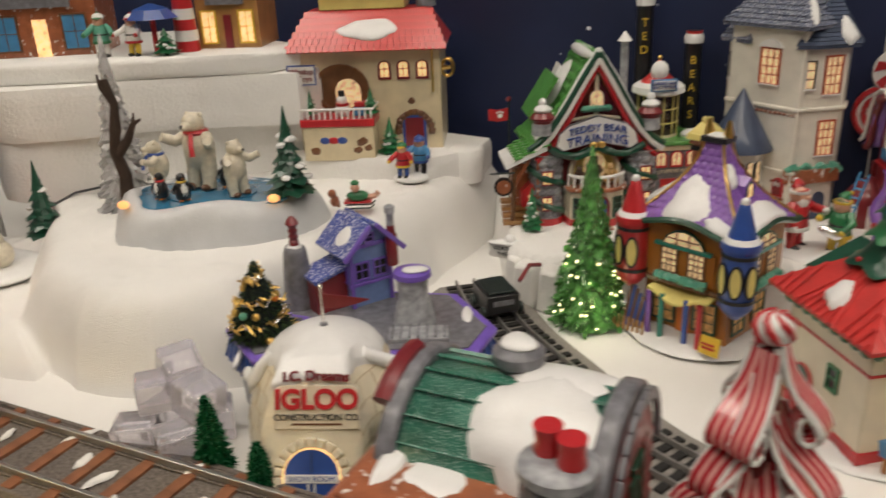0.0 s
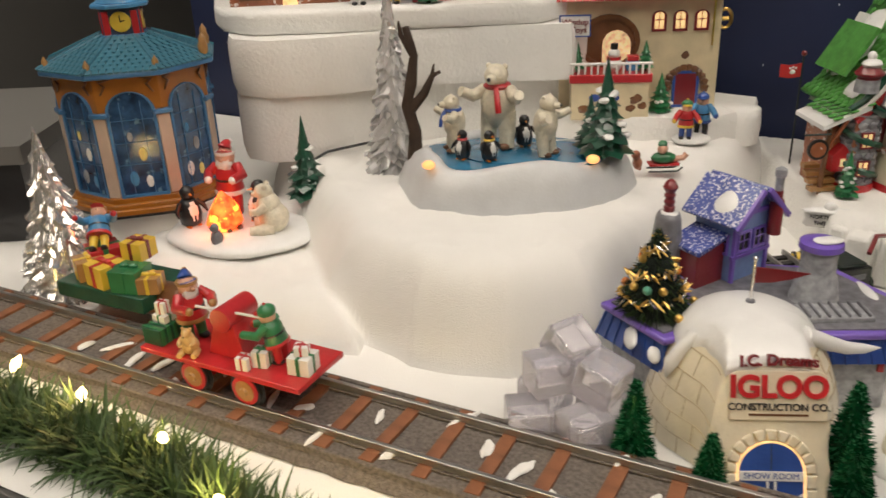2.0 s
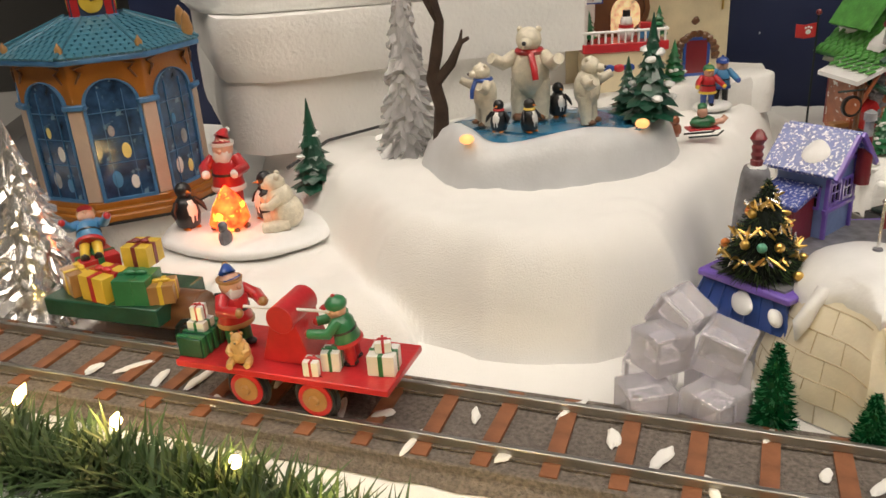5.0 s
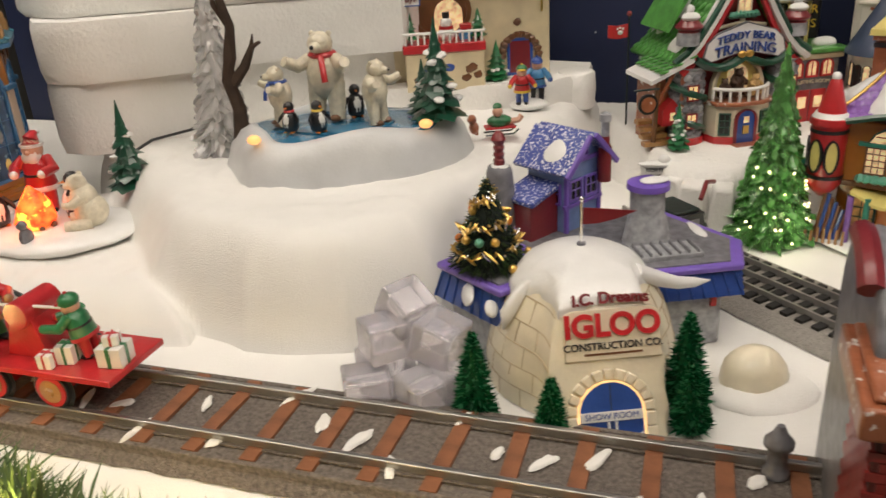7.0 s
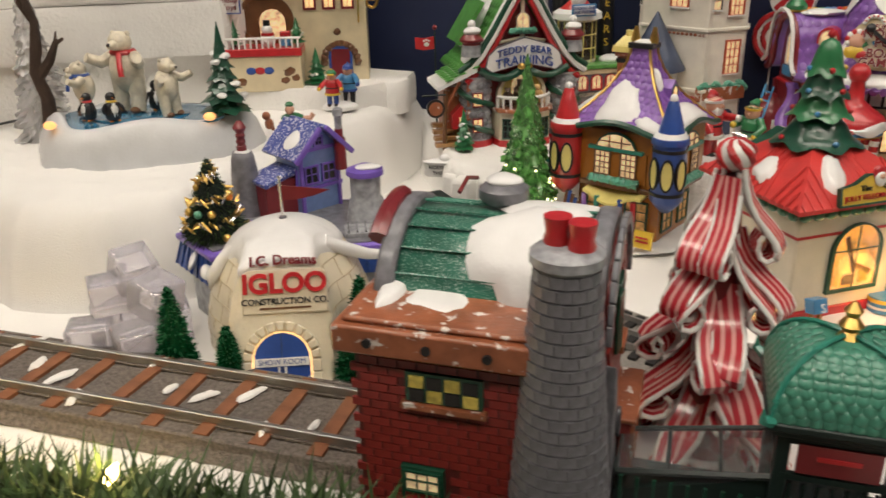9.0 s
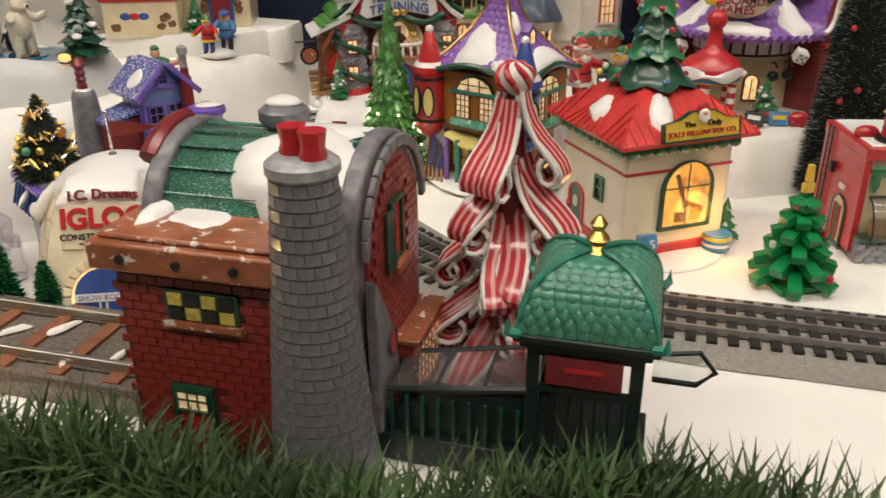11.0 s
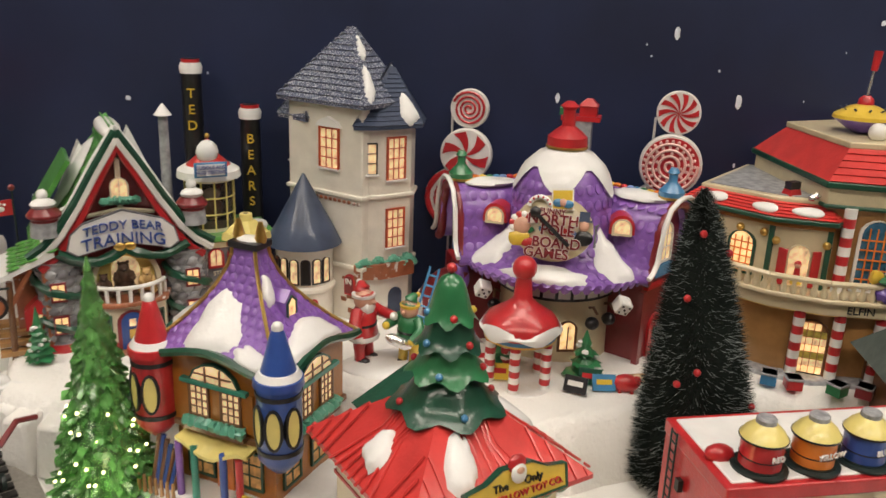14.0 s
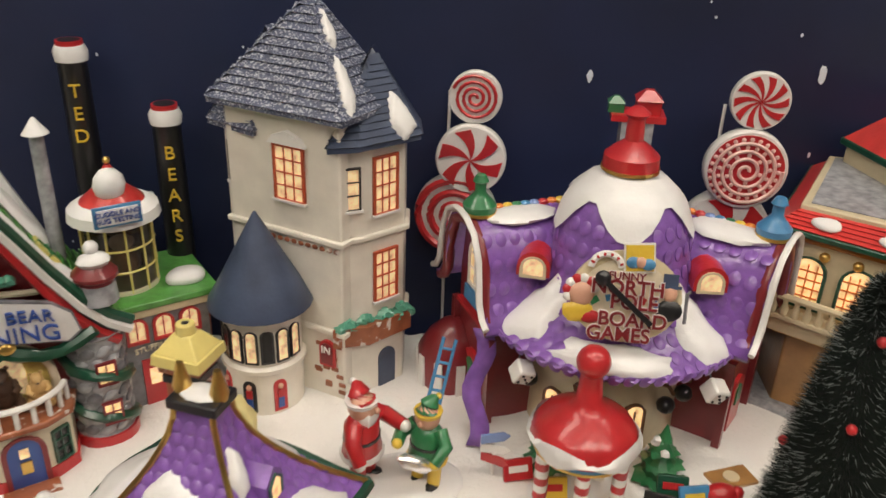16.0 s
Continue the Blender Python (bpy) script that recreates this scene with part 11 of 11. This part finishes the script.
part("roof_box", B().box((0.10, 0.05, 0.016), (-0.085, 0.055, 0.163), PALEYEL).box((0.108, 0.058, 0.004), (-0.085, 0.055, 0.178), CREAM), wd, bevel=0.001)
part("roof_motor", B().lathe([(0.012, 0.163), (0.010, 0.182), (0.004, 0.19)], (-0.012, 0.05, 0), STONE, 14), wd)
solid("snowman_toy", B().ball(0.009, (0, 0, 0.007), WHITE, seg=12).ball(0.0065, (0, 0, 0.018), WHITE, seg=10).lathe([(0.0075, 0.012), (0.0075, 0.015)], (0, 0, 0), RED, 12).cyl(0.004, 0.004, 0.006, (0, 0, 0.023), BLACK, 10), "white snowman toy with red scarf on the balcony", "toy", WDP @ pose(-0.108, -0.014, 0.049), smooth=60)
solid("toy_robot", B().box((0.014, 0.010, 0.010), (0, 0, 0), SKYBLUE).box((0.012, 0.009, 0.006), (0, 0, 0.010), RED), "blue and red block toy on the balcony", "toy", WDP @ pose(-0.088, -0.012, 0.049), bevel=0.0008)
pine("pine_tree", "small green pine on the toy house balcony", WDP @ pose(-0.075, -0.014, 0.049), 0.030, 0.010, GREEN, kind_snow=4, tiers=5, group="moulded pines", seed=91)
pine("pine_tree", "small green pine on the toy house balcony", WDP @ pose(-0.146, -0.014, 0.049), 0.030, 0.009, GREEN, kind_snow=4, tiers=5, group="moulded pines", seed=92)
pine("pine_tree", "rounded green pine beside the toy house door", WDP @ pose(-0.056, -0.008, 0.0), 0.042, 0.015, GREEN, kind_snow=6, tiers=6, group="moulded pines", seed=93)
solid("foam_block", rough(B().lathe([(0.020, 0), (0.021, 0.02), (0.020, 0.038), (0.017, 0.040)], (0, 0, 0), FOAM, 20), 0.001, 50), "small round white foam block", "foam block", pose(0.018, 0.945, 0.070), smooth=60)

# ---- shops on the upper terrace ----
def shop(m, w, d, h, wall_m, trim_m, label, lit):
    t = thing("terrace_shop", label, "building", m)
    part("wall", B().box((w, d, h), (0, d / 2, 0), wall_m), t, bevel=0.001)
    part("snow_roof", B().box((w + 0.01, d + 0.01, 0.006), (0, d / 2, h), CSNOW), t, bevel=0.002)
    part("sign_board", B().box((w * 0.6, 0.003, 0.012), (0, -0.004, h * 0.55), STONE), t, "grey unreadable sign board")
    for k in (-1, 1):
        window(t, k * w * 0.3, -0.0006, h * 0.08, rect(w * 0.2, h * 0.38), trim_m, SKYBLUE if not lit else LIT, bars=(1, 1), wide=0.002)
    part("door", B().upright(rect(w * 0.12, h * 0.42), 0.002, (0, -0.0015, 0), LIT if not lit else MAROON), t, "lit doorway")
    return t


shop(pose(-0.47, 0.975, 0.23, 0, 0, 6), 0.13, 0.08, 0.10, TERRA, BROWN, "brown terrace shop with blue doors and glowing entry", False)
shop(pose(-0.255, 0.985, 0.23, 0, 0, -6), 0.075, 0.07, 0.09, TAN, GOLDY, "tan terrace shop with lit windows", True)
b = B()
for k in range(7):
    b.lathe([(0.014 - 0.0006 * k, 0.012 * k), (0.0135 - 0.0006 * k, 0.012 * k + 0.012)], (0, 0, 0), RED if k % 2 == 0 else WHITE, 18)
solid("striped_lighthouse", b, "small red and white striped tower", "tower", pose(-0.302, 0.975, 0.23), smooth=40)
um = thing("snow_umbrella", "blue and white umbrella on a striped pole", "umbrella", pose(-0.333, 0.958, 0.23))
part("pole", B().cyl(0.003, 0.003, 0.045, (0, 0, 0), RED, 10), um)
part("canopy", B().lathe([(0.030, 0.040), (0.020, 0.050), (0.002, 0.056)], (0, 0, 0), BLUE, 8), um, smooth=20)
doll("skier_figurine", "figurine in white and green with a hat", pose(-0.392, 0.952, 0.23, 0, 0, 10), 0.05, COPPER, WHITE, WHITE, "cap", trim=GREEN)
doll("skier_figurine", "figurine in a white coat with yellow boots", pose(-0.355, 0.950, 0.23, 0, 0, -15), 0.048, WHITE, GOLDY, WHITE, "cap", trim=RED)
pine("pine_tree", "small dark green pine on the terrace", pose(-0.318, 0.945, 0.23), 0.03, 0.016, GREEN, tiers=4, group="moulded pines", seed=95)
b = B().box((0.5, 0.3, 0.02), (-0.25, 0, 0.0), ROOMWALL)
solid("grey_shelf", b, "pale grey shelf beside the village", "shelf", pose(-0.76, 1.02, 0.09, 0, 0, 4))
solid("dark_cabinet", B().box((0.5, 0.28, 0.30), (-0.25, 0, 0.0), BLACK), "dark cabinet under the shelf", "cabinet", pose(-0.77, 1.02, -0.21, 0, 0, 4))
